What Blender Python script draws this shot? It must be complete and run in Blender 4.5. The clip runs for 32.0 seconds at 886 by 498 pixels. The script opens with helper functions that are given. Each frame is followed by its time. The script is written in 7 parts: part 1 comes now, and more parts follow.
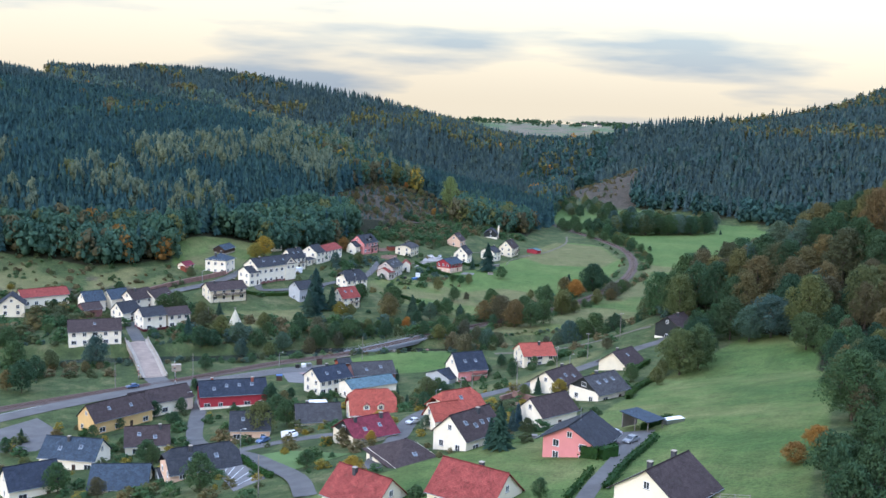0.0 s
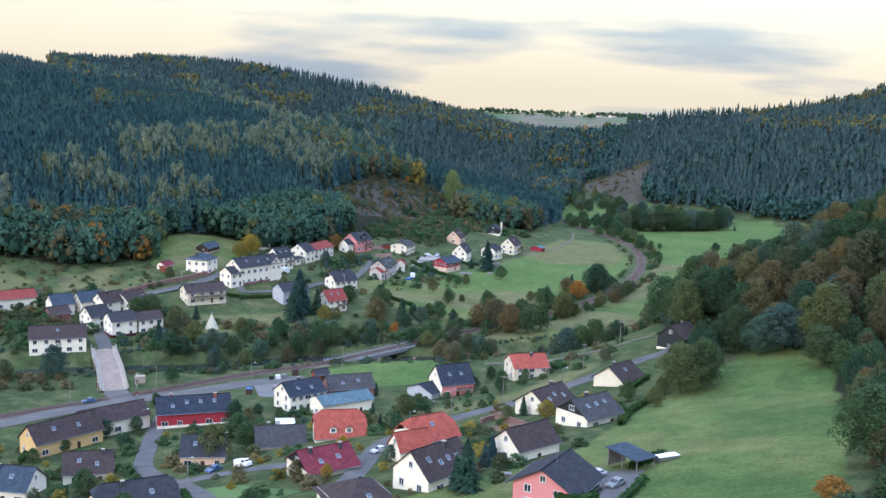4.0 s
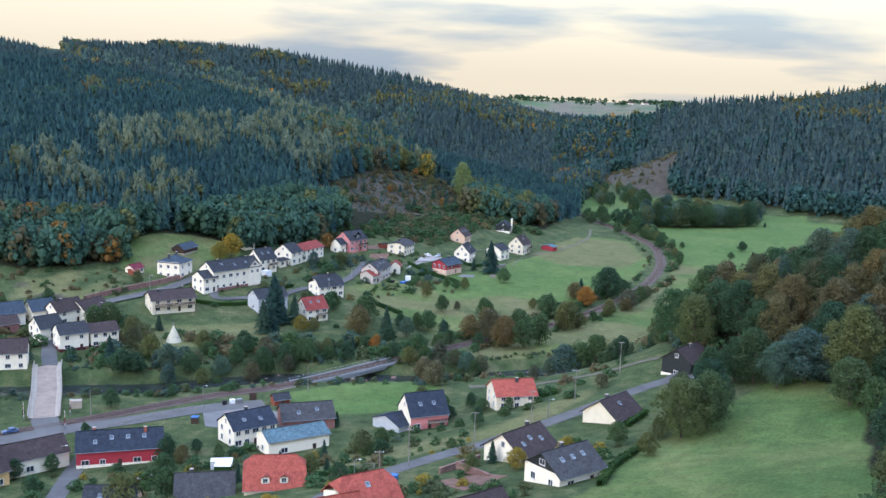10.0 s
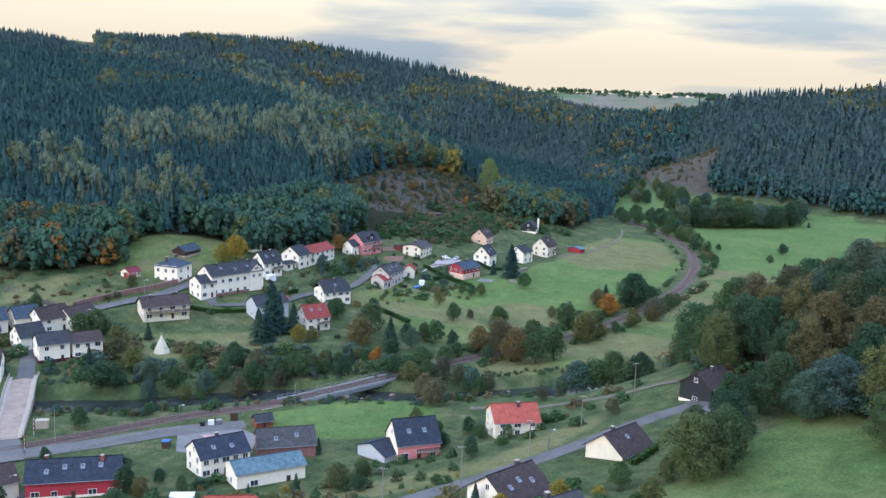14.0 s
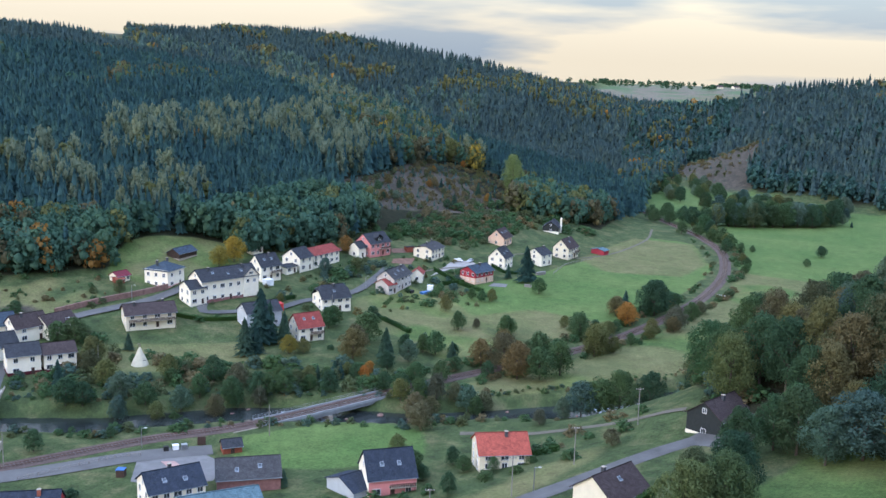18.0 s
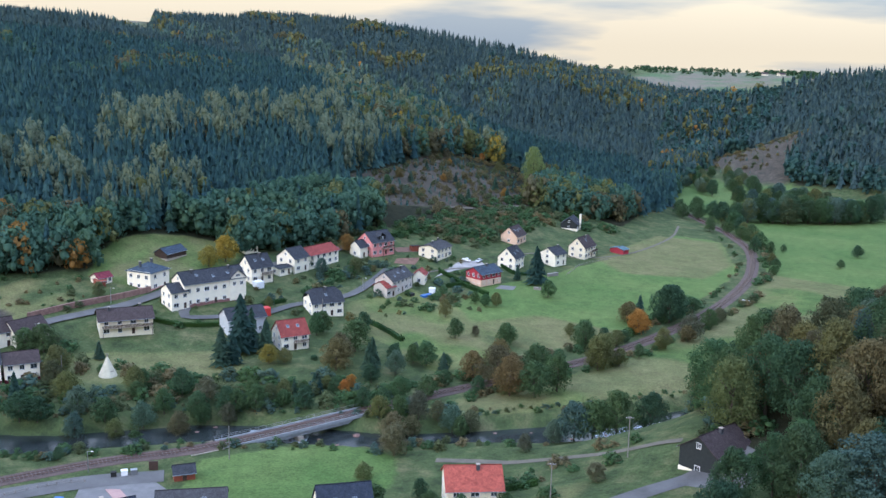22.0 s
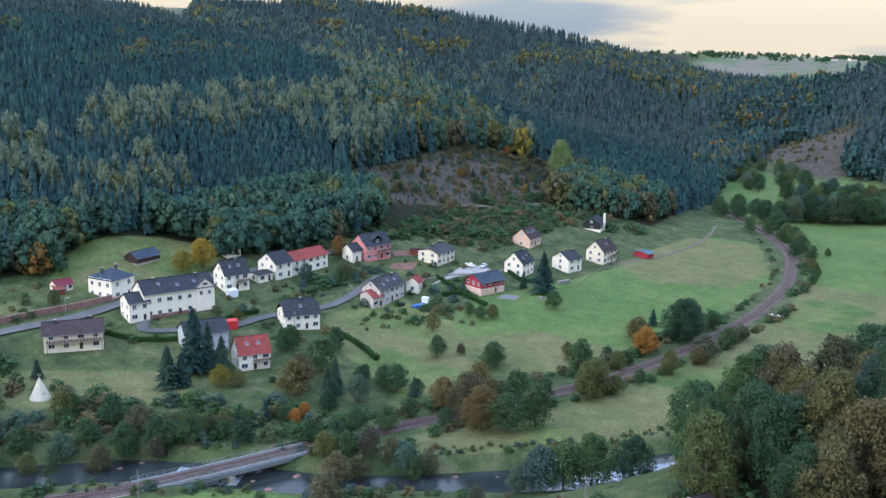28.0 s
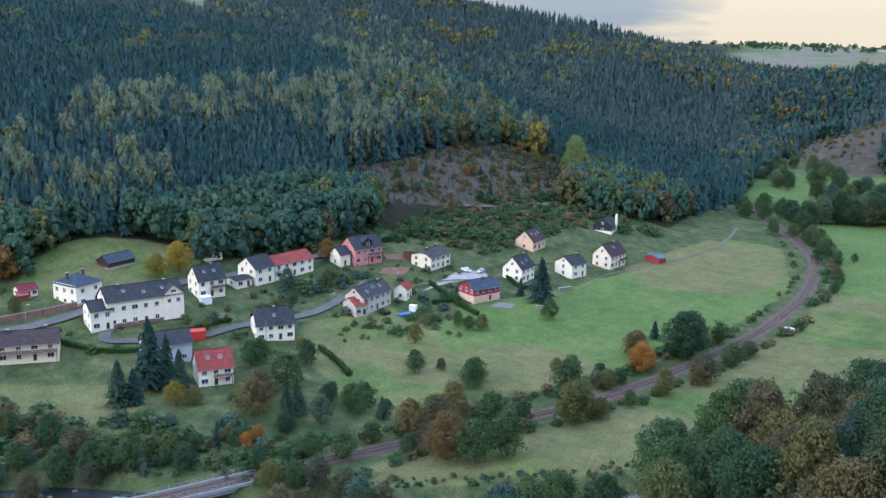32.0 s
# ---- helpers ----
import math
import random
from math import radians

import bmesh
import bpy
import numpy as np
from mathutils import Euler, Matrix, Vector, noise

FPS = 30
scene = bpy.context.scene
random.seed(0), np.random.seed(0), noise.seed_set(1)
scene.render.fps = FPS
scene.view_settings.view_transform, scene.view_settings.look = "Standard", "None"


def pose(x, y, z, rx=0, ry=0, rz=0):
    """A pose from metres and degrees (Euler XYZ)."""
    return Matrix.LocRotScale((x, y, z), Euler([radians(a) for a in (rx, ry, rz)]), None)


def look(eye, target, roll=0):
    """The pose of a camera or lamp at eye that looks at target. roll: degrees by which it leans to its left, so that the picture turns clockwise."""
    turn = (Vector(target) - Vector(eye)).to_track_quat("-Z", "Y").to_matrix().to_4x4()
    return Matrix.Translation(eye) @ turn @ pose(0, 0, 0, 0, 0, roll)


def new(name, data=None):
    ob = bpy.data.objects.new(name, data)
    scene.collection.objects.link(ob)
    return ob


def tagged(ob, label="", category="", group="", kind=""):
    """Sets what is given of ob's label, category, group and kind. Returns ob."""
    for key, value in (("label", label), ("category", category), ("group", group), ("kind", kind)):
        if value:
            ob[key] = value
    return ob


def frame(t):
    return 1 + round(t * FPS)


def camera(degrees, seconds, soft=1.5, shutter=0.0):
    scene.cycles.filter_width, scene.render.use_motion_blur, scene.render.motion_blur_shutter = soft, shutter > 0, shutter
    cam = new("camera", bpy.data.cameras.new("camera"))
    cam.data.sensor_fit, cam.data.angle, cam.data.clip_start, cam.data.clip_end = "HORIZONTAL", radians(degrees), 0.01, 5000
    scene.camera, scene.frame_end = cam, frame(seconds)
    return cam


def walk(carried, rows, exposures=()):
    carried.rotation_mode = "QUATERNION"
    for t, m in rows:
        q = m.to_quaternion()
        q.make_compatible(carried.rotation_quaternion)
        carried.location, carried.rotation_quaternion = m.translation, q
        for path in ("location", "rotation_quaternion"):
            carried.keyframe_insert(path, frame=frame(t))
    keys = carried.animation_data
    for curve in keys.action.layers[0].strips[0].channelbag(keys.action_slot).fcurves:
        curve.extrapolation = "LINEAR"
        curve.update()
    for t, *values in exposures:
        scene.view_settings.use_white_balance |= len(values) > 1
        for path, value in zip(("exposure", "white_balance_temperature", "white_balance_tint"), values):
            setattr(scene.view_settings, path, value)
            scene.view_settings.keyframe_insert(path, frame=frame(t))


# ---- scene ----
cam = camera(46.8, 32.0)
PATH = [
    (0, (2.86, -24.81, 102.39), (-36.94, 65.81, 88.13), 2.03),
    (1, (2.29, -17.22, 102.37), (-37.87, 73.21, 87.89), 2.03),
    (2, (1.85, -9.44, 102.49), (-38.63, 80.79, 87.67), 2.02),
    (3, (1.49, -1.56, 102.68), (-39.33, 88.49, 87.68), 2.02),
    (3.5, (1.32, 2.40, 102.79), (-39.70, 92.34, 87.71), 2.01),
    (5.5, (0.70, 18.28, 103.24), (-41.00, 107.81, 87.60), 2.00),
    (6, (0.56, 22.25, 103.34), (-41.31, 111.70, 87.68), 2.00),
    (7, (0.27, 30.18, 103.53), (-41.92, 119.45, 87.67), 1.99),
    (8, (-0.01, 38.10, 103.69), (-42.54, 127.15, 87.54), 1.98),
    (9, (-0.27, 46.03, 103.84), (-43.53, 134.69, 87.47), 1.97),
    (10, (-0.51, 53.95, 103.98), (-44.69, 142.11, 87.39), 1.95),
    (11, (-0.72, 61.89, 104.12), (-45.86, 149.52, 87.28), 1.93),
    (12, (-0.88, 69.84, 104.27), (-46.99, 156.92, 87.20), 1.91),
    (13, (-1.01, 77.80, 104.44), (-48.09, 164.32, 87.20), 1.88),
    (14, (-1.08, 85.78, 104.64), (-49.11, 171.74, 87.21), 1.86),
    (14.5, (-1.09, 89.77, 104.75), (-49.60, 175.45, 87.26), 1.84),
    (16.5, (-1.03, 105.72, 105.26), (-51.39, 190.22, 87.25), 1.77),
    (17, (-0.98, 109.71, 105.41), (-51.81, 193.90, 87.30), 1.75),
    (18, (-0.85, 117.68, 105.72), (-52.59, 201.25, 87.30), 1.70),
    (19, (-0.68, 125.63, 106.05), (-53.31, 208.58, 87.33), 1.66),
    (20, (-0.49, 133.57, 106.39), (-53.98, 215.88, 87.33), 1.61),
    (21, (-0.27, 141.50, 106.71), (-54.61, 223.16, 87.28), 1.56),
    (22, (-0.04, 149.42, 107.02), (-55.26, 230.41, 87.25), 1.51),
    (23, (0.20, 157.34, 107.30), (-55.88, 237.66, 87.19), 1.46),
    (24, (0.42, 165.28, 107.52), (-56.50, 244.93, 87.14), 1.41),
    (25, (0.63, 173.24, 107.70), (-57.15, 252.21, 87.07), 1.35),
    (25.5, (0.72, 177.23, 107.76), (-57.50, 255.85, 87.07), 1.33),
    (27.5, (1.02, 193.26, 107.88), (-58.88, 270.49, 86.76), 1.23),
    (28, (1.08, 197.28, 107.88), (-59.24, 274.15, 86.62), 1.21),
    (29, (1.16, 205.32, 107.88), (-59.99, 281.49, 86.47), 1.16),
    (30, (1.21, 213.31, 107.89), (-60.77, 288.75, 86.28), 1.13),
    (31, (1.22, 221.19, 107.98), (-61.50, 295.93, 86.08), 1.09),
    (32, (1.21, 228.84, 108.23), (-62.24, 302.88, 86.04), 1.07),
]
walk(cam, [(t, look(eye, target, roll)) for t, eye, target, roll in PATH], [(0, 0.45, 5400, 14), (32, 0.45, 5400, 14)])

# ---- world, sun, exposure ----
SUN_EL, SUN_AZ = radians(24), radians(200)
world = bpy.data.worlds.new("sky")
scene.world = world
world.use_nodes = True
nt = world.node_tree
nt.nodes.clear()


def wnode(kind, **kw):
    n = nt.nodes.new(kind)
    for k, v in kw.items():
        n.inputs[k].default_value = v
    return n


sky = nt.nodes.new("ShaderNodeTexSky")
sky.sky_type, sky.sun_disc = "NISHITA", False
sky.sun_elevation, sky.sun_rotation = SUN_EL, SUN_AZ
sky.air_density, sky.dust_density = 1.4, 3.0
coord = nt.nodes.new("ShaderNodeTexCoord")
split = nt.nodes.new("ShaderNodeSeparateXYZ")
nt.links.new(coord.outputs["Generated"], split.inputs[0])
# height bands of the overcast: cream at the horizon, grey-white above
band = nt.nodes.new("ShaderNodeValToRGB")
nt.links.new(split.outputs["Z"], band.inputs[0])
el = band.color_ramp.elements
el[0].position, el[0].color = 0.0, (0.72, 0.58, 0.37, 1)
el[1].position, el[1].color = 0.09, (0.72, 0.59, 0.40, 1)
e = el.new(0.2)
e.color = (0.66, 0.56, 0.40, 1)
e = el.new(0.33)
e.color = (0.66, 0.62, 0.52, 1)
e = el.new(0.6)
e.color = (1.6, 1.85, 2.35, 1)
# flat stretched cloud sheets
stretch = nt.nodes.new("ShaderNodeMapping")
stretch.inputs["Scale"].default_value = (2.2, 2.2, 15.0)
stretch.inputs["Location"].default_value = (0.55, 0.2, 0.35)
nt.links.new(coord.outputs["Generated"], stretch.inputs[0])
puffs = wnode("ShaderNodeTexNoise", Scale=1.25, Detail=5.0, Roughness=0.5)
nt.links.new(stretch.outputs[0], puffs.inputs["Vector"])
cover = nt.nodes.new("ShaderNodeValToRGB")
cover.color_ramp.elements[0].position, cover.color_ramp.elements[0].color = 0.5, (0, 0, 0, 1)
cover.color_ramp.elements[1].position, cover.color_ramp.elements[1].color = 0.62, (0.95, 0.95, 0.95, 1)
nt.links.new(puffs.outputs[0], cover.inputs[0])
cloud = nt.nodes.new("ShaderNodeMixRGB")
cloud.inputs[2].default_value = (0.27, 0.305, 0.32, 1)
nt.links.new(cover.outputs[0], cloud.inputs[0])
nt.links.new(band.outputs[0], cloud.inputs[1])
bg_sky, bg_cloud = wnode("ShaderNodeBackground", Strength=0.06), wnode("ShaderNodeBackground", Strength=0.95)
nt.links.new(sky.outputs[0], bg_sky.inputs[0])
nt.links.new(cloud.outputs[0], bg_cloud.inputs[0])
both = nt.nodes.new("ShaderNodeAddShader")
nt.links.new(bg_sky.outputs[0], both.inputs[0])
nt.links.new(bg_cloud.outputs[0], both.inputs[1])
out = nt.nodes.new("ShaderNodeOutputWorld")
nt.links.new(both.outputs[0], out.inputs[0])

sun = new("sun", bpy.data.lights.new("sun", "SUN"))
sun.data.energy, sun.data.angle, sun.data.color = 1.0, radians(30), (1.0, 0.92, 0.82)
sun.matrix_world = look((0, 0, 300), (-math.sin(SUN_AZ) * math.cos(SUN_EL), -math.cos(SUN_AZ) * math.cos(SUN_EL), 300 - math.sin(SUN_EL)))

# ---- the lie of the land ----
FOOT_NW = [(-520, -200), (-400, 150), (-318, 290), (-272, 350), (-244, 400), (-244, 470), (-232, 530), (-226, 600), (-232, 680), (-250, 770), (-278, 860), (-315, 960), (-360, 1070), (-420, 1250), (-520, 1500), (-700, 1900), (-1000, 2600)]
FOOT_SE = [(-300, -200), (-172, 120), (-150, 235), (-128, 310), (-119, 372), (-103, 430), (-70, 515), (-25, 620), (60, 740), (300, 900)]
FOOT_NE = [(500, 960), (60, 900), (-90, 905), (-180, 955), (-250, 972), (-302, 978), (-335, 1060), (-352, 1200), (-390, 1400), (-470, 1700), (-640, 2100)]
RAIL = [(-300, 60), (-268, 160), (-244, 220), (-224.5, 260), (-207.5, 300), (-192, 328), (-173.5, 386), (-158, 430), (-146, 470), (-141, 510), (-139.5, 545), (-141, 582), (-149, 632), (-167.5, 688), (-190, 725), (-206, 746), (-240, 785), (-290, 850), (-350, 960)]
RIVER = [(-420, 120), (-340, 215), (-290, 262), (-256, 288), (-233, 304), (-208, 334), (-182, 352), (-163, 361), (-142, 380), (-126, 398), (-112, 415), (-98, 440), (-78, 490), (-50, 560), (-10, 640), (60, 720), (200, 800)]


def side(pts, x, y):
    """Distance from a polyline, positive to the left of its way."""
    x, y = np.asarray(x, float), np.asarray(y, float)
    best, sign = np.full(x.shape, 1e9), np.ones(x.shape)
    for (ax, ay), (bx, by) in zip(pts, pts[1:]):
        dx, dy = bx - ax, by - ay
        k = np.clip(((x - ax) * dx + (y - ay) * dy) / (dx * dx + dy * dy), 0, 1)
        d = np.hypot(x - ax - k * dx, y - ay - k * dy)
        s = np.where(dx * (y - ay) - dy * (x - ax) >= 0, 1.0, -1.0)
        near = d < best - 1e-6
        best, sign = np.where(near, d, best), np.where(near, s, sign)
    return best * sign


def wavy(x, y, size, seed=0.0):
    a = np.sin(x / size + 1.7 * seed) * np.cos(y / size * 1.13 + 2.3 * seed)
    b = np.sin((x + y) / size * 1.9 + seed) * np.cos((x - y) / size * 1.63 - seed)
    return 0.6 * a + 0.4 * b


CREST_B = [0, 1.6, 3.8, 5.8, 8.1, 10.3, 13.1, 14.3, 15.1, 16, 17.5, 20, 22.5, 24, 25.2, 27.4, 29.6, 31.7, 34.6, 37.7, 40.7, 43.2, 43.6, 47.2, 47.9, 60]
CREST_Z = [132, 122, 103, 93, 86, 81, 75, 69, 65, 58, 49, 44, 50, 60, 65, 78, 92, 101, 113, 122, 124, 123, 114, 111, 122, 124]


def crest_of(x, y):
    """Bearing and distance from the middle of the flight, and the skyline's distance and height there."""
    b, d = np.degrees(np.arctan2(-x, np.maximum(y - 78, 1))), np.hypot(x, y - 78)
    return b, d, np.interp(b, [16, 20, 24, 43], [1300, 1380, 1460, 1430]), np.interp(b, CREST_B, CREST_Z)


def spur_crest(b):
    """How far the crest of the near spur lies on a bearing, and how deep the side valley behind it is."""
    return np.interp(b, [19, 25, 29, 32.5, 35, 39.5, 42, 45.5, 49], [800, 775, 750, 775, 800, 860, 875, 870, 890]), np.interp(b, [19, 23, 28, 34, 42, 46, 50], [0, 8, 26, 34, 26, 14, 0])


def height(x, y):
    x, y = np.asarray(x, float), np.asarray(y, float)
    nw = side(FOOT_NW, x, y)
    nw = np.interp(nw, [-300, -60, 0, 70, 180, 370, 640, 1500], [0, 1.0, 3.5, 16.5, 56, 88, 114, 124])
    se = -side(FOOT_SE, x, y)
    se = np.interp(se, [-300, -60, -25, 0, 60, 160, 400, 1200], [0, 1.0, 2.6, 4.5, 17, 38, 80, 120])
    se = se * (1 + 0.15 * np.clip((y - 290) / 50, 0, 1) * np.clip((se - 4) / 8, 0, 1) + (0.8 + 0.5 * np.clip((se - 15) / 14, 0, 1)) * np.clip((y - 347) / 50, 0, 1) * np.clip((se - 4) / 8, 0, 1))
    ne = side(FOOT_NE, x, y) * -1.0
    ne = np.interp(ne, [-300, -30, 0, 60, 160, 330, 900], [0, 0.5, 2.0, 26, 66, 98, 112])
    z = 0.6 + np.maximum(nw - 1, 0) + np.maximum(se - 1, 0) + np.maximum(ne - 0.6, 0)
    z = z + np.clip((z - 12) / 30, 0, 1) * 3.0 * wavy(x, y, 55.0, 2.0)
    nwd = side(FOOT_NW, x, y)
    z = z - 26 * np.clip((y - 850) / 300, 0, 1) * np.clip((nwd - 60) / 120, 0, 1) * np.clip((420 - nwd) / 200, 0, 1)
    z = z + 22 * np.clip((y - 800) / 400, 0, 1) * np.clip((nwd - 180) / 200, 0, 1)
    z = z + 4.6 * np.clip((285 - y) / 80, 0, 1) * np.clip((34 - side(FOOT_SE, x, y)) / 60, 0, 1)
    # the plateau beyond the valley
    bear, dist, crest_d, crest_z = crest_of(x, y)
    spur_d, dip = spur_crest(bear)
    z = z - dip * np.interp((dist - spur_d) / (crest_d - spur_d), [0, 0.1, 0.36, 0.6, 0.9, 1.0], [0, 0.25, 1.0, 0.9, 0.2, 0])
    # a flat shoulder below the crest, then a steep face
    back = crest_d - dist
    rise_to = crest_z - np.interp(bear, [17, 20, 26, 31], [0.35, 0.06, 0.06, 0.25]) * np.minimum(back, 215) - np.interp(bear, [20, 27, 31], [0.38, 0.38, 0.25]) * np.maximum(back - 215, 0)
    z = np.where((dist > 800) & (dist <= crest_d) & (y > 700), np.maximum(z, rise_to), z)
    z = np.where((dist > 800) & (y > 500), np.minimum(z, crest_z + np.clip((crest_d - dist) / 9, 0, 60) - np.clip((dist - crest_d) / 12, 0, 16) ), z)
    far = np.clip((dist - 1700) / 500, 0, 1)
    z = z + far * (np.minimum(56, 105 - 0.0195 * dist) - z) * np.clip((46 - bear) / 3, 0, 1)
    # the railway's bank and the river's bed
    r = np.abs(side(RAIL, x, y))
    z = np.where(r < 16, z + (0.85 - z) * np.clip((16 - r) / 11, 0, 1), z)
    w = np.abs(side(RIVER, x, y))
    z = np.where(y > 366, z + (np.minimum(z, np.interp(w, [15, 22, 42, 200], [0.9, 4.0, 24.0, 200.0])) - z) * np.clip((y - 366) / 16, 0, 1), z)
    z = z - 3.9 * np.clip((11.5 - w) / 4.5, 0, 1) * np.clip((14 - z) / 6, 0, 1)
    return z


def ground_z(x, y):
    return float(height(np.array([x]), np.array([y]))[0])

# ---- materials ----
def material(name, rough=0.8, spec=0.3, metal=0.0):
    m = bpy.data.materials.new(name)
    m.use_nodes = True
    b = m.node_tree.nodes["Principled BSDF"]
    b.inputs["Roughness"].default_value = rough
    b.inputs["Specular IOR Level"].default_value = spec
    b.inputs["Metallic"].default_value = metal
    return m, m.node_tree, b


def shade(c, k):
    return (min(c[0] * k, 1), min(c[1] * k, 1), min(c[2] * k, 1), 1)


def ramp(t, source, stops):
    r = t.nodes.new("ShaderNodeValToRGB")
    while len(r.color_ramp.elements) < len(stops):
        r.color_ramp.elements.new(0.5)
    for e, (p, c) in zip(r.color_ramp.elements, stops):
        e.position, e.color = p, (*c[:3], 1)
    t.links.new(source, r.inputs[0])
    return r.outputs[0]


def noise_of(t, scale, detail=4.0, rough=0.6, space="Object", squash=None):
    co = t.nodes.new("ShaderNodeTexCoord").outputs[space]
    if squash:
        mp = t.nodes.new("ShaderNodeMapping")
        mp.inputs["Scale"].default_value = squash
        t.links.new(co, mp.inputs[0])
        co = mp.outputs[0]
    n = t.nodes.new("ShaderNodeTexNoise")
    n.inputs["Scale"].default_value, n.inputs["Detail"].default_value, n.inputs["Roughness"].default_value = scale, detail, rough
    t.links.new(co, n.inputs["Vector"])
    return n.outputs["Fac"]


def mix(t, kind, fac, a, b):
    m = t.nodes.new("ShaderNodeMixRGB")
    m.blend_type = kind
    for i, v in enumerate((fac, a, b)):
        if hasattr(v, "links"):
            t.links.new(v, m.inputs[i])
        else:
            m.inputs[i].default_value = v if i == 0 else (*v[:3], 1)
    return m.outputs[0]


def bump(t, b, source, strength=0.3, distance=0.05):
    n = t.nodes.new("ShaderNodeBump")
    n.inputs["Strength"].default_value, n.inputs["Distance"].default_value = strength, distance
    t.links.new(source, n.inputs["Height"])
    t.links.new(n.outputs[0], b.inputs["Normal"])


def plain(name, c, rough=0.75, spread=0.14, scale=0.6, grain=14.0, spec=0.3, metal=0.0, relief=0.15, per_object=0.0):
    """A surface of one colour with large stains, fine grain and relief."""
    m, t, b = material(name, rough, spec, metal)
    big = ramp(t, noise_of(t, scale, 5, 0.6), [(0.3, shade(c, 1 - spread)), (0.7, shade(c, 1 + spread))])
    fine = noise_of(t, grain, 3)
    col = mix(t, "OVERLAY", 0.25, big, ramp(t, fine, [(0.3, (0.35,) * 3), (0.7, (0.65,) * 3)]))
    if per_object:
        rnd = t.nodes.new("ShaderNodeObjectInfo").outputs["Random"]
        col = mix(t, "MULTIPLY", 1.0, col, ramp(t, rnd, [(0, (1 - per_object,) * 3), (1, (1, 1, 1))]))
    t.links.new(col, b.inputs["Base Color"])
    bump(t, b, fine, relief)
    return m


def roofing(name, c, course=0.33, spread=0.3):
    """Tiles or slates: courses along the slope, streaks of moss and weather."""
    m, t, b = material(name, 0.85, 0.12)
    patches = ramp(t, noise_of(t, 0.7, 6, 0.65), [(0.3, shade(c, 1 - spread)), (0.55, c), (0.8, shade(c, 1 + spread))])
    co = t.nodes.new("ShaderNodeTexCoord").outputs["UV"]
    bricks = t.nodes.new("ShaderNodeTexBrick")
    bricks.inputs["Scale"].default_value = 1.0
    bricks.inputs["Brick Width"].default_value, bricks.inputs["Row Height"].default_value = 0.32, course
    bricks.inputs["Mortar Size"].default_value = 0.02
    bricks.inputs["Color1"].default_value, bricks.inputs["Color2"].default_value = (0.34, 0.34, 0.34, 1), (0.66, 0.66, 0.66, 1)
    bricks.inputs["Mortar"].default_value = (0.1, 0.1, 0.1, 1)
    t.links.new(co, bricks.inputs["Vector"])
    col = mix(t, "OVERLAY", 0.6, patches, bricks.outputs[0])
    streak = noise_of(t, 1.6, 5, 0.7, squash=(1, 1, 0.25))
    col = mix(t, "MIX", ramp(t, streak, [(0.56, (0, 0, 0)), (0.8, (0.45,) * 3)]), col, (0.09, 0.10, 0.07))
    t.links.new(col, b.inputs["Base Color"])
    bump(t, b, bricks.outputs[0], 0.5, 0.03)
    return m


def foliage(name, stops, tree=0.2):
    """Leaves: tinted clump by clump, duller and brighter by patches."""
    m, t, b = material(name, 0.65, 0.15)
    isl = t.nodes.new("ShaderNodeNewGeometry").outputs["Random Per Island"]
    mean = [sum(c[k] for _, c in stops) / len(stops) for k in range(3)]
    col = ramp(t, isl, [(p, [1.12 * (0.5 * c[k] + 0.5 * mean[k]) for k in range(3)]) for p, c in stops])
    patch = noise_of(t, 0.09, 3)
    col = mix(t, "OVERLAY", 0.55, col, ramp(t, patch, [(0.3, (0.4,) * 3), (0.7, (0.6,) * 3)]))
    # whole trees that have turned, and others still dark
    turned = ramp(t, noise_of(t, 0.06, 2), [(0.5, (0, 0, 0)), (0.62, (0.5,) * 3)])
    col = mix(t, "MIX", turned, col, mix(t, "MULTIPLY", 1.0, col, (1.34, 1.16, 0.86)))
    deep = ramp(t, noise_of(t, 0.085, 2, squash=(1.0, 1.1, 0.4)), [(0.36, (0.4,) * 3), (0.52, (0, 0, 0))])
    col = mix(t, "MIX", deep, col, mix(t, "MULTIPLY", 1.0, col, (0.55, 0.62, 0.66)))
    if tree:
        rnd = t.nodes.new("ShaderNodeObjectInfo").outputs["Random"]
        col = mix(t, "MULTIPLY", 1.0, col, ramp(t, rnd, [(0, (0.66, 0.76, 0.80)), (0.3, (0.86, 0.95, 0.92)), (0.6, (1.18, 1.10, 0.82)), (0.8, (0.95, 1.08, 0.90)), (1, (1.22, 1.06, 0.86))]))
    t.links.new(col, b.inputs["Base Color"])
    # light that comes through the leaves
    thin = t.nodes.new("ShaderNodeBsdfTranslucent")
    t.links.new(col, thin.inputs[0])
    both = t.nodes.new("ShaderNodeMixShader")
    both.inputs[0].default_value = 0.45
    t.links.new(b.outputs[0], both.inputs[1])
    t.links.new(thin.outputs[0], both.inputs[2])
    t.links.new(both.outputs[0], t.nodes["Material Output"].inputs[0])
    return m


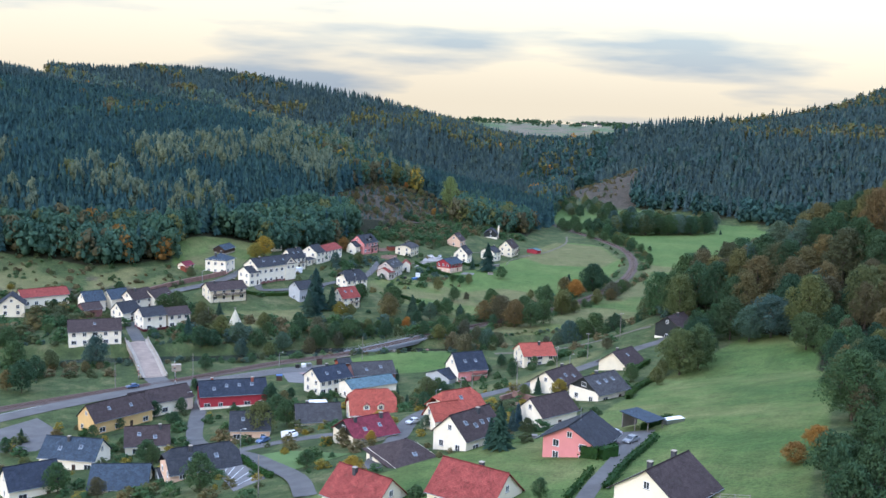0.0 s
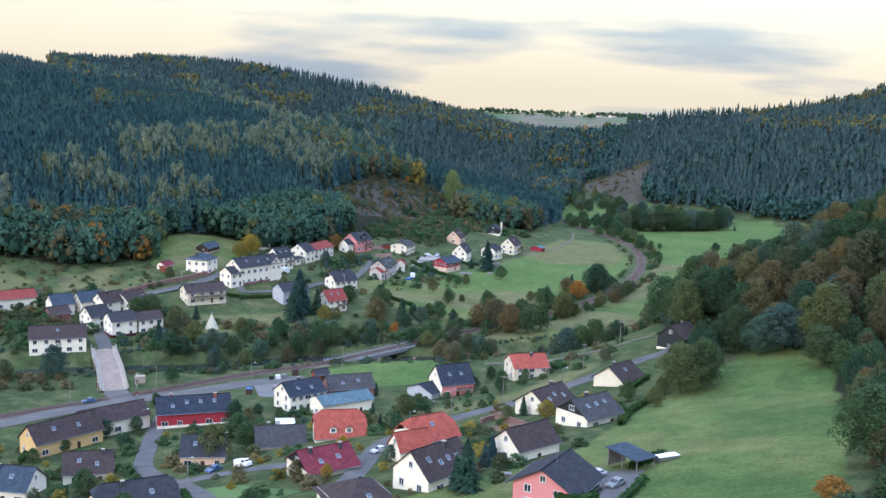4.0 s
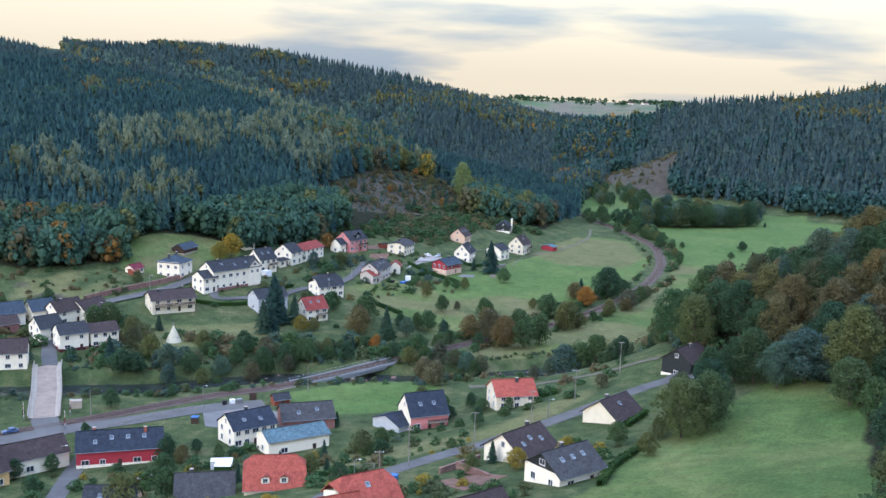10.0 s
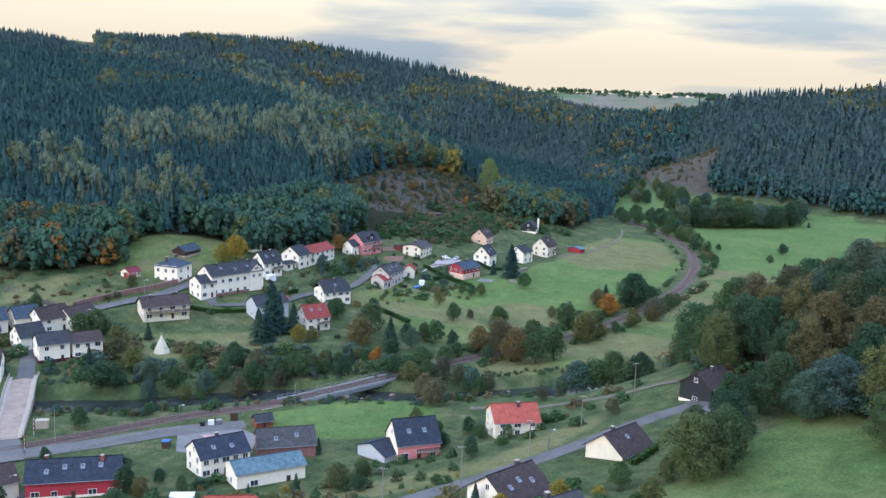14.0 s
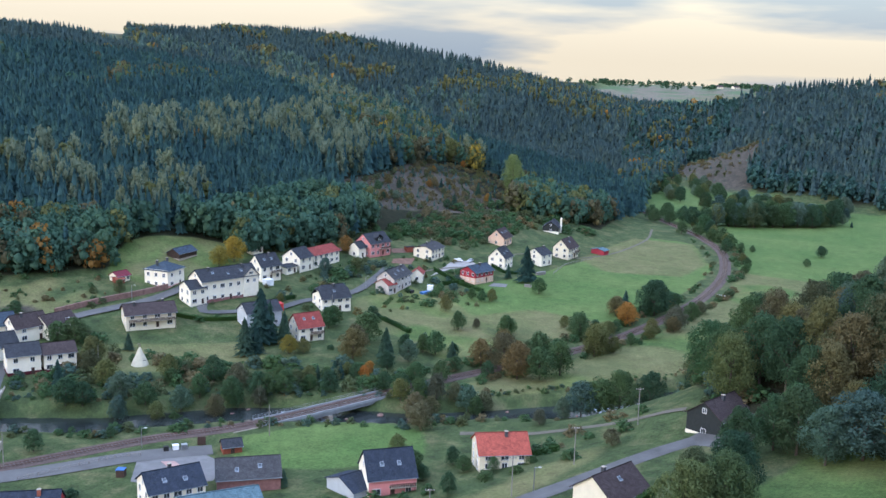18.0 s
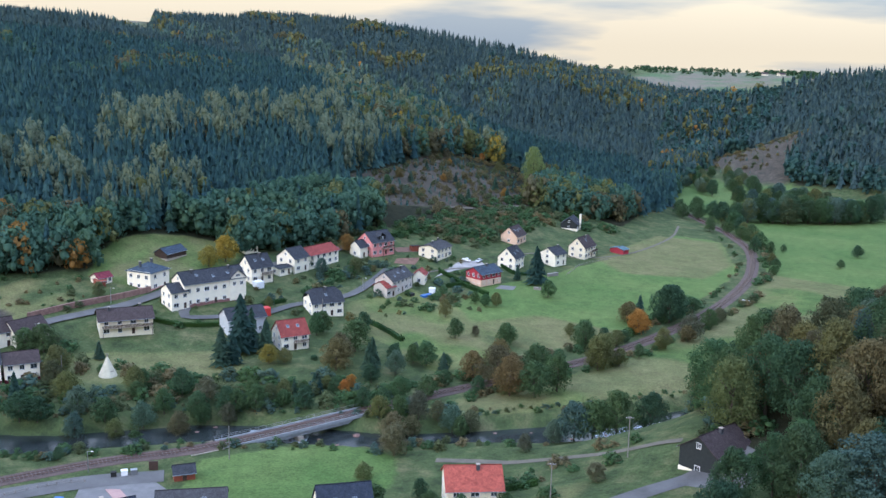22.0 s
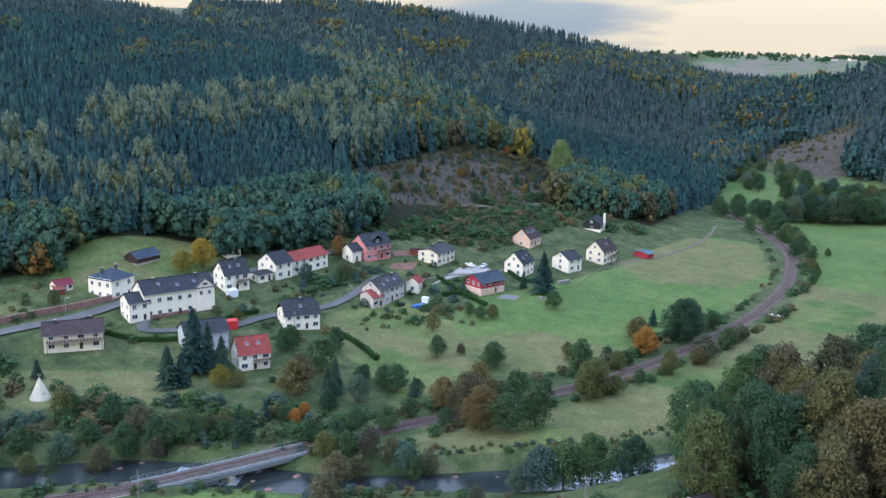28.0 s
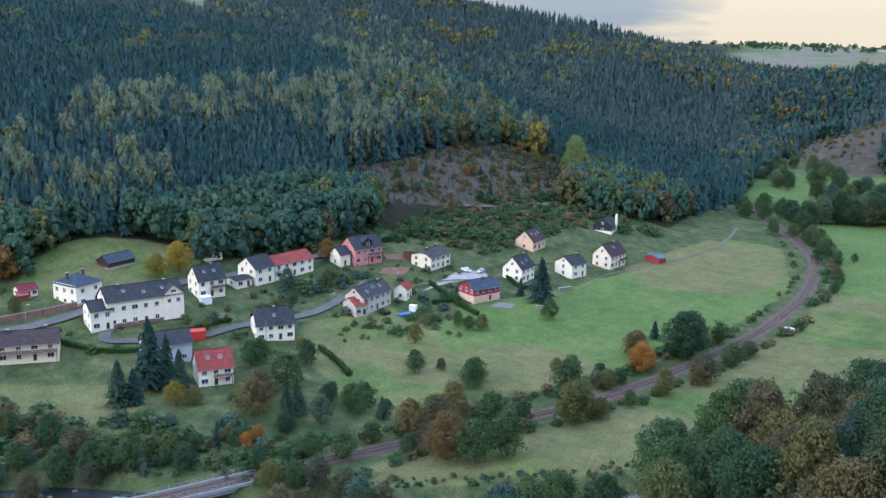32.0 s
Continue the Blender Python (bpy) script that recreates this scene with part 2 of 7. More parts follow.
M = {}
# clump colours hold navy shade, green highlights and some blue distance haze
M["spruce"] = foliage("spruce_needles", [(0, (0.033, 0.080, 0.092)), (0.55, (0.068, 0.138, 0.136)), (1, (0.144, 0.222, 0.172))])
# far spruces: darker, with blue distance haze mixed into the needle colour
M["hazespruce"] = foliage("hazed_spruce_needles", [(0, (0.030, 0.064, 0.090)), (0.55, (0.054, 0.104, 0.126)), (1, (0.098, 0.156, 0.162))])
M["bluespruce"] = foliage("blue_spruce_needles", [(0, (0.034, 0.066, 0.080)), (1, (0.070, 0.115, 0.132))])
M["fir"] = foliage("dark_fir_needles", [(0, (0.026, 0.056, 0.048)), (0.6, (0.038, 0.078, 0.062)), (1, (0.062, 0.108, 0.080))])
M["broad"] = foliage("green_leaves", [(0, (0.044, 0.084, 0.046)), (0.6, (0.064, 0.114, 0.056)), (1, (0.100, 0.150, 0.070))])
M["deepgreen"] = foliage("dark_ash_leaves", [(0, (0.034, 0.068, 0.040)), (0.6, (0.048, 0.092, 0.050)), (1, (0.078, 0.122, 0.064))])
# hillside oaks: bluer than the near ones, distance haze put into the colour
M["oak"] = foliage("dark_oak_leaves", [(0, (0.044, 0.090, 0.084)), (0.6, (0.062, 0.120, 0.102)), (1, (0.098, 0.158, 0.118))])
M["olive"] = foliage("olive_leaves", [(0, (0.084, 0.104, 0.046)), (0.6, (0.120, 0.136, 0.058)), (1, (0.170, 0.170, 0.078))])
M["birch"] = foliage("birch_leaves", [(0, (0.092, 0.142, 0.118)), (0.6, (0.126, 0.178, 0.140)), (1, (0.172, 0.215, 0.160))])
M["gold"] = foliage("golden_leaves", [(0, (0.20, 0.15, 0.028)), (0.6, (0.30, 0.22, 0.040)), (1, (0.39, 0.29, 0.06))])
M["rust"] = foliage("rusty_leaves", [(0, (0.104, 0.090, 0.050)), (0.6, (0.146, 0.120, 0.062)), (1, (0.200, 0.156, 0.076))])
M["fire"] = foliage("orange_leaves", [(0, (0.23, 0.115, 0.036)), (0.6, (0.33, 0.160, 0.042)), (1, (0.41, 0.22, 0.055))])
M["beech"] = foliage("turning_beech_leaves", [(0, (0.086, 0.094, 0.046)), (0.6, (0.126, 0.124, 0.058)), (1, (0.178, 0.158, 0.074))])
M["poplar"] = foliage("yellow_green_leaves", [(0, (0.22, 0.26, 0.08)), (1, (0.36, 0.38, 0.14))])
M["maroon"] = foliage("dark_red_leaves", [(0, (0.05, 0.018, 0.022)), (1, (0.11, 0.03, 0.04))])
M["willow"] = foliage("grey_green_leaves", [(0, (0.062, 0.104, 0.086)), (0.6, (0.088, 0.134, 0.108)), (1, (0.128, 0.172, 0.138))])
M["scrub"] = foliage("brown_twigs", [(0, (0.090, 0.090, 0.058)), (0.6, (0.132, 0.126, 0.078)), (1, (0.19, 0.175, 0.108))])
M["bark"] = plain("bark", (0.09, 0.07, 0.055), 0.9, 0.3, 1.5, 9)
M["slate"] = roofing("dark_slate", (0.045, 0.048, 0.056), 0.25)
M["navy"] = roofing("blue_black_slate", (0.035, 0.043, 0.062), 0.25)
M["brownroof"] = roofing("brown_tiles", (0.062, 0.047, 0.046))
M["greyroof"] = roofing("weathered_grey_tiles", (0.066, 0.065, 0.068))
M["redroof"] = roofing("red_clay_tiles", (0.25, 0.06, 0.05))
M["orangeroof"] = roofing("orange_clay_tiles", (0.34, 0.085, 0.06))
M["maroonroof"] = roofing("wine_red_tiles", (0.17, 0.035, 0.05))
M["blueroof"] = roofing("blue_grey_roof_sheets", (0.10, 0.155, 0.18), 0.6)
M["steelroof"] = roofing("steel_blue_tiles", (0.052, 0.070, 0.094))
M["white"] = plain("white_render", (0.82, 0.75, 0.60), 0.85, 0.07, 0.5, 20)
M["cream"] = plain("cream_render", (0.74, 0.66, 0.50), 0.85, 0.07, 0.5, 20)
M["pink"] = plain("salmon_pink_render", (0.64, 0.25, 0.24), 0.85, 0.06, 0.5, 20)
M["redwall"] = plain("red_boards", (0.33, 0.035, 0.05), 0.75, 0.12, 0.8, 20)
M["ochre"] = plain("ochre_render", (0.62, 0.42, 0.18), 0.85, 0.08, 0.5, 20)
M["peach"] = plain("peach_render", (0.66, 0.46, 0.33), 0.85, 0.08, 0.5, 20)
M["greywall"] = plain("grey_render", (0.42, 0.44, 0.46), 0.85, 0.1, 0.5, 20)
M["beige"] = plain("beige_render", (0.50, 0.45, 0.40), 0.85, 0.12, 0.5, 20)
M["rosewall"] = plain("old_rose_render", (0.50, 0.24, 0.22), 0.85, 0.12, 0.5, 20)
M["brickwall"] = plain("weathered_brick", (0.22, 0.11, 0.10), 0.9, 0.25, 0.8, 10)
M["blackwood"] = plain("black_stained_boards", (0.022, 0.026, 0.026), 0.7, 0.2, 1.5, 16)
M["brownwood"] = plain("brown_stained_wood", (0.052, 0.032, 0.024), 0.7, 0.2, 1.5, 16)
M["redwood"] = plain("red_brown_boards", (0.22, 0.06, 0.035), 0.7, 0.2, 1.5, 16)
M["greywood"] = plain("silvered_wood", (0.22, 0.20, 0.18), 0.8, 0.2, 1.5, 16)
M["stone"] = plain("red_sandstone", (0.20, 0.12, 0.10), 0.9, 0.3, 0.9, 6, relief=0.5)
M["dirt"] = plain("trodden_earth", (0.115, 0.10, 0.075), 0.95, 0.2, 0.4, 5, relief=0.5)
M["bridgedeck"] = plain("worn_bridge_asphalt", (0.25, 0.195, 0.155), 0.9, 0.2, 0.3, 8)
M["concrete"] = plain("pale_concrete", (0.33, 0.285, 0.23), 0.85, 0.12, 0.4, 12)
M["deckpaint"] = plain("grey_bridge_steel", (0.30, 0.31, 0.325), 0.6, 0.12, 0.8, 12)
M["frame"] = plain("white_window_frame", (0.78, 0.78, 0.78), 0.5, 0.04)
M["darkframe"] = plain("brown_window_frame", (0.06, 0.04, 0.03), 0.5, 0.1)
M["gutter"] = plain("grey_zinc", (0.26, 0.28, 0.30), 0.45, 0.1, metal=0.6)
M["chimney"] = plain("slate_clad_chimney", (0.06, 0.062, 0.07), 0.75, 0.2, 3, 20)
M["brickred"] = plain("red_chimney_brick", (0.28, 0.09, 0.06), 0.85, 0.2, 3, 20)
M["asphalt"] = plain("worn_asphalt", (0.108, 0.104, 0.100), 0.93, 0.2, 0.15, 8)
M["darkasphalt"] = plain("patched_asphalt", (0.096, 0.093, 0.090), 0.93, 0.22, 0.2, 8)
M["paving"] = plain("grey_paving", (0.15, 0.145, 0.14), 0.88, 0.15, 0.4, 8)
M["pinkpaving"] = plain("pink_paving", (0.36, 0.23, 0.20), 0.88, 0.12, 0.4, 8)
M["ballast"] = plain("brown_ballast", (0.088, 0.062, 0.053), 0.95, 0.28, 0.35, 7, relief=0.8)
M["paleballast"] = plain("sandy_ballast", (0.12, 0.098, 0.075), 0.95, 0.2, 0.35, 7, relief=0.8)
M["rail"] = plain("rusty_rail", (0.11, 0.062, 0.048), 0.7, 0.2, 1, 10, metal=0.2)
M["sleeper"] = plain("concrete_sleeper", (0.15, 0.122, 0.105), 0.9, 0.15, 1, 10, per_object=0.3)
M["line"] = plain("road_paint", (0.72, 0.72, 0.70), 0.7, 0.1)
M["canvas"] = plain("tent_canvas", (0.52, 0.48, 0.36), 0.85, 0.12, 0.9, 12)
M["metal"] = plain("galvanised_steel", (0.34, 0.35, 0.36), 0.4, 0.1, metal=0.8)
M["wire"] = plain("dark_wire", (0.03, 0.03, 0.03), 0.5, 0.1)
M["soil"] = plain("dug_soil", (0.15, 0.085, 0.06), 0.95, 0.3, 0.5, 5, relief=0.6)
M["gravel"] = plain("gravel_yard", (0.29, 0.27, 0.25), 0.95, 0.2, 0.4, 7, relief=0.5)
M["hedge"] = foliage("clipped_hedge", [(0, (0.02, 0.05, 0.015)), (1, (0.05, 0.10, 0.03))])
M["lawn"] = plain("mown_lawn", (0.085, 0.135, 0.042), 0.95, 0.2, 0.12, 4, relief=0.4)
M["plastic"] = plain("blue_plastic", (0.04, 0.12, 0.32), 0.45, 0.1)
M["redplastic"] = plain("red_plastic", (0.45, 0.04, 0.035), 0.45, 0.1)
M["tyre"] = plain("black_rubber", (0.02, 0.02, 0.02), 0.8, 0.1)
M["rim"] = plain("alloy_rim", (0.4, 0.4, 0.42), 0.35, 0.05, metal=0.8)
M["lamp_glass"] = plain("lamp_glass", (0.65, 0.65, 0.62), 0.15, 0.04)
M["tail_glass"] = plain("red_lamp_glass", (0.35, 0.015, 0.015), 0.2, 0.04)


def glazing(name, c):
    m, t, b = material(name, 0.06, 0.5)
    t.links.new(ramp(t, noise_of(t, 0.5, 2), [(0.35, shade(c, 0.5)), (0.7, shade(c, 1.6))]), b.inputs["Base Color"])
    return m


M["roofglass"] = glazing("roof_window_glass", (0.10, 0.12, 0.14))
M["glass"] = glazing("window_glass", (0.035, 0.042, 0.05))


def paint(name, c):
    m, t, b = material(name, 0.28, 0.5)
    t.links.new(ramp(t, noise_of(t, 2.0, 3), [(0.3, shade(c, 0.92)), (0.7, shade(c, 1.05))]), b.inputs["Base Color"])
    b.inputs["Coat Weight"].default_value = 0.6
    return m


for nm, c in (("white", (0.75, 0.75, 0.75)), ("black", (0.02, 0.02, 0.023)), ("blue", (0.03, 0.07, 0.17)), ("silver", (0.45, 0.46, 0.48)), ("grey", (0.12, 0.13, 0.14)), ("red", (0.35, 0.02, 0.02)), ("yellow", (0.55, 0.35, 0.04))):
    M["car_" + nm] = paint(nm + "_car_paint", c)

# river
m, t, b = material("river_water", 0.05, 0.5)
t.links.new(ramp(t, noise_of(t, 0.12, 4), [(0.3, (0.012, 0.016, 0.016)), (0.7, (0.035, 0.042, 0.042))]), b.inputs["Base Color"])
bump(t, b, noise_of(t, 1.1, 6, 0.65), 0.28, 0.12)
M["water"] = m
m, t, b = material("foaming_water", 0.3, 0.4)
t.links.new(ramp(t, noise_of(t, 0.9, 6, 0.7), [(0.42, (0.05, 0.06, 0.065)), (0.6, (0.45, 0.5, 0.55))]), b.inputs["Base Color"])
bump(t, b, noise_of(t, 2.5, 6), 0.5, 0.15)
M["foam"] = m

# the open ground: meadow, dry field, garden lawn, bare soil and forest floor by masks that lie in the mesh
m, t, b = material("ground_cover", 0.95, 0.1)


def mask(name):
    a = t.nodes.new("ShaderNodeAttribute")
    a.attribute_name = name
    return a.outputs["Fac"]


def edged(name, reach=0.12):
    n = t.nodes.new("ShaderNodeMath")
    n.operation = "ADD"
    t.links.new(mask(name), n.inputs[0])
    o = t.nodes.new("ShaderNodeMath")
    o.operation = "MULTIPLY_ADD"
    t.links.new(noise_of(t, 0.16, 5, 0.65), o.inputs[0])
    o.inputs[1].default_value, o.inputs[2].default_value = 0.5, -0.25
    t.links.new(o.outputs[0], n.inputs[1])
    return ramp(t, n.outputs[0], [(0.5 - reach, (0, 0, 0)), (0.5 + reach, (1, 1, 1))])


mottle, tuft, stripes = noise_of(t, 0.03, 6, 0.6), noise_of(t, 1.4, 7, 0.78), noise_of(t, 0.12, 4, 0.6, squash=(1, 0.15, 1))
rough_grass = ramp(t, noise_of(t, 0.11, 6, 0.65), [(0.3, (0.036, 0.052, 0.023)), (0.5, (0.060, 0.082, 0.031)), (0.72, (0.116, 0.110, 0.054))])
meadow = ramp(t, mottle, [(0.36, (0.062, 0.104, 0.030)), (0.5, (0.090, 0.126, 0.038)), (0.64, (0.142, 0.152, 0.056))])
meadow = mix(t, "OVERLAY", 0.6, meadow, ramp(t, stripes, [(0.3, (0.38,) * 3), (0.7, (0.6,) * 3)]))
bright = ramp(t, mottle, [(0.3, (0.068, 0.118, 0.032)), (0.7, (0.108, 0.148, 0.046))])
dry = ramp(t, noise_of(t, 0.05, 6, 0.65), [(0.3, (0.094, 0.108, 0.042)), (0.5, (0.124, 0.126, 0.052)), (0.75, (0.162, 0.146, 0.070))])
earth = ramp(t, noise_of(t, 0.2, 6, 0.75), [(0.3, (0.036, 0.040, 0.028)), (0.5, (0.066, 0.056, 0.042)), (0.75, (0.108, 0.088, 0.070))])
# far plateau: green and brown field strips with distance haze mixed into the colour
stubble = ramp(t, noise_of(t, 0.008, 3, 0.5), [(0.35, (0.10, 0.14, 0.07)), (0.48, (0.17, 0.145, 0.11)), (0.6, (0.085, 0.135, 0.06))])
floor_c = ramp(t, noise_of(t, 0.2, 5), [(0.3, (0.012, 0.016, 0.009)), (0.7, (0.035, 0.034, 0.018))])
col = mix(t, "MIX", edged("meadow"), rough_grass, meadow)
col = mix(t, "MIX", edged("bright"), col, bright)
col = mix(t, "MIX", edged("dry", 0.32), col, dry)
col = mix(t, "MIX", edged("earth", 0.2), col, earth)
col = mix(t, "MIX", edged("stubble"), col, stubble)
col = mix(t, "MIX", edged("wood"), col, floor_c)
col = mix(t, "OVERLAY", 0.75, col, ramp(t, tuft, [(0.3, (0.2,) * 3), (0.7, (0.78,) * 3)]))
col = mix(t, "OVERLAY", 0.6, col, ramp(t, noise_of(t, 0.22, 6, 0.75), [(0.32, (0.32,) * 3), (0.68, (0.66,) * 3)]))
t.links.new(col, b.inputs["Base Color"])
bump(t, b, tuft, 0.5, 0.4)
M["ground"] = m

# ---- helpers for building ----
def part(name, bm, mat, parent=None, label="", smooth=False):
    """Links a bmesh as one mesh object, under a thing where one is given."""
    me = bpy.data.meshes.new(name)
    bm.to_mesh(me)
    bm.free()
    me.materials.append(M[mat] if isinstance(mat, str) else mat)
    if smooth:
        me.shade_smooth()
    ob = new(name, me)
    ob.parent = parent
    if label:
        ob["label"] = label
    return ob


def mesh_of(name, verts, faces, mats, index=None, smooth=False):
    me = bpy.data.meshes.new(name)
    me.from_pydata(verts, [], faces)
    for m in mats:
        me.materials.append(M[m])
    if index is not None:
        me.polygons.foreach_set("material_index", index)
    if smooth:
        me.shade_smooth()
    me.update()
    return me


def inside(poly, x, y):
    """1 within a polygon, 0 outside."""
    hit = np.zeros(x.shape, bool)
    for (ax, ay), (bx, by) in zip(poly, poly[1:] + poly[:1]):
        cut = ((ay > y) != (by > y)) & (x < (bx - ax) * (y - ay) / ((by - ay) or 1e-9) + ax)
        hit ^= cut
    return hit


def smooth_line(pts, step=3.0):
    """A line through the points, rounded, at even steps."""
    p = np.array(pts, float)
    q = np.vstack([2 * p[0] - p[1], p, 2 * p[-1] - p[-2]])
    out = []
    for i in range(1, len(q) - 2):
        n = max(2, int(np.hypot(*(q[i + 1] - q[i])[:2]) / step))
        for k in range(n):
            u = k / n
            out.append(0.5 * (2 * q[i] + (q[i + 1] - q[i - 1]) * u + (2 * q[i - 1] - 5 * q[i] + 4 * q[i + 1] - q[i + 2]) * u * u + (3 * q[i] - q[i - 1] - 3 * q[i + 1] + q[i + 2]) * u ** 3))
    return np.array(out + [q[-2]])


def along(line):
    """Unit ways and the normals to their left."""
    d = np.gradient(line[:, :2], axis=0)
    d /= np.linalg.norm(d, axis=1)[:, None]
    return d, np.stack([-d[:, 1], d[:, 0]], 1)


def ribbon(name, line, profile, mat, label="", category="", z=None, lift=0.06, kind="structure", parent=None):
    """A strip along a line with a cross-section of (offset to the left, height); it lies on the land unless z is given."""
    d, n = along(line)
    verts, faces, k = [], [], len(profile)
    mid = height(line[:, 0], line[:, 1]) if z is None else np.full(len(line), float(z)) if np.isscalar(z) else np.asarray(z)
    for i in range(len(line)):
        for off, up in profile:
            x, y = line[i, :2] + n[i] * off
            base = max(mid[i], ground_z(x, y)) if z is None else mid[i]
            verts.append((x, y, base + lift + up))
    for i in range(len(line) - 1):
        for j in range(k - 1):
            faces.append((i * k + j, i * k + j + 1, (i + 1) * k + j + 1, (i + 1) * k + j)[::-1])
    ob = new(name, mesh_of(name, verts, faces, [mat]))
    ob.parent = parent
    return tagged(ob, label, category, kind=kind) if parent is None else ob


def pad(name, poly, mat, label, category, lift=0.07, rim=0.12, z=None):
    """A paved or dug patch of the given outline, laid on the land, with a thin edge."""
    bm = bmesh.new()
    p = [(x, y) for x, y in poly]
    top = [bm.verts.new((x, y, 0)) for x, y in p]
    f = bm.faces.new(top)
    if f.normal.z < 0 or f.calc_area() and sum((a[0] * b[1] - b[0] * a[1]) for a, b in zip(p, p[1:] + p[:1])) < 0:
        bmesh.ops.reverse_faces(bm, faces=[f])
    size = max(max(abs(a[0] - b[0]), abs(a[1] - b[1])) for a in p for b in p)
    bmesh.ops.triangulate(bm, faces=bm.faces[:])
    for _ in range(6):
        long = [e for e in bm.edges if e.calc_length() > 5.0]
        if not long:
            break
        bmesh.ops.subdivide_edges(bm, edges=long, cuts=1)
        bmesh.ops.triangulate(bm, faces=[f for f in bm.faces if len(f.verts) > 3])
    for v in bm.verts:
        v.co.z = (ground_z(v.co.x, v.co.y) if z is None else z) + lift
    ext = bmesh.ops.extrude_face_region(bm, geom=bm.faces[:])
    for v in [g for g in ext["geom"] if isinstance(g, bmesh.types.BMVert)]:
        v.co.z -= rim + 0.25
    bmesh.ops.recalc_face_normals(bm, faces=bm.faces[:])
    return tagged(part(name, bm, mat), label, category, kind="structure")


# ---- the ground: one sheet to the horizon ----
def spaced(a, b, fine, lo, hi):
    mid = list(np.arange(a, b + 0.01, fine))
    left, right, s = [], [], fine
    v = a
    while v > lo:
        s *= 1.16
        v -= s
        left.append(v)
    v, s = b, fine
    while v < hi:
        s *= 1.16
        v += s
        right.append(v)
    return np.array(left[::-1] + mid + right)


gx, gy = spaced(-420, 40, 2.6, -4200, 3000), spaced(120, 780, 2.8, -1500, 4600)
X, Y = np.meshgrid(gx, gy)
Z = height(X, Y)
nx, ny = len(gx), len(gy)
verts = np.stack([X.ravel(), Y.ravel(), Z.ravel()], 1)
ii = (np.arange(ny - 1)[:, None] * nx + np.arange(nx - 1)[None]).ravel()
me = mesh_of("ground", verts.tolist(), np.stack([ii, ii + 1, ii + nx + 1, ii + nx], 1).tolist(), ["ground"], smooth=True)
D_NW, D_SE, D_NE = side(FOOT_NW, X, Y), -side(FOOT_SE, X, Y), -side(FOOT_NE, X, Y)
D_RAIL, D_RIV = side(RAIL, X, Y), side(RIVER, X, Y)

BARN_MEADOW = [(-305, 400), (-300, 425), (-312, 455), (-322, 458), (-332, 446), (-340, 432), (-344, 418), (-339, 400), (-325, 386)]
TIPI_FIELD = [(-282, 345), (-262, 368), (-243, 388), (-228, 372), (-236, 350), (-262, 332)]
WEST_FIELD = [(-252, 452), (-250, 492), (-212, 478), (-172, 440), (-182, 415), (-222, 430)]
MID_FIELD = [(-222, 486), (-232, 512), (-222, 545), (-216, 600), (-222, 660), (-215, 700), (-190, 705), (-158, 640), (-150, 580), (-152, 510), (-165, 470), (-196, 462)]
DRY_HEAD = [(-222, 610), (-220, 690), (-190, 700), (-165, 652), (-165, 610), (-195, 590)]
DRY_MID = [(-205, 470), (-190, 500), (-158, 500), (-150, 478), (-172, 455)]
SLOPE_MEADOW = [(-100, 150), (-62, 205), (-58, 250), (-62, 275), (-52, 312), (-38, 345), (-12, 345), (-4, 250), (-6, 120), (-60, 60)]
DRY_BANK = [(-140, 268), (-108, 305), (-96, 345), (-90, 342), (-98, 300), (-128, 255)]
CUT_SLOPE = [(-334, 548), (-352, 566), (-354, 606), (-364, 660), (-362, 712), (-340, 738), (-306, 712), (-294, 650), (-307, 598), (-320, 562)]
LEFT_SLOPE = [(-360, 290), (-318, 330), (-300, 372), (-312, 384), (-324, 392), (-337, 386), (-347, 363), (-371, 351), (-400, 332), (-404, 300)]
RIVER_LAWN = [(-190, 318), (-172, 345), (-150, 350), (-135, 330), (-155, 310), (-175, 298)]


def any_of(*polys):
    hit = np.zeros(X.shape, bool)
    for p in polys:
        hit |= inside(p, X, Y)
    return hit


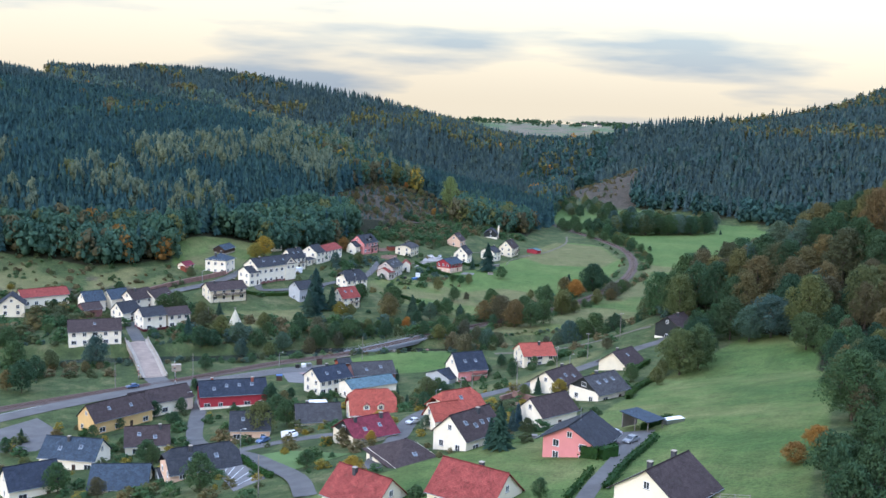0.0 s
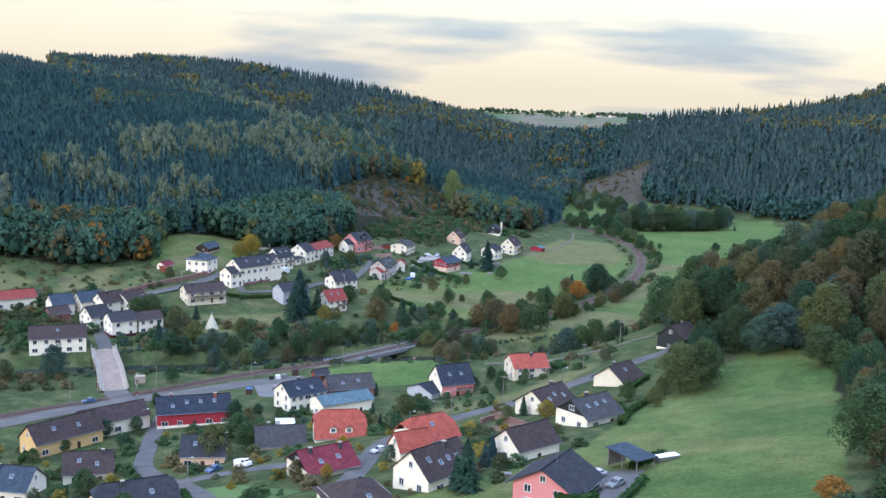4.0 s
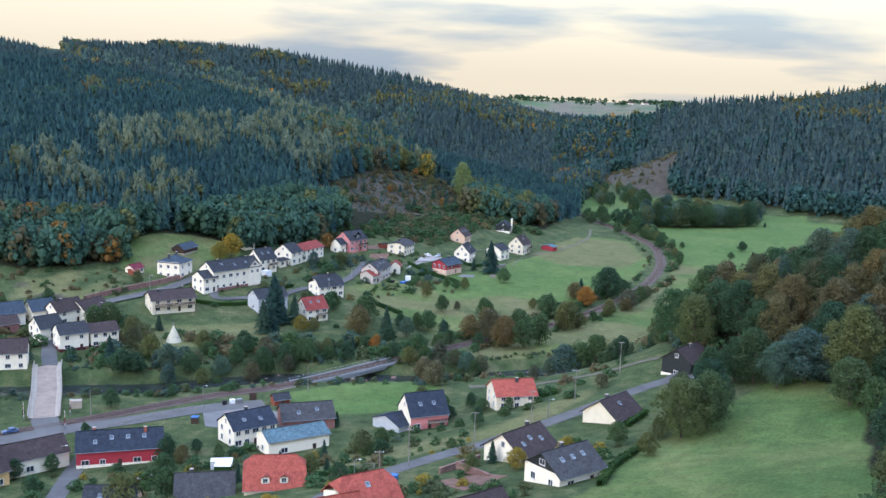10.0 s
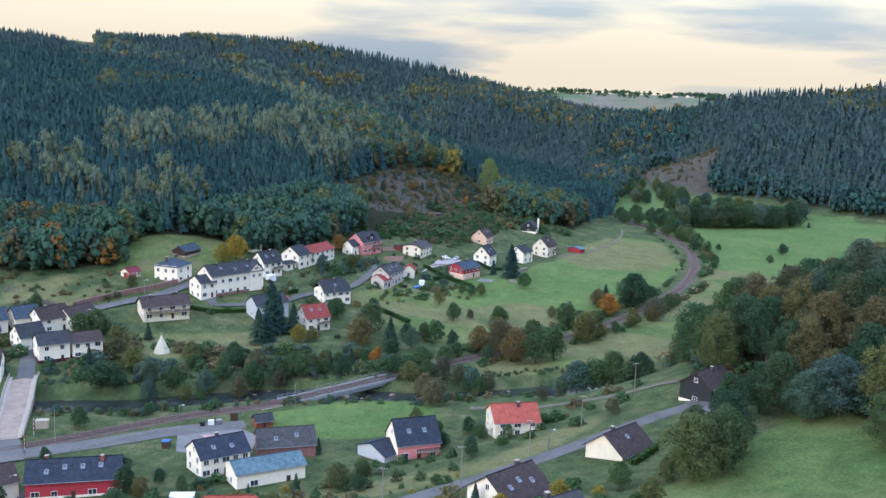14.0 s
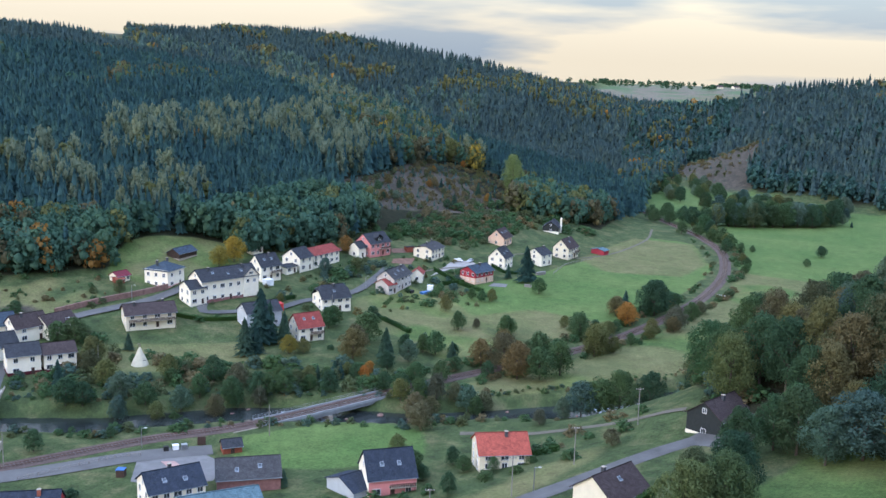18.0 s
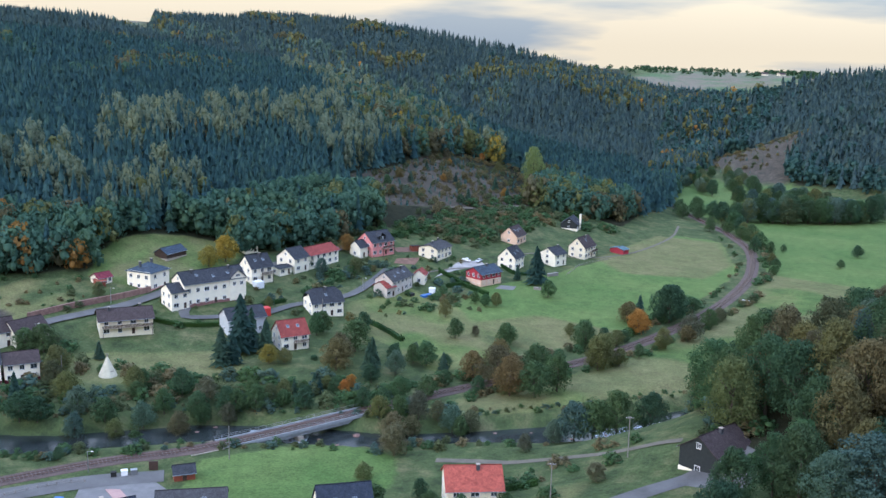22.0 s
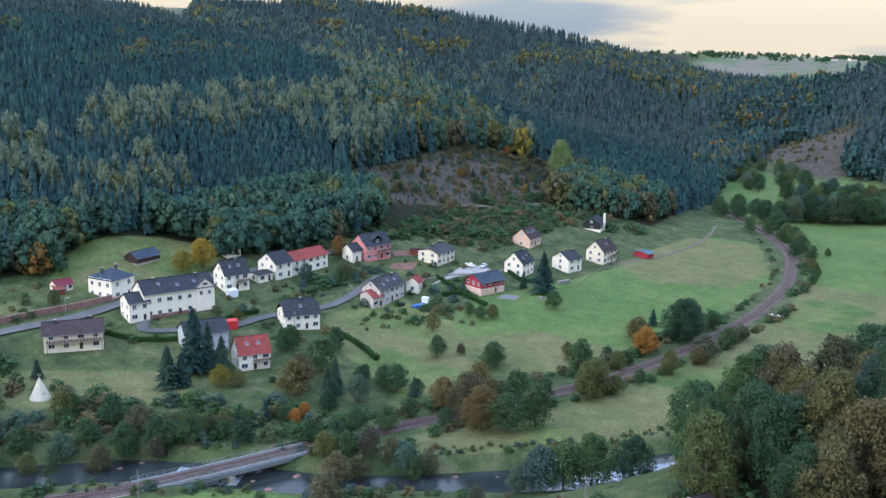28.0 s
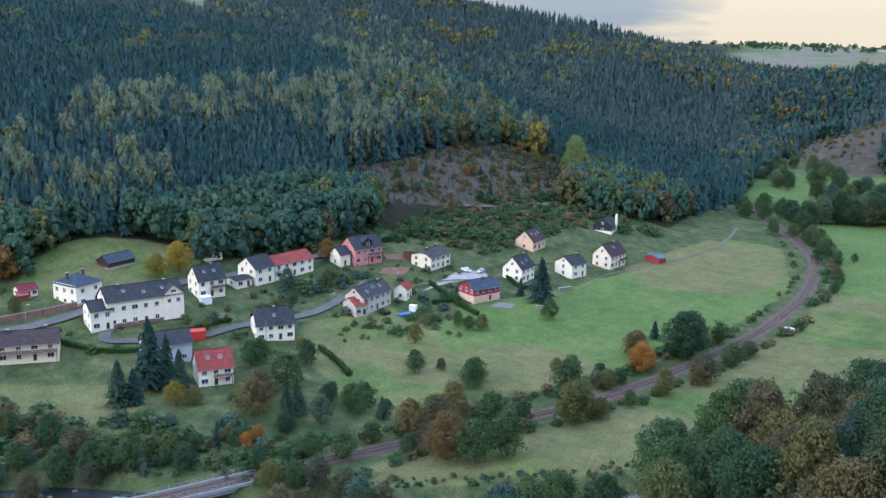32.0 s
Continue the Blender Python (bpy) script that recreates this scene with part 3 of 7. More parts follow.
WOOD_NW = (D_NW > 72) & ~any_of(BARN_MEADOW, LEFT_SLOPE)
glade = (np.hypot((X + 215) / 1.9, Y - 928) < 34) | (Y < 905) & (D_NW < 0)
strip = (D_RAIL < -8) & (D_RIV > 13) & (Y > 366) & (D_SE < 15) & (D_NE < -12)
SPUR = (np.abs(X + 288 + 0.12 * (Y - 1050)) < 52) & (Y > 970) & (Y < 1140) & (D_NE > 2)
masks = {
    "meadow": any_of(WEST_FIELD, MID_FIELD, SLOPE_MEADOW, TIPI_FIELD, BARN_MEADOW) | strip,
    "bright": any_of(RIVER_LAWN) | (inside(MID_FIELD, X, Y) & ~inside(DRY_HEAD, X, Y) & ~inside(DRY_MID, X, Y)) | (strip & (Y > 640)),
    "dry": any_of(DRY_HEAD, DRY_MID, TIPI_FIELD, DRY_BANK) | (inside(LEFT_SLOPE, X, Y) & (wavy(X, Y, 11, 2) > 0.1)) | (inside(WEST_FIELD, X, Y) & (wavy(X, Y, 16, 6) > -0.2)) | (inside(BARN_MEADOW, X, Y) & (wavy(X, Y, 12, 5) > 0.2)) | (strip & (Y < 640)) & (wavy(X, Y, 18, 3) > -0.15),
    "earth": any_of(CUT_SLOPE) | (inside(LEFT_SLOPE, X, Y) & (wavy(X, Y, 13, 1) > 0.4)) | SPUR,
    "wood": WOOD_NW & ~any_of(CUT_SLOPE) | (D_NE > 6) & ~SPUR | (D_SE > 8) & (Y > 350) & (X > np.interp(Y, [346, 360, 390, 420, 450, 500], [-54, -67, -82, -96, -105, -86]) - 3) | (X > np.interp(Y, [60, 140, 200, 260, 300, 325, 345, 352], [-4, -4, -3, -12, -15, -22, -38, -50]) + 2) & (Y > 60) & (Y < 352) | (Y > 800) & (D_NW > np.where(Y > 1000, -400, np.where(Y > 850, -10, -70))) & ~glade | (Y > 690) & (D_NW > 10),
}
BEAR, DIST, CREST_D, _ = crest_of(X, Y)
far_open = (DIST > 1540) & (BEAR < 24) | (BEAR > 47.7) & (DIST > 1170)
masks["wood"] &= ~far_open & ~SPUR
masks["meadow"] |= far_open
masks["earth"] |= far_open & (wavy(X, Y * 0.3, 60, 11) > 0.42)
masks["dry"] |= far_open & (wavy(X, Y * 0.35, 90, 4) > -0.25)
masks["bright"] |= far_open & (wavy(X, Y * 0.35, 70, 7) > 0.45)
masks["stubble"] = far_open & (wavy(X, Y * 0.4, 110, 2) > -0.35)
for key, hit in masks.items():
    hit = hit.astype(float)
    for _ in range(2):
        hit[1:-1, 1:-1] = (hit[1:-1, 1:-1] * 2 + hit[:-2, 1:-1] + hit[2:, 1:-1] + hit[1:-1, :-2] + hit[1:-1, 2:]) / 6
    at = me.attributes.new(key, "FLOAT", "POINT")
    at.data.foreach_set("value", hit.ravel())
tagged(new("ground", me), "green valley ground of meadows, fields and forest floor", "ground", kind="structure")

# ---- trees ----
rng = np.random.default_rng(7)


def quad_cards(centres, normals, size, jitter, n_rng):
    """Leaf clumps: bent four-sided leaves round the given points."""
    k = len(centres)
    nrm = normals + n_rng.normal(0, jitter, (k, 3))
    nrm /= np.linalg.norm(nrm, axis=1)[:, None]
    ref = np.where(np.abs(nrm[:, 2:3]) > 0.9, [[1.0, 0, 0]], [[0, 0, 1.0]])
    a = np.cross(nrm, ref)
    a /= np.linalg.norm(a, axis=1)[:, None]
    b = np.cross(nrm, a)
    turn = n_rng.uniform(0, 6.28, k)[:, None]
    a, b = a * np.cos(turn) + b * np.sin(turn), b * np.cos(turn) - a * np.sin(turn)
    s = size * n_rng.uniform(0.6, 1.25, k)[:, None]
    w = n_rng.uniform(0.55, 1.0, k)[:, None]
    v = np.stack([centres - a * s, centres - b * s * w + nrm * s * 0.25, centres + a * s, centres + b * s * w + nrm * s * 0.25], 1).reshape(-1, 3)
    f = np.arange(4 * k).reshape(k, 4)
    return v, np.concatenate([f[:, [0, 1, 2]], f[:, [0, 2, 3]]])


def round_points(k, r):
    p = r.normal(size=(k, 3))
    return p / np.linalg.norm(p, axis=1)[:, None]


_b = bmesh.new()
bmesh.ops.create_icosphere(_b, subdivisions=1, radius=1.0)
ICO_V, ICO_F = np.array([v.co[:] for v in _b.verts]), np.array([[v.index for v in f.verts] for f in _b.faces])
_b.free()


def set_normals(me, n):
    """Leaf cards take the rounded direction of their bough."""
    n = n / np.maximum(np.linalg.norm(n, axis=1), 1e-6)[:, None]
    at = me.attributes.new("custom_normal", "FLOAT_VECTOR", "POINT")
    at.data.foreach_set("vector", n.astype(np.float32).ravel())


def broad_crown(seed, lobes=8, cards=70, size=0.17, tall=1.0, core=True, lump=1.0):
    """A broadleaf crown about one unit high and wide, standing on z = 0: uneven lobes under loose leaf clumps."""
    r = np.random.default_rng(seed)
    vs, fs, ns, n = [], [], [], 0
    for i in range(lobes):
        ang, up = i * 2.4 + r.uniform(-0.4, 0.4), (i + 0.5) / lobes
        rad = (0.31 + 0.1 * (1 - lump)) * math.sin(math.pi * (0.24 + 0.68 * up)) * r.uniform(0.65 * lump, 1.15)
        c = np.array([rad * math.cos(ang), rad * math.sin(ang), (0.13 + 0.68 * up) * tall])
        s = np.array([1, 1, 0.95 * tall ** 0.5]) * lump * r.uniform(0.12, 0.24) * (1.1 - 0.3 * up)
        if core:
            v = ICO_V * s * (1 + r.normal(0, 0.12, (len(ICO_V), 1))) * 0.6 + c
            vs.append(v), fs.append(ICO_F + n), ns.append((v - c) / 0.2 + [0, 0, 0.25])
            n += len(v)
        k = cards // lobes
        p = round_points(k, r)
        p[:, 2] = np.where(p[:, 2] < -0.5, -p[:, 2], p[:, 2])
        v, f = quad_cards(c + p * s * (r.uniform(0.8, 1.22, (k, 1)) if core else r.uniform(0.45, 1.0, (k, 1)) ** 0.6 * 1.1), p, size, 0.38, r)
        vs.append(v), fs.append(f + n)
        ns.append(np.repeat(p, 4, 0) + 0.45 * (v - [0, 0, 0.5 * tall]) / 0.4 + [0, 0, 0.3] + np.repeat(r.normal(0, 0.42, (k, 3)), 4, 0))
        n += len(v)
    return np.concatenate(vs), np.concatenate(fs), np.concatenate(ns)


def conifer_crown(seed, tiers=6, sides=7, slim=0.17, droop=0.06, low=0.08):
    """A conifer crown one unit high: ragged tiers of boughs that hang a little."""
    r = np.random.default_rng(seed)
    vs, fs, n = [], [], 0
    for i in range(tiers):
        u = i / tiers
        base, top = low + (1 - low) * u, min(1.0, low + (1 - low) * (u + 1.75 / tiers))
        rad = slim * (1 - u) ** 0.85 * r.uniform(0.88, 1.12) + 0.012
        ang = np.arange(2 * sides) / (2 * sides) * 6.283 + r.uniform(0, 6)
        rr = np.where(np.arange(2 * sides) % 2 == 0, 1.0, 0.45) * rad * r.uniform(0.62, 1.3, 2 * sides)
        zz = base - droop * np.where(np.arange(2 * sides) % 2 == 0, 1, 0) * r.uniform(0.2, 1.0, 2 * sides)
        ring = np.stack([rr * np.cos(ang), rr * np.sin(ang), zz], 1)
        vs.append(np.vstack([ring, [[r.normal(0, 0.006), r.normal(0, 0.006), top]]]))
        a = np.arange(2 * sides)
        fs.append(np.stack([a, (a + 1) % (2 * sides), np.full(2 * sides, 2 * sides)], 1) + n)
        n += 2 * sides + 1
    v = np.concatenate(vs)
    nn = np.stack([v[:, 0], v[:, 1], np.full(len(v), 0.04) + 0.5 * np.hypot(v[:, 0], v[:, 1])], 1) + r.normal(0, 0.045, (len(v), 3))
    return v, np.concatenate(fs), nn / np.linalg.norm(nn, axis=1)[:, None]


def grow(name, mat, templates, spots, label, category="forest"):
    """Many trees in one mesh: rows of x, y, z, height, width."""
    V, Fc, Nn, n = [], [], [], 0
    pick = rng.integers(0, len(templates), len(spots))
    for j, (tv, tf, tn) in enumerate(templates):
        s = spots[pick == j]
        if not len(s):
            continue
        a = rng.uniform(0, 6.283, len(s))
        c, q = np.cos(a)[:, None], np.sin(a)[:, None]
        lean = rng.normal(0, 0.025, (len(s), 2))
        x = (tv[None, :, 0] * c - tv[None, :, 1] * q) * s[:, 4:5] + s[:, 0:1] + tv[None, :, 2] * s[:, 3:4] * lean[:, :1]
        y = (tv[None, :, 0] * q + tv[None, :, 1] * c) * s[:, 4:5] + s[:, 1:2] + tv[None, :, 2] * s[:, 3:4] * lean[:, 1:]
        z = tv[None, :, 2] * s[:, 3:4] + s[:, 2:3]
        V.append(np.stack([x, y, z], 2).reshape(-1, 3))
        Nn.append(np.stack([tn[None, :, 0] * c - tn[None, :, 1] * q, tn[None, :, 0] * q + tn[None, :, 1] * c, np.repeat(tn[None, :, 2], len(s), 0)], 2).reshape(-1, 3))
        Fc.append((tf[None] + (np.arange(len(s)) * len(tv))[:, None, None]).reshape(-1, 3) + n)
        n += len(V[-1])
    V, Fc = np.concatenate(V), np.concatenate(Fc)
    me = bpy.data.meshes.new(name)
    me.vertices.add(len(V))
    me.vertices.foreach_set("co", V.ravel())
    me.loops.add(3 * len(Fc))
    me.loops.foreach_set("vertex_index", Fc.ravel().astype(np.int32))
    me.polygons.add(len(Fc))
    me.polygons.foreach_set("loop_start", np.arange(0, 3 * len(Fc), 3, dtype=np.int32))
    me.materials.append(M[mat])
    me.update(calc_edges=True)
    set_normals(me, np.concatenate(Nn))
    return tagged(new(name, me), label, category, kind="stuff")


def scatter(box, gap, keep):
    """Jittered points of a box where keep(x, y) is true."""
    x0, y0, x1, y1 = box
    px, py = np.meshgrid(np.arange(x0, x1, gap), np.arange(y0, y1, gap))
    px = (px + rng.uniform(-0.45, 0.45, px.shape) * gap).ravel()
    py = (py + rng.uniform(-0.45, 0.45, py.shape) * gap).ravel()
    ok = keep(px, py)
    return px[ok], py[ok]


def in_valley_view(x, y):
    """The part of the land that the flight looks over."""
    a = np.degrees(np.arctan2(-x, y + 30))
    b = np.degrees(np.arctan2(-x, y - 225))
    return ((a > -3) & (a < 52) | (b > 8) & (b < 68)) & (y > 40)


def open_plateau(x, y):
    """Open fields beyond the wooded skyline, and all that lies hidden behind it."""
    b, d, crest_d, _ = crest_of(x, y)
    return (d > crest_d + 60) & ((b < 16.6) | (b > 23.4)) | (d > 1540) & (b < 24) | (b > 47.7) & (d > 1170)


SPRUCE_NEAR = [conifer_crown(s, 7, 6, 0.16) for s in (1, 2, 3, 4)]
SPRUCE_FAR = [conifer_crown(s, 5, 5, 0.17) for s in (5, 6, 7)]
BROAD_NEAR = [broad_crown(s, 9, 243, 0.058, 1.0) for s in (11, 12, 13, 14)]
BROAD_FAR = [broad_crown(s, 6, 42, 0.15, 1.0) for s in (15, 16, 17)]
SLIM_NEAR = [broad_crown(s, 9, 225, 0.055, 1.2) for s in (21, 22, 23)]

lots = {}


def plant(kind, x, y, h, w):
    if len(x):
        lots.setdefault(kind, []).append(np.stack([x, y, height(x, y) - 0.3, h, w], 1))


def nw_wood(x, y):
    u = side(FOOT_NW, x, y)
    edge = np.interp(y, [0, 500, 540, 570, 655, 672, 700, 760], [66, 64, 74, 96, 96, 40, 14, 3])
    glade = (np.hypot((x + 215) / 1.9, y - 928) < 34) | (y < 905) & (u < 0)
    wood = (u > edge) | (y > 800) & (u > np.where(y > 1000, -400, np.where(y > 850, -10, -70))) & ~glade & (side(FOOT_NE, x, y) > -6)
    return wood & ~inside(BARN_MEADOW, x, y) & ~inside(LEFT_SLOPE, x, y) & ~inside(CUT_SLOPE, x, y) & in_valley_view(x, y) & ~open_plateau(x, y)


def bare_spur(x, y):
    return (np.abs(x + 288 + 0.12 * (y - 1050)) < 46 + 9 * wavy(x, y, 22, 2.0)) & (y > 975) & (y < 1135)


def dist0(x, y):
    return np.hypot(x, y - 120)


def sow_nw(box, gap, near):
    x, y = scatter(box, gap, nw_wood)
    d, u = dist0(x, y), side(FOOT_NW, x, y)
    ok = (d < 830) if near else (d >= 830) & (d < 2300)
    x, y, u = x[ok], y[ok], u[ok]
    n1, n2 = wavy(x, y, 70, 1.0), wavy(x, y, 31, 4.0)
    r = rng.uniform(0, 1, len(x))
    tall = rng.uniform(0.8, 1.2, len(x))
    b, d, crest_d, _ = crest_of(x, y)
    spur_d = spur_crest(b)[0]
    r2 = rng.uniform(0, 1, len(x))
    kind = np.full(len(x), "spruce", dtype=object)

    def choose(where, *shares):
        """Deals out kinds by (share, kind), the last one to the rest."""
        edge = np.cumsum([q for q, _ in shares])
        for i in range(len(shares) - 1, -1, -1):
            kind[where & (r < edge[i])] = shares[i][1]

    front = d < spur_d + 22
    right = y - 0.55 * (-x - 300) > 585 + 25 * n2
    low = u < 100 + 16 * n1
    # the near spur: oaks at its foot, birches in a band through the spruces, mixed wood towards its nose
    choose(front & (u > 148) & (u < 205) & (n2 + 0.4 * n1 > -0.25), (0.36, "birch"), (0.03, "olive"))
    choose(front & (u > 100) & (u <= 148) & (n2 > 0.2), (0.30, "birch"), (0.06, "olive"))
    choose(front & (u > 285) & (n1 + n2 > 0.15), (0.18, "olive"), (0.14, "rust"), (0.16, "oak"))
    choose(front & right & (u < 290), (0.20, "olive"), (0.16, "birch"), (0.22, "oak"), (0.10, "rust"), (0.01, "gold"))
    choose(front & low & ~right, (0.84, "oak"), (0.07, "olive"), (0.04, "rust"))
    choose(front & low & (y < 425), (0.72, "oak"), (0.10, "rust"), (0.03, "fire"), (0.12, "olive"))
    kind[front & (b < 28) & (y > 712) & (r < 0.95)] = "spruce"
    choose(front & (b < 26.5) & (y < 735), (0.5, "oak"), (0.3, "olive"), (0.1, "rust"))
    # behind the side valley: dark spruce, a paler streak, and yellowing wood along the shoulder
    s_ = (d - spur_d) / (crest_d - spur_d)
    choose(~front & (b > 29) & (np.abs(s_ - 0.62 - 0.12 * n1) < 0.07), (0.32, "birch"), (0.06, "olive"))
    choose(~front & (b > 33) & (s_ > 0.7) & (n2 > 0.35), (0.5, "olive"), (0.2, "rust"), (0.2, "oak"))
    choose(~front & (b <= 28.5 + 3 * n2 + 2 * n1) & (s_ > 0.68 + 0.06 * n1), (0.27, "olive"), (0.10, "birch"), (0.06, "oak"))
    choose(~front & (b <= 29) & (u < 25), (0.4, "oak"), (0.12, "olive"))
    kind[(r2 < 0.004) & (kind != "spruce")] = "fire"
    suffix = "" if near else "_far"
    for k in sorted(set(kind)):
        s = kind == k
        if k == "spruce":
            even = 1 + 0.45 * (tall[s] - 1)
            plant(k + suffix, x[s], y[s], 19 * even, 18.5 * even * rng.uniform(0.85, 1.15, s.sum()))
        elif k == "birch":
            plant(k + suffix, x[s], y[s], 17.5 * tall[s], 8.0 * tall[s])
        else:
            plant(k + suffix, x[s], y[s], 16.5 * tall[s], 12.5 * tall[s])


sow_nw((-900, 150, -200, 900), 4.5, True)
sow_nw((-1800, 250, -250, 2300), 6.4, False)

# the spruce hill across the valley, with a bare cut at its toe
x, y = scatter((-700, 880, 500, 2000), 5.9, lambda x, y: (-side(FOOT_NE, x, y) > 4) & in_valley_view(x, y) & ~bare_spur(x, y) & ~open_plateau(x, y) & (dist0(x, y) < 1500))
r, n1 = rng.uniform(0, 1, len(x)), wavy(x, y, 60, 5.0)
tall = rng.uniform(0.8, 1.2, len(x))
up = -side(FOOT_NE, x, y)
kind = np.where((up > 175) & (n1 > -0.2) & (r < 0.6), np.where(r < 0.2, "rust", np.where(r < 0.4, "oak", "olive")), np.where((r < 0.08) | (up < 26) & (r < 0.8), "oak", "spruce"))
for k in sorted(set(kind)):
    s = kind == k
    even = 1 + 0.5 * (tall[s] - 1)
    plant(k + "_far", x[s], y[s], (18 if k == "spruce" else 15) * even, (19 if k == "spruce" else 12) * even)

NAMES = {"oak": "dark green oak", "gold": "yellow autumn", "beech": "brown-green beech", "spruce": "dark green spruce", "broad": "green broadleaf", "olive": "olive and yellowing broadleaf", "birch": "pale yellow-green birch", "rust": "rusty brown beech", "fire": "orange autumn"}
for key, rows in lots.items():
    kind = key.replace("_far", "")
    far = key.endswith("_far")
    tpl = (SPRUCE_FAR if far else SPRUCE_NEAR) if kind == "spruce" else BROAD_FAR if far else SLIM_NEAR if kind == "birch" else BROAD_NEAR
    # distant spruces take the haze-tinted needles
    grow("forest", "hazespruce" if far and kind == "spruce" else kind, tpl, np.concatenate(rows), NAMES[kind] + (" forest on the distant hillside" if far else " forest on the slope above the village"))

# ---- houses ----
SHARED = {}
HOUSE_SPOTS = []


def box_bm(x0, y0, z0, x1, y1, z1, bm=None):
    bm = bm or bmesh.new()
    v = [bm.verts.new(p) for p in ((x0, y0, z0), (x1, y0, z0), (x1, y1, z0), (x0, y1, z0), (x0, y0, z1), (x1, y0, z1), (x1, y1, z1), (x0, y1, z1))]
    for f in ((3, 2, 1, 0), (4, 5, 6, 7), (0, 1, 5, 4), (1, 2, 6, 5), (2, 3, 7, 6), (3, 0, 4, 7)):
        bm.faces.new([v[i] for i in f])
    return bm


def tube_bm(p, q, r0, r1=None, sides=6, bm=None):
    bm = bm or bmesh.new()
    p, q = Vector(p), Vector(q)
    d = (q - p).normalized()
    a = d.orthogonal().normalized()
    b = d.cross(a)
    rings = []
    for c, r in ((p, r0), (q, r0 if r1 is None else r1)):
        rings.append([bm.verts.new(c + (a * math.cos(i * 6.2832 / sides) + b * math.sin(i * 6.2832 / sides)) * r) for i in range(sides)])
    for i in range(sides):
        j = (i + 1) % sides
        bm.faces.new((rings[0][i], rings[0][j], rings[1][j], rings[1][i]))
    bm.faces.new(rings[0][::-1])
    bm.faces.new(rings[1])
    return bm


def shared(key, build, mat):
    """One mesh for all alike pieces."""
    if key not in SHARED:
        bm = build()
        me = bpy.data.meshes.new(key[0])
        bm.to_mesh(me)
        bm.free()
        me.materials.append(M[mat])
        SHARED[key] = me
    return SHARED[key]


def piece(name, me, parent, m):
    ob = new(name, me)
    ob.parent = parent
    ob.matrix_basis = m
    return ob


def window_frame(w, h):
    """One frame: a border with a middle post between two openings."""
    bm = bmesh.new()
    t = 0.09
    xs, zs = (-w / 2 - t, -w / 2, -0.035, 0.035, w / 2, w / 2 + t), (-h / 2 - t, -h / 2, h / 2, h / 2 + t)
    g = [[bm.verts.new((x, 0.07, z)) for z in zs] for x in xs]
    faces = [bm.faces.new((g[i][j], g[i][j + 1], g[i + 1][j + 1], g[i + 1][j])) for i in range(5) for j in range(3) if not (j == 1 and i in (1, 3))]
    e = bmesh.ops.extrude_face_region(bm, geom=faces)
    for q in e["geom"]:
        if isinstance(q, bmesh.types.BMVert):
            q.co.y = -0.05
    bmesh.ops.recalc_face_normals(bm, faces=bm.faces[:])
    return bm


def put_window(parent, x, y, z, turn, w=1.1, h=1.25, dark=False, name="window"):
    """A window on a wall at (x, y, z), looking along turn degrees from the thing's +y."""
    m = pose(x, y, z, 0, 0, turn)
    fr = piece(name, shared(("window", w, h, dark), lambda: window_frame(w, h), "darkframe" if dark else "frame"), parent, m)
    piece("pane", shared(("pane", w, h), lambda: box_bm(-w / 2, -0.04, -h / 2, w / 2, 0.012, h / 2), "glass"), fr, Matrix())
    piece("sill", shared(("sill", w, h), lambda: box_bm(-w / 2 - 0.14, -0.05, -h / 2 - 0.15, w / 2 + 0.14, 0.17, -h / 2 - 0.094), "concrete"), fr, Matrix())
    return fr


def uv_roof(bm):
    """Lays the courses along each slope."""
    uv = bm.loops.layers.uv.new("UVMap")
    bm.normal_update()
    for f in bm.faces:
        n = f.normal
        across = Vector((-n.y, n.x, 0))
        across = across.normalized() if across.length > 1e-4 else Vector((1, 0, 0))
        up = n.cross(across)
        for l in f.loops:
            l[uv].uv = (l.vert.co.dot(across), l.vert.co.dot(up))


def slab(bm, pts, thick):
    """A sheet of the given outline with a thickness below it."""
    top = [bm.verts.new(p) for p in pts]
    low = [bm.verts.new((p[0], p[1], p[2] - thick)) for p in pts]
    bm.faces.new(top)
    bm.faces.new(low[::-1])
    n = len(pts)
    for i in range(n):
        j = (i + 1) % n
        bm.faces.new((top[j], top[i], low[i], low[j]))


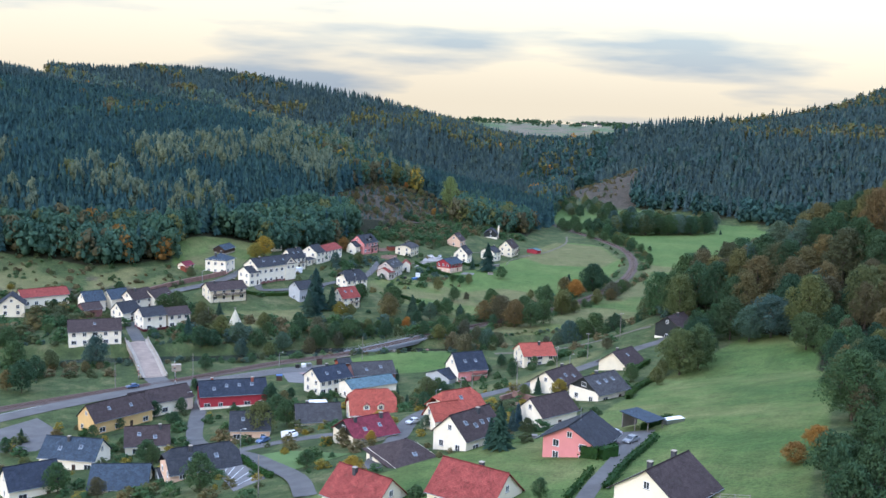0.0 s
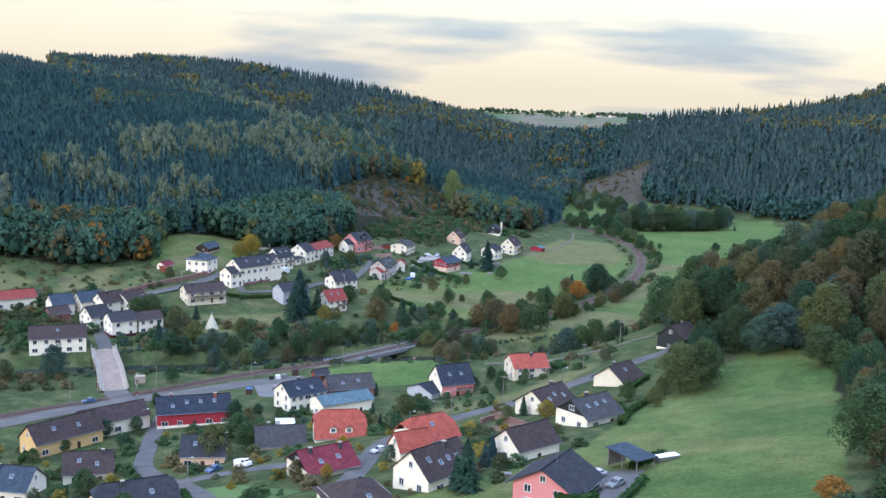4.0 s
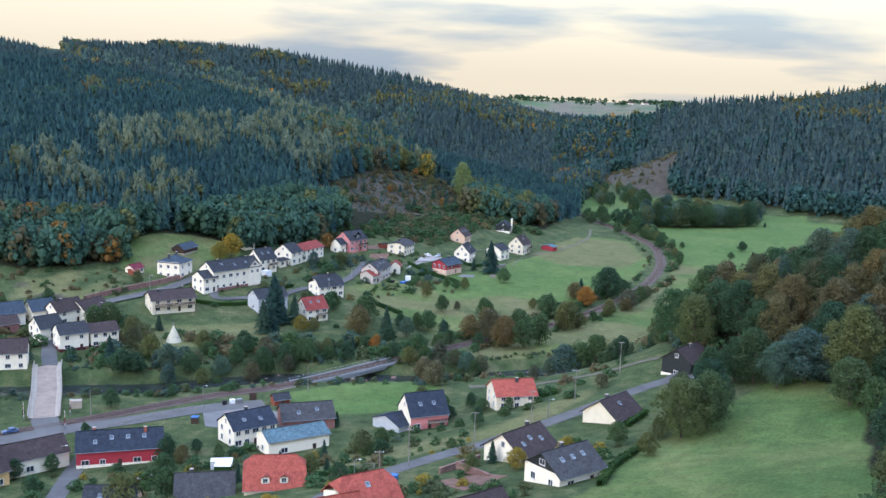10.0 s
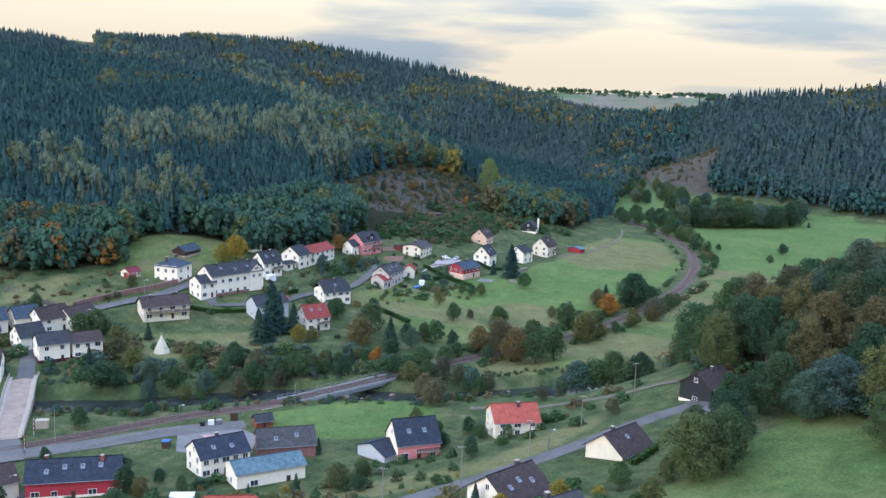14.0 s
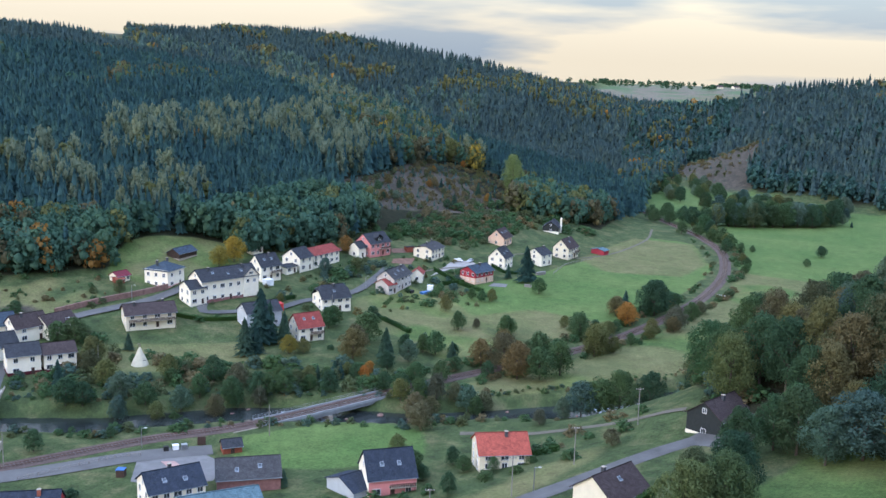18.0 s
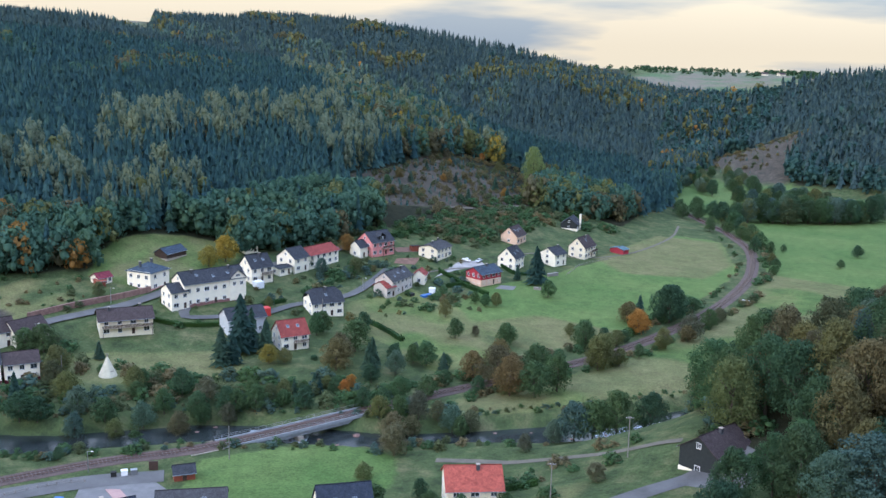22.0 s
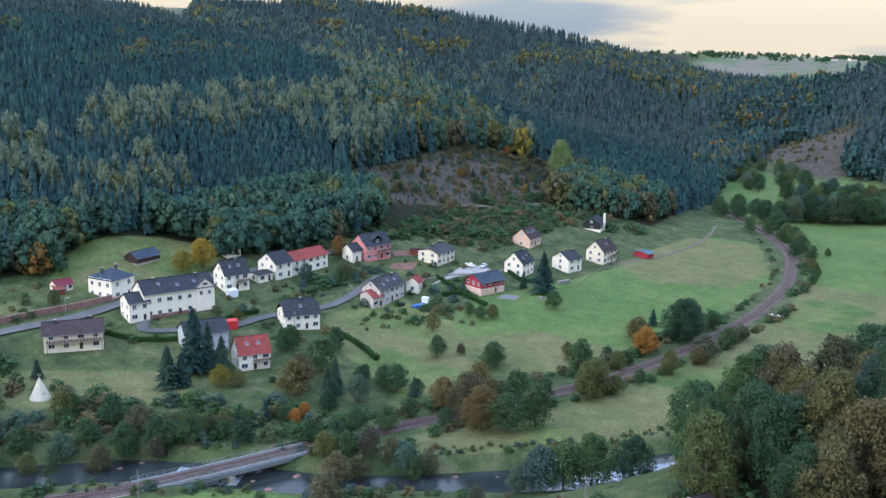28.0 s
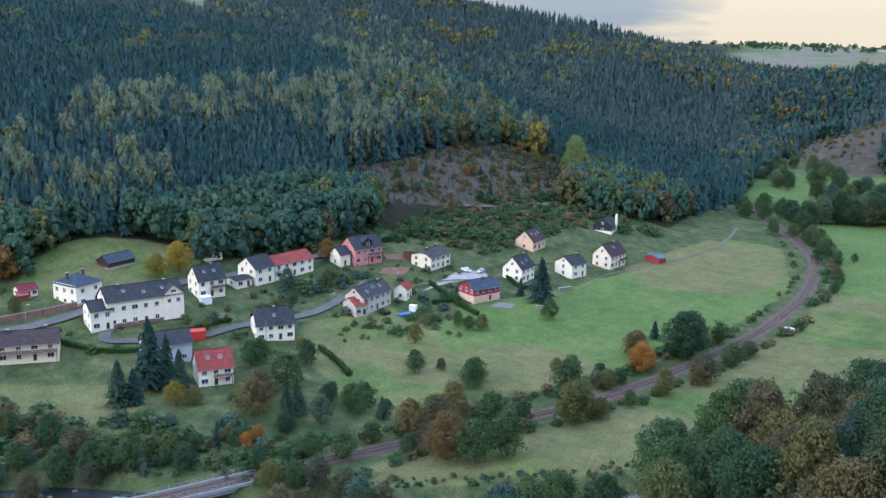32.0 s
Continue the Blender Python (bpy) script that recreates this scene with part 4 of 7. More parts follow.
def roof_parts(th, L, W, z, rise, over, kind, mat):
    """Two main slopes, and end slopes where the roof is hipped. The ridge lies along x."""
    x, y = L / 2 + over * 0.7, W / 2 + over
    k = rise / (W / 2)
    ze = z - over * k
    if kind == "hip":
        c = min(W / 2 * 0.95, L / 2 - 0.3)
        xr, cut = L / 2 - c, 0
    elif kind == "half":
        cut = 0.42
        xr = x - cut * W / 2 * 0.9
    else:
        xr, cut = x, 0
    top = z + rise
    for s in (1, -1):
        bm = bmesh.new()
        if kind == "half":
            zc = top - rise * cut
            yc = (top - zc) / k
            pts = [(-x, s * y, ze), (x, s * y, ze), (x, s * yc, zc), (xr, 0, top), (-xr, 0, top), (-x, s * yc, zc)]
        else:
            pts = [(-x, s * y, ze), (x, s * y, ze), (xr, 0, top), (-xr, 0, top)]
        slab(bm, pts if s < 0 else pts[::-1], 0.2)
        bmesh.ops.recalc_face_normals(bm, faces=bm.faces[:])
        uv_roof(bm)
        part("roof", bm, mat, th)
        part("gutter", tube_bm((-x, s * (y + 0.07), ze - 0.12), (x, s * (y + 0.07), ze - 0.12), 0.075, sides=5), "gutter", th)
    if kind in ("hip", "half"):
        for s in (1, -1):
            bm = bmesh.new()
            if kind == "hip":
                pts = [(s * x, -y, ze), (s * x, y, ze), (s * xr, 0, top)]
            else:
                pts = [(s * x, -yc, zc), (s * x, yc, zc), (s * xr, 0, top)]
            slab(bm, pts if s > 0 else pts[::-1], 0.2)
            bmesh.ops.recalc_face_normals(bm, faces=bm.faces[:])
            uv_roof(bm)
            part("roof_hip", bm, mat, th)
    part("ridge_cap", tube_bm((-xr, 0, top + 0.02), (xr, 0, top + 0.02), 0.12, sides=6), mat, th)
    return k, top


def house(name, near, turn, a, b, label, eave=5.5, rise=3.5, wall="white", roof="slate", ridge="a", hip=0, half=0, cols=(3, 2), rows=2, plinth="", chimneys=1, brick=0, skylights=0, over=0.55, balcony=0, dormers=0, crossgable=0, darkgable=0, whitegable=0, dormerwin=0, whitechimney=0, antenna=0):
    """A house from its near corner: a runs along turn, b a quarter turn to the left of it."""
    c, s = math.cos(radians(turn)), math.sin(radians(turn))
    cx, cy = near[0] + c * a / 2 - s * b / 2, near[1] + s * a / 2 + c * b / 2
    HOUSE_SPOTS.append((cx, cy, 0.5 * min(a, b) + 0.25 * abs(a - b) + 1.0))
    corners = [(near[0] + c * i - s * j, near[1] + s * i + c * j) for i in (0, a) for j in (0, b)]
    zs = [ground_z(*p) for p in corners]
    floor_z, deep = min(zs[0], zs[1]) * 0.7 + max(zs) * 0.3 * (max(zs) - min(zs) < 2.5) + min(zs) * 0.3 * (max(zs) - min(zs) >= 2.5), max(zs) - min(zs) + 1.2
    th = new(name)
    th.matrix_basis = pose(cx, cy, floor_z, 0, 0, turn + (90 if ridge == "b" else 0))
    L, W = (a, b) if ridge == "a" else (b, a)
    kind = "hip" if hip else "half" if half else "gable"
    # walls, with gables up into the roof
    bm = bmesh.new()
    k = rise / (W / 2)
    low = [bm.verts.new((x, y, -deep)) for x, y in ((-L / 2, -W / 2), (L / 2, -W / 2), (L / 2, W / 2), (-L / 2, W / 2))]
    top = [bm.verts.new((v.co.x, v.co.y, eave)) for v in low]
    for i in range(4):
        j = (i + 1) % 4
        bm.faces.new((low[i], low[j], top[j], top[i]))
    if kind != "hip":
        cut = 0.42 if kind == "half" else 0.0
        for sx, i, j in ((-1, 3, 0), (1, 1, 2)):
            ya = cut * W / 2
            p = bm.verts.new((sx * L / 2, -sx * -ya if cut else 0, eave + rise * (1 - cut) - 0.1))
            if cut:
                q = bm.verts.new((sx * L / 2, -sx * ya, eave + rise * (1 - cut) - 0.1))
                bm.faces.new((top[i], top[j], q, p) if sx < 0 else (top[i], top[j], p, q))
            else:
                bm.faces.new((top[i], top[j], p))
    bm.faces.new(top[::-1])
    bmesh.ops.recalc_face_normals(bm, faces=bm.faces[:])
    part("wall", bm, wall, th)
    if plinth:
        part("plinth", box_bm(-L / 2 - 0.06, -W / 2 - 0.06, -deep, L / 2 + 0.06, W / 2 + 0.06, 1.0 if plinth != "peach" else 2.5), plinth, th, "darker ground-floor base")
    gable_mat = "blackwood" if darkgable else "white" if whitegable else ""
    if gable_mat:
        for sx in (-1, 1):
            bm = bmesh.new()
            x0 = sx * (L / 2 + 0.05)
            g = [(x0, -W / 2, eave - (0 if darkgable else eave)), (x0, W / 2, eave - (0 if darkgable else eave))]
            pts = g + ([] if darkgable else [(x0, W / 2, eave)]) + [(x0, 0, eave + rise - 0.1)] + ([] if darkgable else [(x0, -W / 2, eave)])
            v = [bm.verts.new(p) for p in pts]
            f = bm.faces.new(v)
            e = bmesh.ops.extrude_face_region(bm, geom=[f])
            for q in e["geom"]:
                if isinstance(q, bmesh.types.BMVert):
                    q.co.x -= sx * 0.04
            bmesh.ops.recalc_face_normals(bm, faces=bm.faces[:])
            part("gable_cladding", bm, gable_mat, th, "dark boarded gable" if darkgable else "white rendered gable")
    k, top_z = roof_parts(th, L, W, eave, rise, over, kind, roof)
    # windows: front and back in rows, ends in columns
    dark = wall in ("brownwood", "blackwood", "redwood")
    storey = eave / max(rows, 1)
    for r in range(rows):
        zc = storey * r + min(1.55, storey * 0.55)
        for i in range(cols[0]):
            x = (i + 0.5) / cols[0] * L - L / 2
            for sy in (-1, 1):
                if r == 0 and i == cols[0] // 2 and sy == -1:
                    dm = shared(("door", wall), lambda: box_bm(-0.5, -0.05, 0, 0.5, 0.07, 2.05), "brownwood")
                    d = piece("door", dm, th, pose(x, -W / 2, max(zc - 1.5, 0.05), 0, 0, 180))
                    piece("door_handle", shared(("handle",), lambda: box_bm(0.34, 0.07, 0.98, 0.44, 0.13, 1.03), "metal"), d, Matrix())
                    continue
                put_window(th, x, sy * W / 2, zc, 0 if sy > 0 else 180, 1.25 if (i + r) % 3 else 1.8, 1.35)
        for i in range(cols[1]):
            y = (i + 0.5) / cols[1] * W - W / 2
            for sx in (-1, 1):
                put_window(th, sx * L / 2, y, zc, 90 if sx < 0 else -90, 1.2, 1.35)
    if kind == "gable" and rise > 2.7 and cols[1]:
        for sx in (-1, 1):
            put_window(th, sx * (L / 2 + (0.05 if gable_mat else 0)), 0, eave + rise * 0.36, 90 if sx < 0 else -90, 1.5 if darkgable else 0.95, 1.1)
    rs = random.Random(round(cx * 7 + cy * 13))
    for i in range(chimneys):
        x = (rs.uniform(-0.32, 0.32)) * L if chimneys == 1 else (-0.3 + 0.6 * i / (chimneys - 1)) * L
        y = rs.choice((-1, 1)) * W * 0.09
        zr = top_z - abs(y) * k
        part("chimney", box_bm(x - 0.38, y - 0.38, zr - 0.9, x + 0.38, y + 0.38, zr + 1.15), "brickred" if brick else "chimney", th)
        part("chimney_cap", box_bm(x - 0.46, y - 0.46, zr + 1.16, x + 0.46, y + 0.46, zr + 1.26), "concrete", th)
    if whitechimney:
        part("chimney", box_bm(L * 0.02, -W / 2 - 0.95, -deep, L * 0.02 + 1.5, -W / 2 - 0.02, top_z + 1.4), "white", th, "tall white outside chimney")
    tilt = math.degrees(math.atan(k))
    for i in range(skylights + dormerwin):
        x = (i + 0.6) / (skylights + dormerwin + 0.2) * L * 0.8 - L * 0.4
        yq = W * rs.uniform(0.2, 0.32)
        m = pose(x, -yq, top_z - yq * k + 0.03, tilt, 0, 0)
        w = piece("roof_window", shared(("roof_window",), lambda: box_bm(-0.48, -0.62, -0.12, 0.48, 0.62, 0.09), "gutter"), th, m)
        piece("pane", shared(("roof_pane",), lambda: box_bm(-0.38, -0.52, 0.0, 0.38, 0.52, 0.105), "roofglass"), w, Matrix())
    for i in range(dormers):
        x = ((i + 0.5) / dormers - 0.5) * L * (0.62 if dormers > 1 else 0.2)
        w2, hd = (0.95, 1.5) if dormers > 1 else (2.1, 1.7)
        y0 = -W / 2 + 0.75
        z0 = eave + 0.75 * k - 0.15
        bm = box_bm(x - w2, y0, z0, x + w2, y0 + hd / k + 0.6, z0 + hd)
        d = part("dormer", bm, wall if dormers > 1 else roof, th)
        put_window(d, x, y0, z0 + hd * 0.52, 180, min(1.7 * w2, 2.4) * 0.62, 1.0)
        bm = bmesh.new()
        for s2 in (-1, 1):
            pts = [(x, y0 - 0.25, z0 + hd + w2 * 0.75), (x + s2 * (w2 + 0.22), y0 - 0.25, z0 + hd - 0.12), (x + s2 * (w2 + 0.22), y0 + hd / k + 0.9, z0 + hd - 0.12), (x, y0 + hd / k + 1.5, z0 + hd + w2 * 0.75)]
            slab(bm, pts if s2 > 0 else pts[::-1], 0.14)
        bmesh.ops.recalc_face_normals(bm, faces=bm.faces[:])
        uv_roof(bm)
        part("dormer_roof", bm, roof, d)
    if crossgable:
        w2, x = 3.4, L / 2 - 3.4
        bm = bmesh.new()
        g = [(x - w2, eave - 0.1), (x + w2, eave - 0.1), (x, eave + 3.0)]
        for yy in (-W / 2 - 0.35, 0.0):
            for p in g:
                bm.verts.new((p[0], yy, p[1]))
        bm.verts.ensure_lookup_table()
        v = bm.verts
        bm.faces.new((v[0], v[1], v[2]))
        bm.faces.new((v[5], v[4], v[3]))
        for i, j in ((0, 1), (1, 2), (2, 0)):
            bm.faces.new((v[i], v[i + 3], v[j + 3], v[j]))
        bmesh.ops.recalc_face_normals(bm, faces=bm.faces[:])
        cg = part("cross_gable", bm, wall, th)
        part("bay", box_bm(x - w2, -W / 2 - 0.35, 0, x + w2, -W / 2 + 0.1, eave - 0.1), wall, th)
        put_window(cg, x, -W / 2 - 0.35, eave + 0.9, 180, 1.6, 0.8)
        for q in (-1.5, 1.5):
            put_window(cg, x + q, -W / 2 - 0.35, eave - 2.2, 180, 1.1, 1.2)
        bm = bmesh.new()
        for s2 in (-1, 1):
            pts = [(x, -W / 2 - 0.8, eave + 3.12), (x + s2 * (w2 + 0.35), -W / 2 - 0.8, eave - 0.3), (x + s2 * (w2 + 0.35), 0, eave - 0.3), (x, 0.4, eave + 3.12)]
            slab(bm, pts if s2 > 0 else pts[::-1], 0.15)
        bmesh.ops.recalc_face_normals(bm, faces=bm.faces[:])
        uv_roof(bm)
        part("cross_gable_roof", bm, roof, th)
    if balcony:
        x0, x1 = (-L * 0.45, L * 0.48) if balcony == 2 else (-L * 0.08, L * 0.45)
        zb = storey if rows > 1 else eave - 2.3
        bc = part("balcony", box_bm(x0, -W / 2 - 1.5, zb - 0.18, x1, -W / 2 - 0.002, zb), "concrete", th)
        n = int((x1 - x0) / 0.42)
        part("railing", box_bm(x0, -W / 2 - 1.5, zb + 0.92, x1, -W / 2 - 1.43, zb + 1.0), "brownwood", bc)
        for i in range(n + 1):
            x = x0 + (x1 - x0) * i / n
            piece("baluster", shared(("baluster",), lambda: box_bm(-0.14, -0.03, 0.06, 0.14, 0.02, 0.92), "brownwood"), bc, pose(x, -W / 2 - 1.46, zb))
        for x in (x0 + 0.1, x1 - 0.1):
            part("post", box_bm(x - 0.07, -W / 2 - 1.45, -deep * 0.6, x + 0.07, -W / 2 - 1.31, zb - 0.18), "brownwood", bc)
    if antenna:
        an = part("antenna", tube_bm((-1, -0.5, top_z - 0.4), (-1, -0.5, top_z + 2.6), 0.03), "metal", th)
        for q in range(4):
            part("antenna_rod", tube_bm((-1.7 + 0.05 * q, -0.5, top_z + 1.5 + 0.3 * q), (-0.3 - 0.05 * q, -0.5, top_z + 1.5 + 0.3 * q), 0.018, sides=4), "metal", an)
    return tagged(th, label, "barn" if "barn" in name else "shed" if "shed" in name or "hut" in name or "garage" in name else "house", "houses of the village")


def carport(near, turn, a, b):
    th = new("carport")
    z = ground_z(*near)
    th.matrix_basis = pose(near[0], near[1], z, 0, 0, turn)
    for i in (0.15, a - 0.15):
        for j in (0.15, b / 2, b - 0.15):
            part("post", box_bm(i - 0.08, j - 0.08, -1, i + 0.08, j + 0.08, 2.35), "greywood", th)
    bm = bmesh.new()
    slab(bm, [(-0.4, -0.4, 2.45), (a + 0.4, -0.4, 2.45), (a + 0.4, b + 0.4, 2.75), (-0.4, b + 0.4, 2.75)], 0.16)
    bmesh.ops.recalc_face_normals(bm, faces=bm.faces[:])
    uv_roof(bm)
    part("roof", bm, "steelroof", th)
    part("back_wall", box_bm(0.1, b - 0.3, -1, a - 0.1, b - 0.2, 2.3), "greywood", th)
    return tagged(th, "open timber carport with a grey sheet roof", "carport")



# ---- river, railway, roads ----
ROADS = []
river = smooth_line(RIVER, 4.0)
ribbon("water", river, [(-13, 0), (-6, 0.0), (0, 0.0), (6, 0.0), (13, 0)], "water", "dark slow river water reflecting the sky", "river", z=-2.35, lift=0.0)
for spot, ln, wd in (((-188, 349), 16, 4), ((-112, 415), 30, 3), ((-104, 428), 22, 3)):
    k = int(np.argmin(np.hypot(river[:, 0] - spot[0], river[:, 1] - spot[1])))
    n = max(2, ln // 4)
    ribbon("rapids", river[max(0, k - n // 2):k + n // 2 + 1], [(-wd, 0), (-wd / 3, 0.1), (wd / 3, 0.08), (wd, 0)], "foam", "white foaming rapids over stones in the river", "rapids", z=-2.35, lift=0.05)

track = smooth_line(RAIL, 2.4)
RAIL_Z = 0.95
BR0 = int(np.argmin(np.hypot(track[:, 0] + 191.5, track[:, 1] - 328)))
BR1 = int(np.argmin(np.hypot(track[:, 0] + 177.5, track[:, 1] - 371)))
for seg in (track[: BR0 + 1], track[BR1:]):
    ribbon("ballast_bed", seg, [(-4.4, -1.6), (-2.9, 0.0), (2.9, 0.0), (4.4, -1.6)], "ballast", "brown stone ballast bed of the railway line", "ballast", z=RAIL_Z, lift=0.0)
    ribbon("gravel_shoulder", seg, [(4.2, -1.1), (5.0, -1.1), (6.2, -2.2)], "paleballast", "pale gravel shoulder beside the track", "gravel", z=RAIL_Z + 0.55, lift=0.0)

d, n = along(track)
rl = new("railway_track")
for s in (-0.7525, 0.7525):
    ribbon("rail", np.c_[track[:, 0] + n[:, 0] * s, track[:, 1] + n[:, 1] * s], [(-0.075, 0), (-0.03, 0.16), (0.03, 0.16), (0.075, 0)], "rail", z=RAIL_Z + 0.2, lift=0.0, parent=rl)
run = np.r_[0, np.cumsum(np.hypot(*np.diff(track, axis=0).T))]
sleeper = shared(("sleeper",), lambda: box_bm(-0.13, -1.3, 0, 0.13, 1.3, 0.19), "sleeper")
rest, step, count = bmesh.new(), 0.62 * 1.6, 0
for q in np.arange(run[0], run[-1], step):
    x, y = np.interp(q, run, track[:, 0]), np.interp(q, run, track[:, 1])
    i = min(int(np.searchsorted(run, q)), len(d) - 1)
    m = pose(x, y, RAIL_Z + 0.02, 0, 0, math.degrees(math.atan2(d[i][1], d[i][0])))
    if 262 < y < 480 and count < 290:
        piece("sleeper", sleeper, rl, m)
        count += 1
    else:
        box_bm(-0.13, -1.3, 0, 0.13, 1.3, 0.19, rest)
        bmesh.ops.transform(rest, matrix=m, verts=rest.verts[-8:])
tagged(rl, "single railway track with rusty rails on concrete sleepers", "railway", kind="structure")
tagged(part("far_sleepers", rest, "sleeper"), "rows of concrete sleepers under the track", "sleepers", kind="stuff")

# railway bridge over the river
br = new("railway_bridge")
span = track[BR0:BR1 + 1]
ribbon("deck", span, [(-3.0, 0.35), (-3.0, -0.55), (-2.2, -0.75), (2.2, -0.75), (3.0, -0.55), (3.0, 0.35), (2.75, 0.35), (2.75, -0.05), (-2.75, -0.05), (-2.75, 0.35), (-3.0, 0.35)], "deckpaint", z=RAIL_Z, lift=0.0, parent=br)
ribbon("girder", span, [(-2.3, -0.75), (-2.3, -1.75), (-1.9, -1.75), (-1.9, -0.75)], "deckpaint", z=RAIL_Z, lift=0.0, parent=br)
ribbon("girder", span, [(1.9, -0.75), (1.9, -1.75), (2.3, -1.75), (2.3, -0.75)], "deckpaint", z=RAIL_Z, lift=0.0, parent=br)
ribbon("ballast", span, [(-2.6, 0), (0, 0.03), (2.6, 0)], "ballast", z=RAIL_Z, lift=0.0, parent=br)
dd, nn = along(span)
for s in (-2.9, 2.9):
    edge = np.c_[span[:, 0] + nn[:, 0] * s, span[:, 1] + nn[:, 1] * s]
    for up in (0.85, 1.3):
        ribbon("handrail", edge, [(-0.03, 0), (0.03, 0), (0.03, 0.06), (-0.03, 0.06), (-0.03, 0)], "metal", z=RAIL_Z + up, lift=0.0, parent=br)
    for i in range(0, len(edge), 1):
        part("post", box_bm(edge[i][0] - 0.04, edge[i][1] - 0.04, RAIL_Z + 0.3, edge[i][0] + 0.04, edge[i][1] + 0.04, RAIL_Z + 1.36), "metal", br)
for i, deep in ((0, 3.2), (len(span) // 2, 5.0), (len(span) - 1, 3.2)):
    x, y = span[i]
    m = pose(x, y, 0, 0, 0, math.degrees(math.atan2(dd[i][1], dd[i][0])))
    wide = 1.1 if i in (0, len(span) - 1) else 0.7
    p = part("abutment" if wide > 1 else "pier", box_bm(-wide, -3.3, RAIL_Z - 1.78 - deep, wide, 3.3, RAIL_Z - 1.78), "concrete", br)
    p.matrix_basis = m
    if wide > 1:
        sgn = -1 if i == 0 else 1
        w = part("wing_wall", box_bm(0 if sgn > 0 else -9, -3.6, -3.6, 9 if sgn > 0 else 0, -3.3, RAIL_Z + 0.1), "concrete", br)
        w.matrix_basis = m
tagged(br, "grey steel railway bridge with handrails over the river", "bridge")

# stone retaining wall below the track, towards the square
seg = track[(track[:, 1] > 262) & (track[:, 1] < 326)]
ribbon("retaining_wall", seg, [(-4.0, -0.25), (-4.5, -0.25), (-4.6, -2.2)], "stone", "old red sandstone retaining wall below the track", "wall", z=RAIL_Z, lift=0.0)

# roads
MAIN = [(-262, 120), (-252, 165), (-243, 200), (-237, 220), (-231, 236), (-222, 254), (-211, 272), (-200, 292), (-188, 306)]
road = smooth_line(MAIN, 3.0)
ROADS.append((MAIN, 3.8))
ribbon("road", road, [(-3.6, 0), (0, 0.06), (3.6, 0)], "asphalt", "grey asphalt main road along the railway", "road", lift=0.1)
for s in (-3.2, 3.2):
    dd, nn = along(road)
    ribbon("edge_line", np.c_[road[:, 0] + nn[:, 0] * s, road[:, 1] + nn[:, 1] * s][:32], [(-0.07, 0), (0.07, 0)], "line", "white painted edge line of the road", "road marking", lift=0.16)
bl = [(-219, 250), (-230, 257.5), (-236, 262.5), (-252, 278), (-270, 294.5), (-284, 309)]
BRIDGE = smooth_line(bl, 3.0)
ROADS.append((bl, 5.0))
bz = np.interp(np.arange(len(BRIDGE)), [0, len(BRIDGE) * 0.3, len(BRIDGE) * 0.55, len(BRIDGE)], [1.0, 1.15, 1.5, 1.6])
ribbon("road", BRIDGE[:6], [(-3.8, 0), (0, 0.05), (3.8, 0)], "asphalt", "asphalt road over the level crossing", "road", z=bz[:6], lift=0.14)
rb = new("road_bridge")
bs = BRIDGE[5:24]
zz = bz[5:24]
ribbon("deck", bs, [(-4.6, -1.2), (-4.6, 0.2), (-3.2, 0.2), (-3.1, 0.05), (3.1, 0.05), (3.2, 0.2), (4.6, 0.2), (4.6, -1.2), (-4.6, -1.2)], "concrete", z=zz, lift=0.12, parent=rb)
ribbon("carriageway", bs, [(-3.0, 0.0), (0, 0.05), (3.0, 0.0)], "bridgedeck", z=zz, lift=0.19, parent=rb)
dd, nn = along(bs)
for s in (-4.45, 4.45):
    edge = np.c_[bs[:, 0] + nn[:, 0] * s, bs[:, 1] + nn[:, 1] * s]
    ribbon("parapet", edge, [(-0.18, 0), (-0.18, 0.75), (0.18, 0.75), (0.18, 0)], "concrete", z=zz + 0.3, lift=0.0, parent=rb)
    ribbon("handrail", edge, [(-0.04, 0), (-0.04, 0.08), (0.04, 0.08), (0.04, 0)], "metal", z=zz + 1.3, lift=0.0, parent=rb)
    for i in range(len(edge)):
        part("post", box_bm(edge[i][0] - 0.04, edge[i][1] - 0.04, zz[i] + 0.9, edge[i][0] + 0.04, edge[i][1] + 0.04, zz[i] + 1.36), "metal", rb)
for i in (0, 6, 12, 18):
    p = part("pier", box_bm(-0.6, -4.6, -6, 0.6, 4.6, -0.3), "stone", rb)
    p.matrix_basis = pose(bs[i][0], bs[i][1], zz[i] - 0.8, 0, 0, math.degrees(math.atan2(dd[i][1], dd[i][0])))
tagged(rb, "pale concrete road bridge with parapets and railings", "bridge")
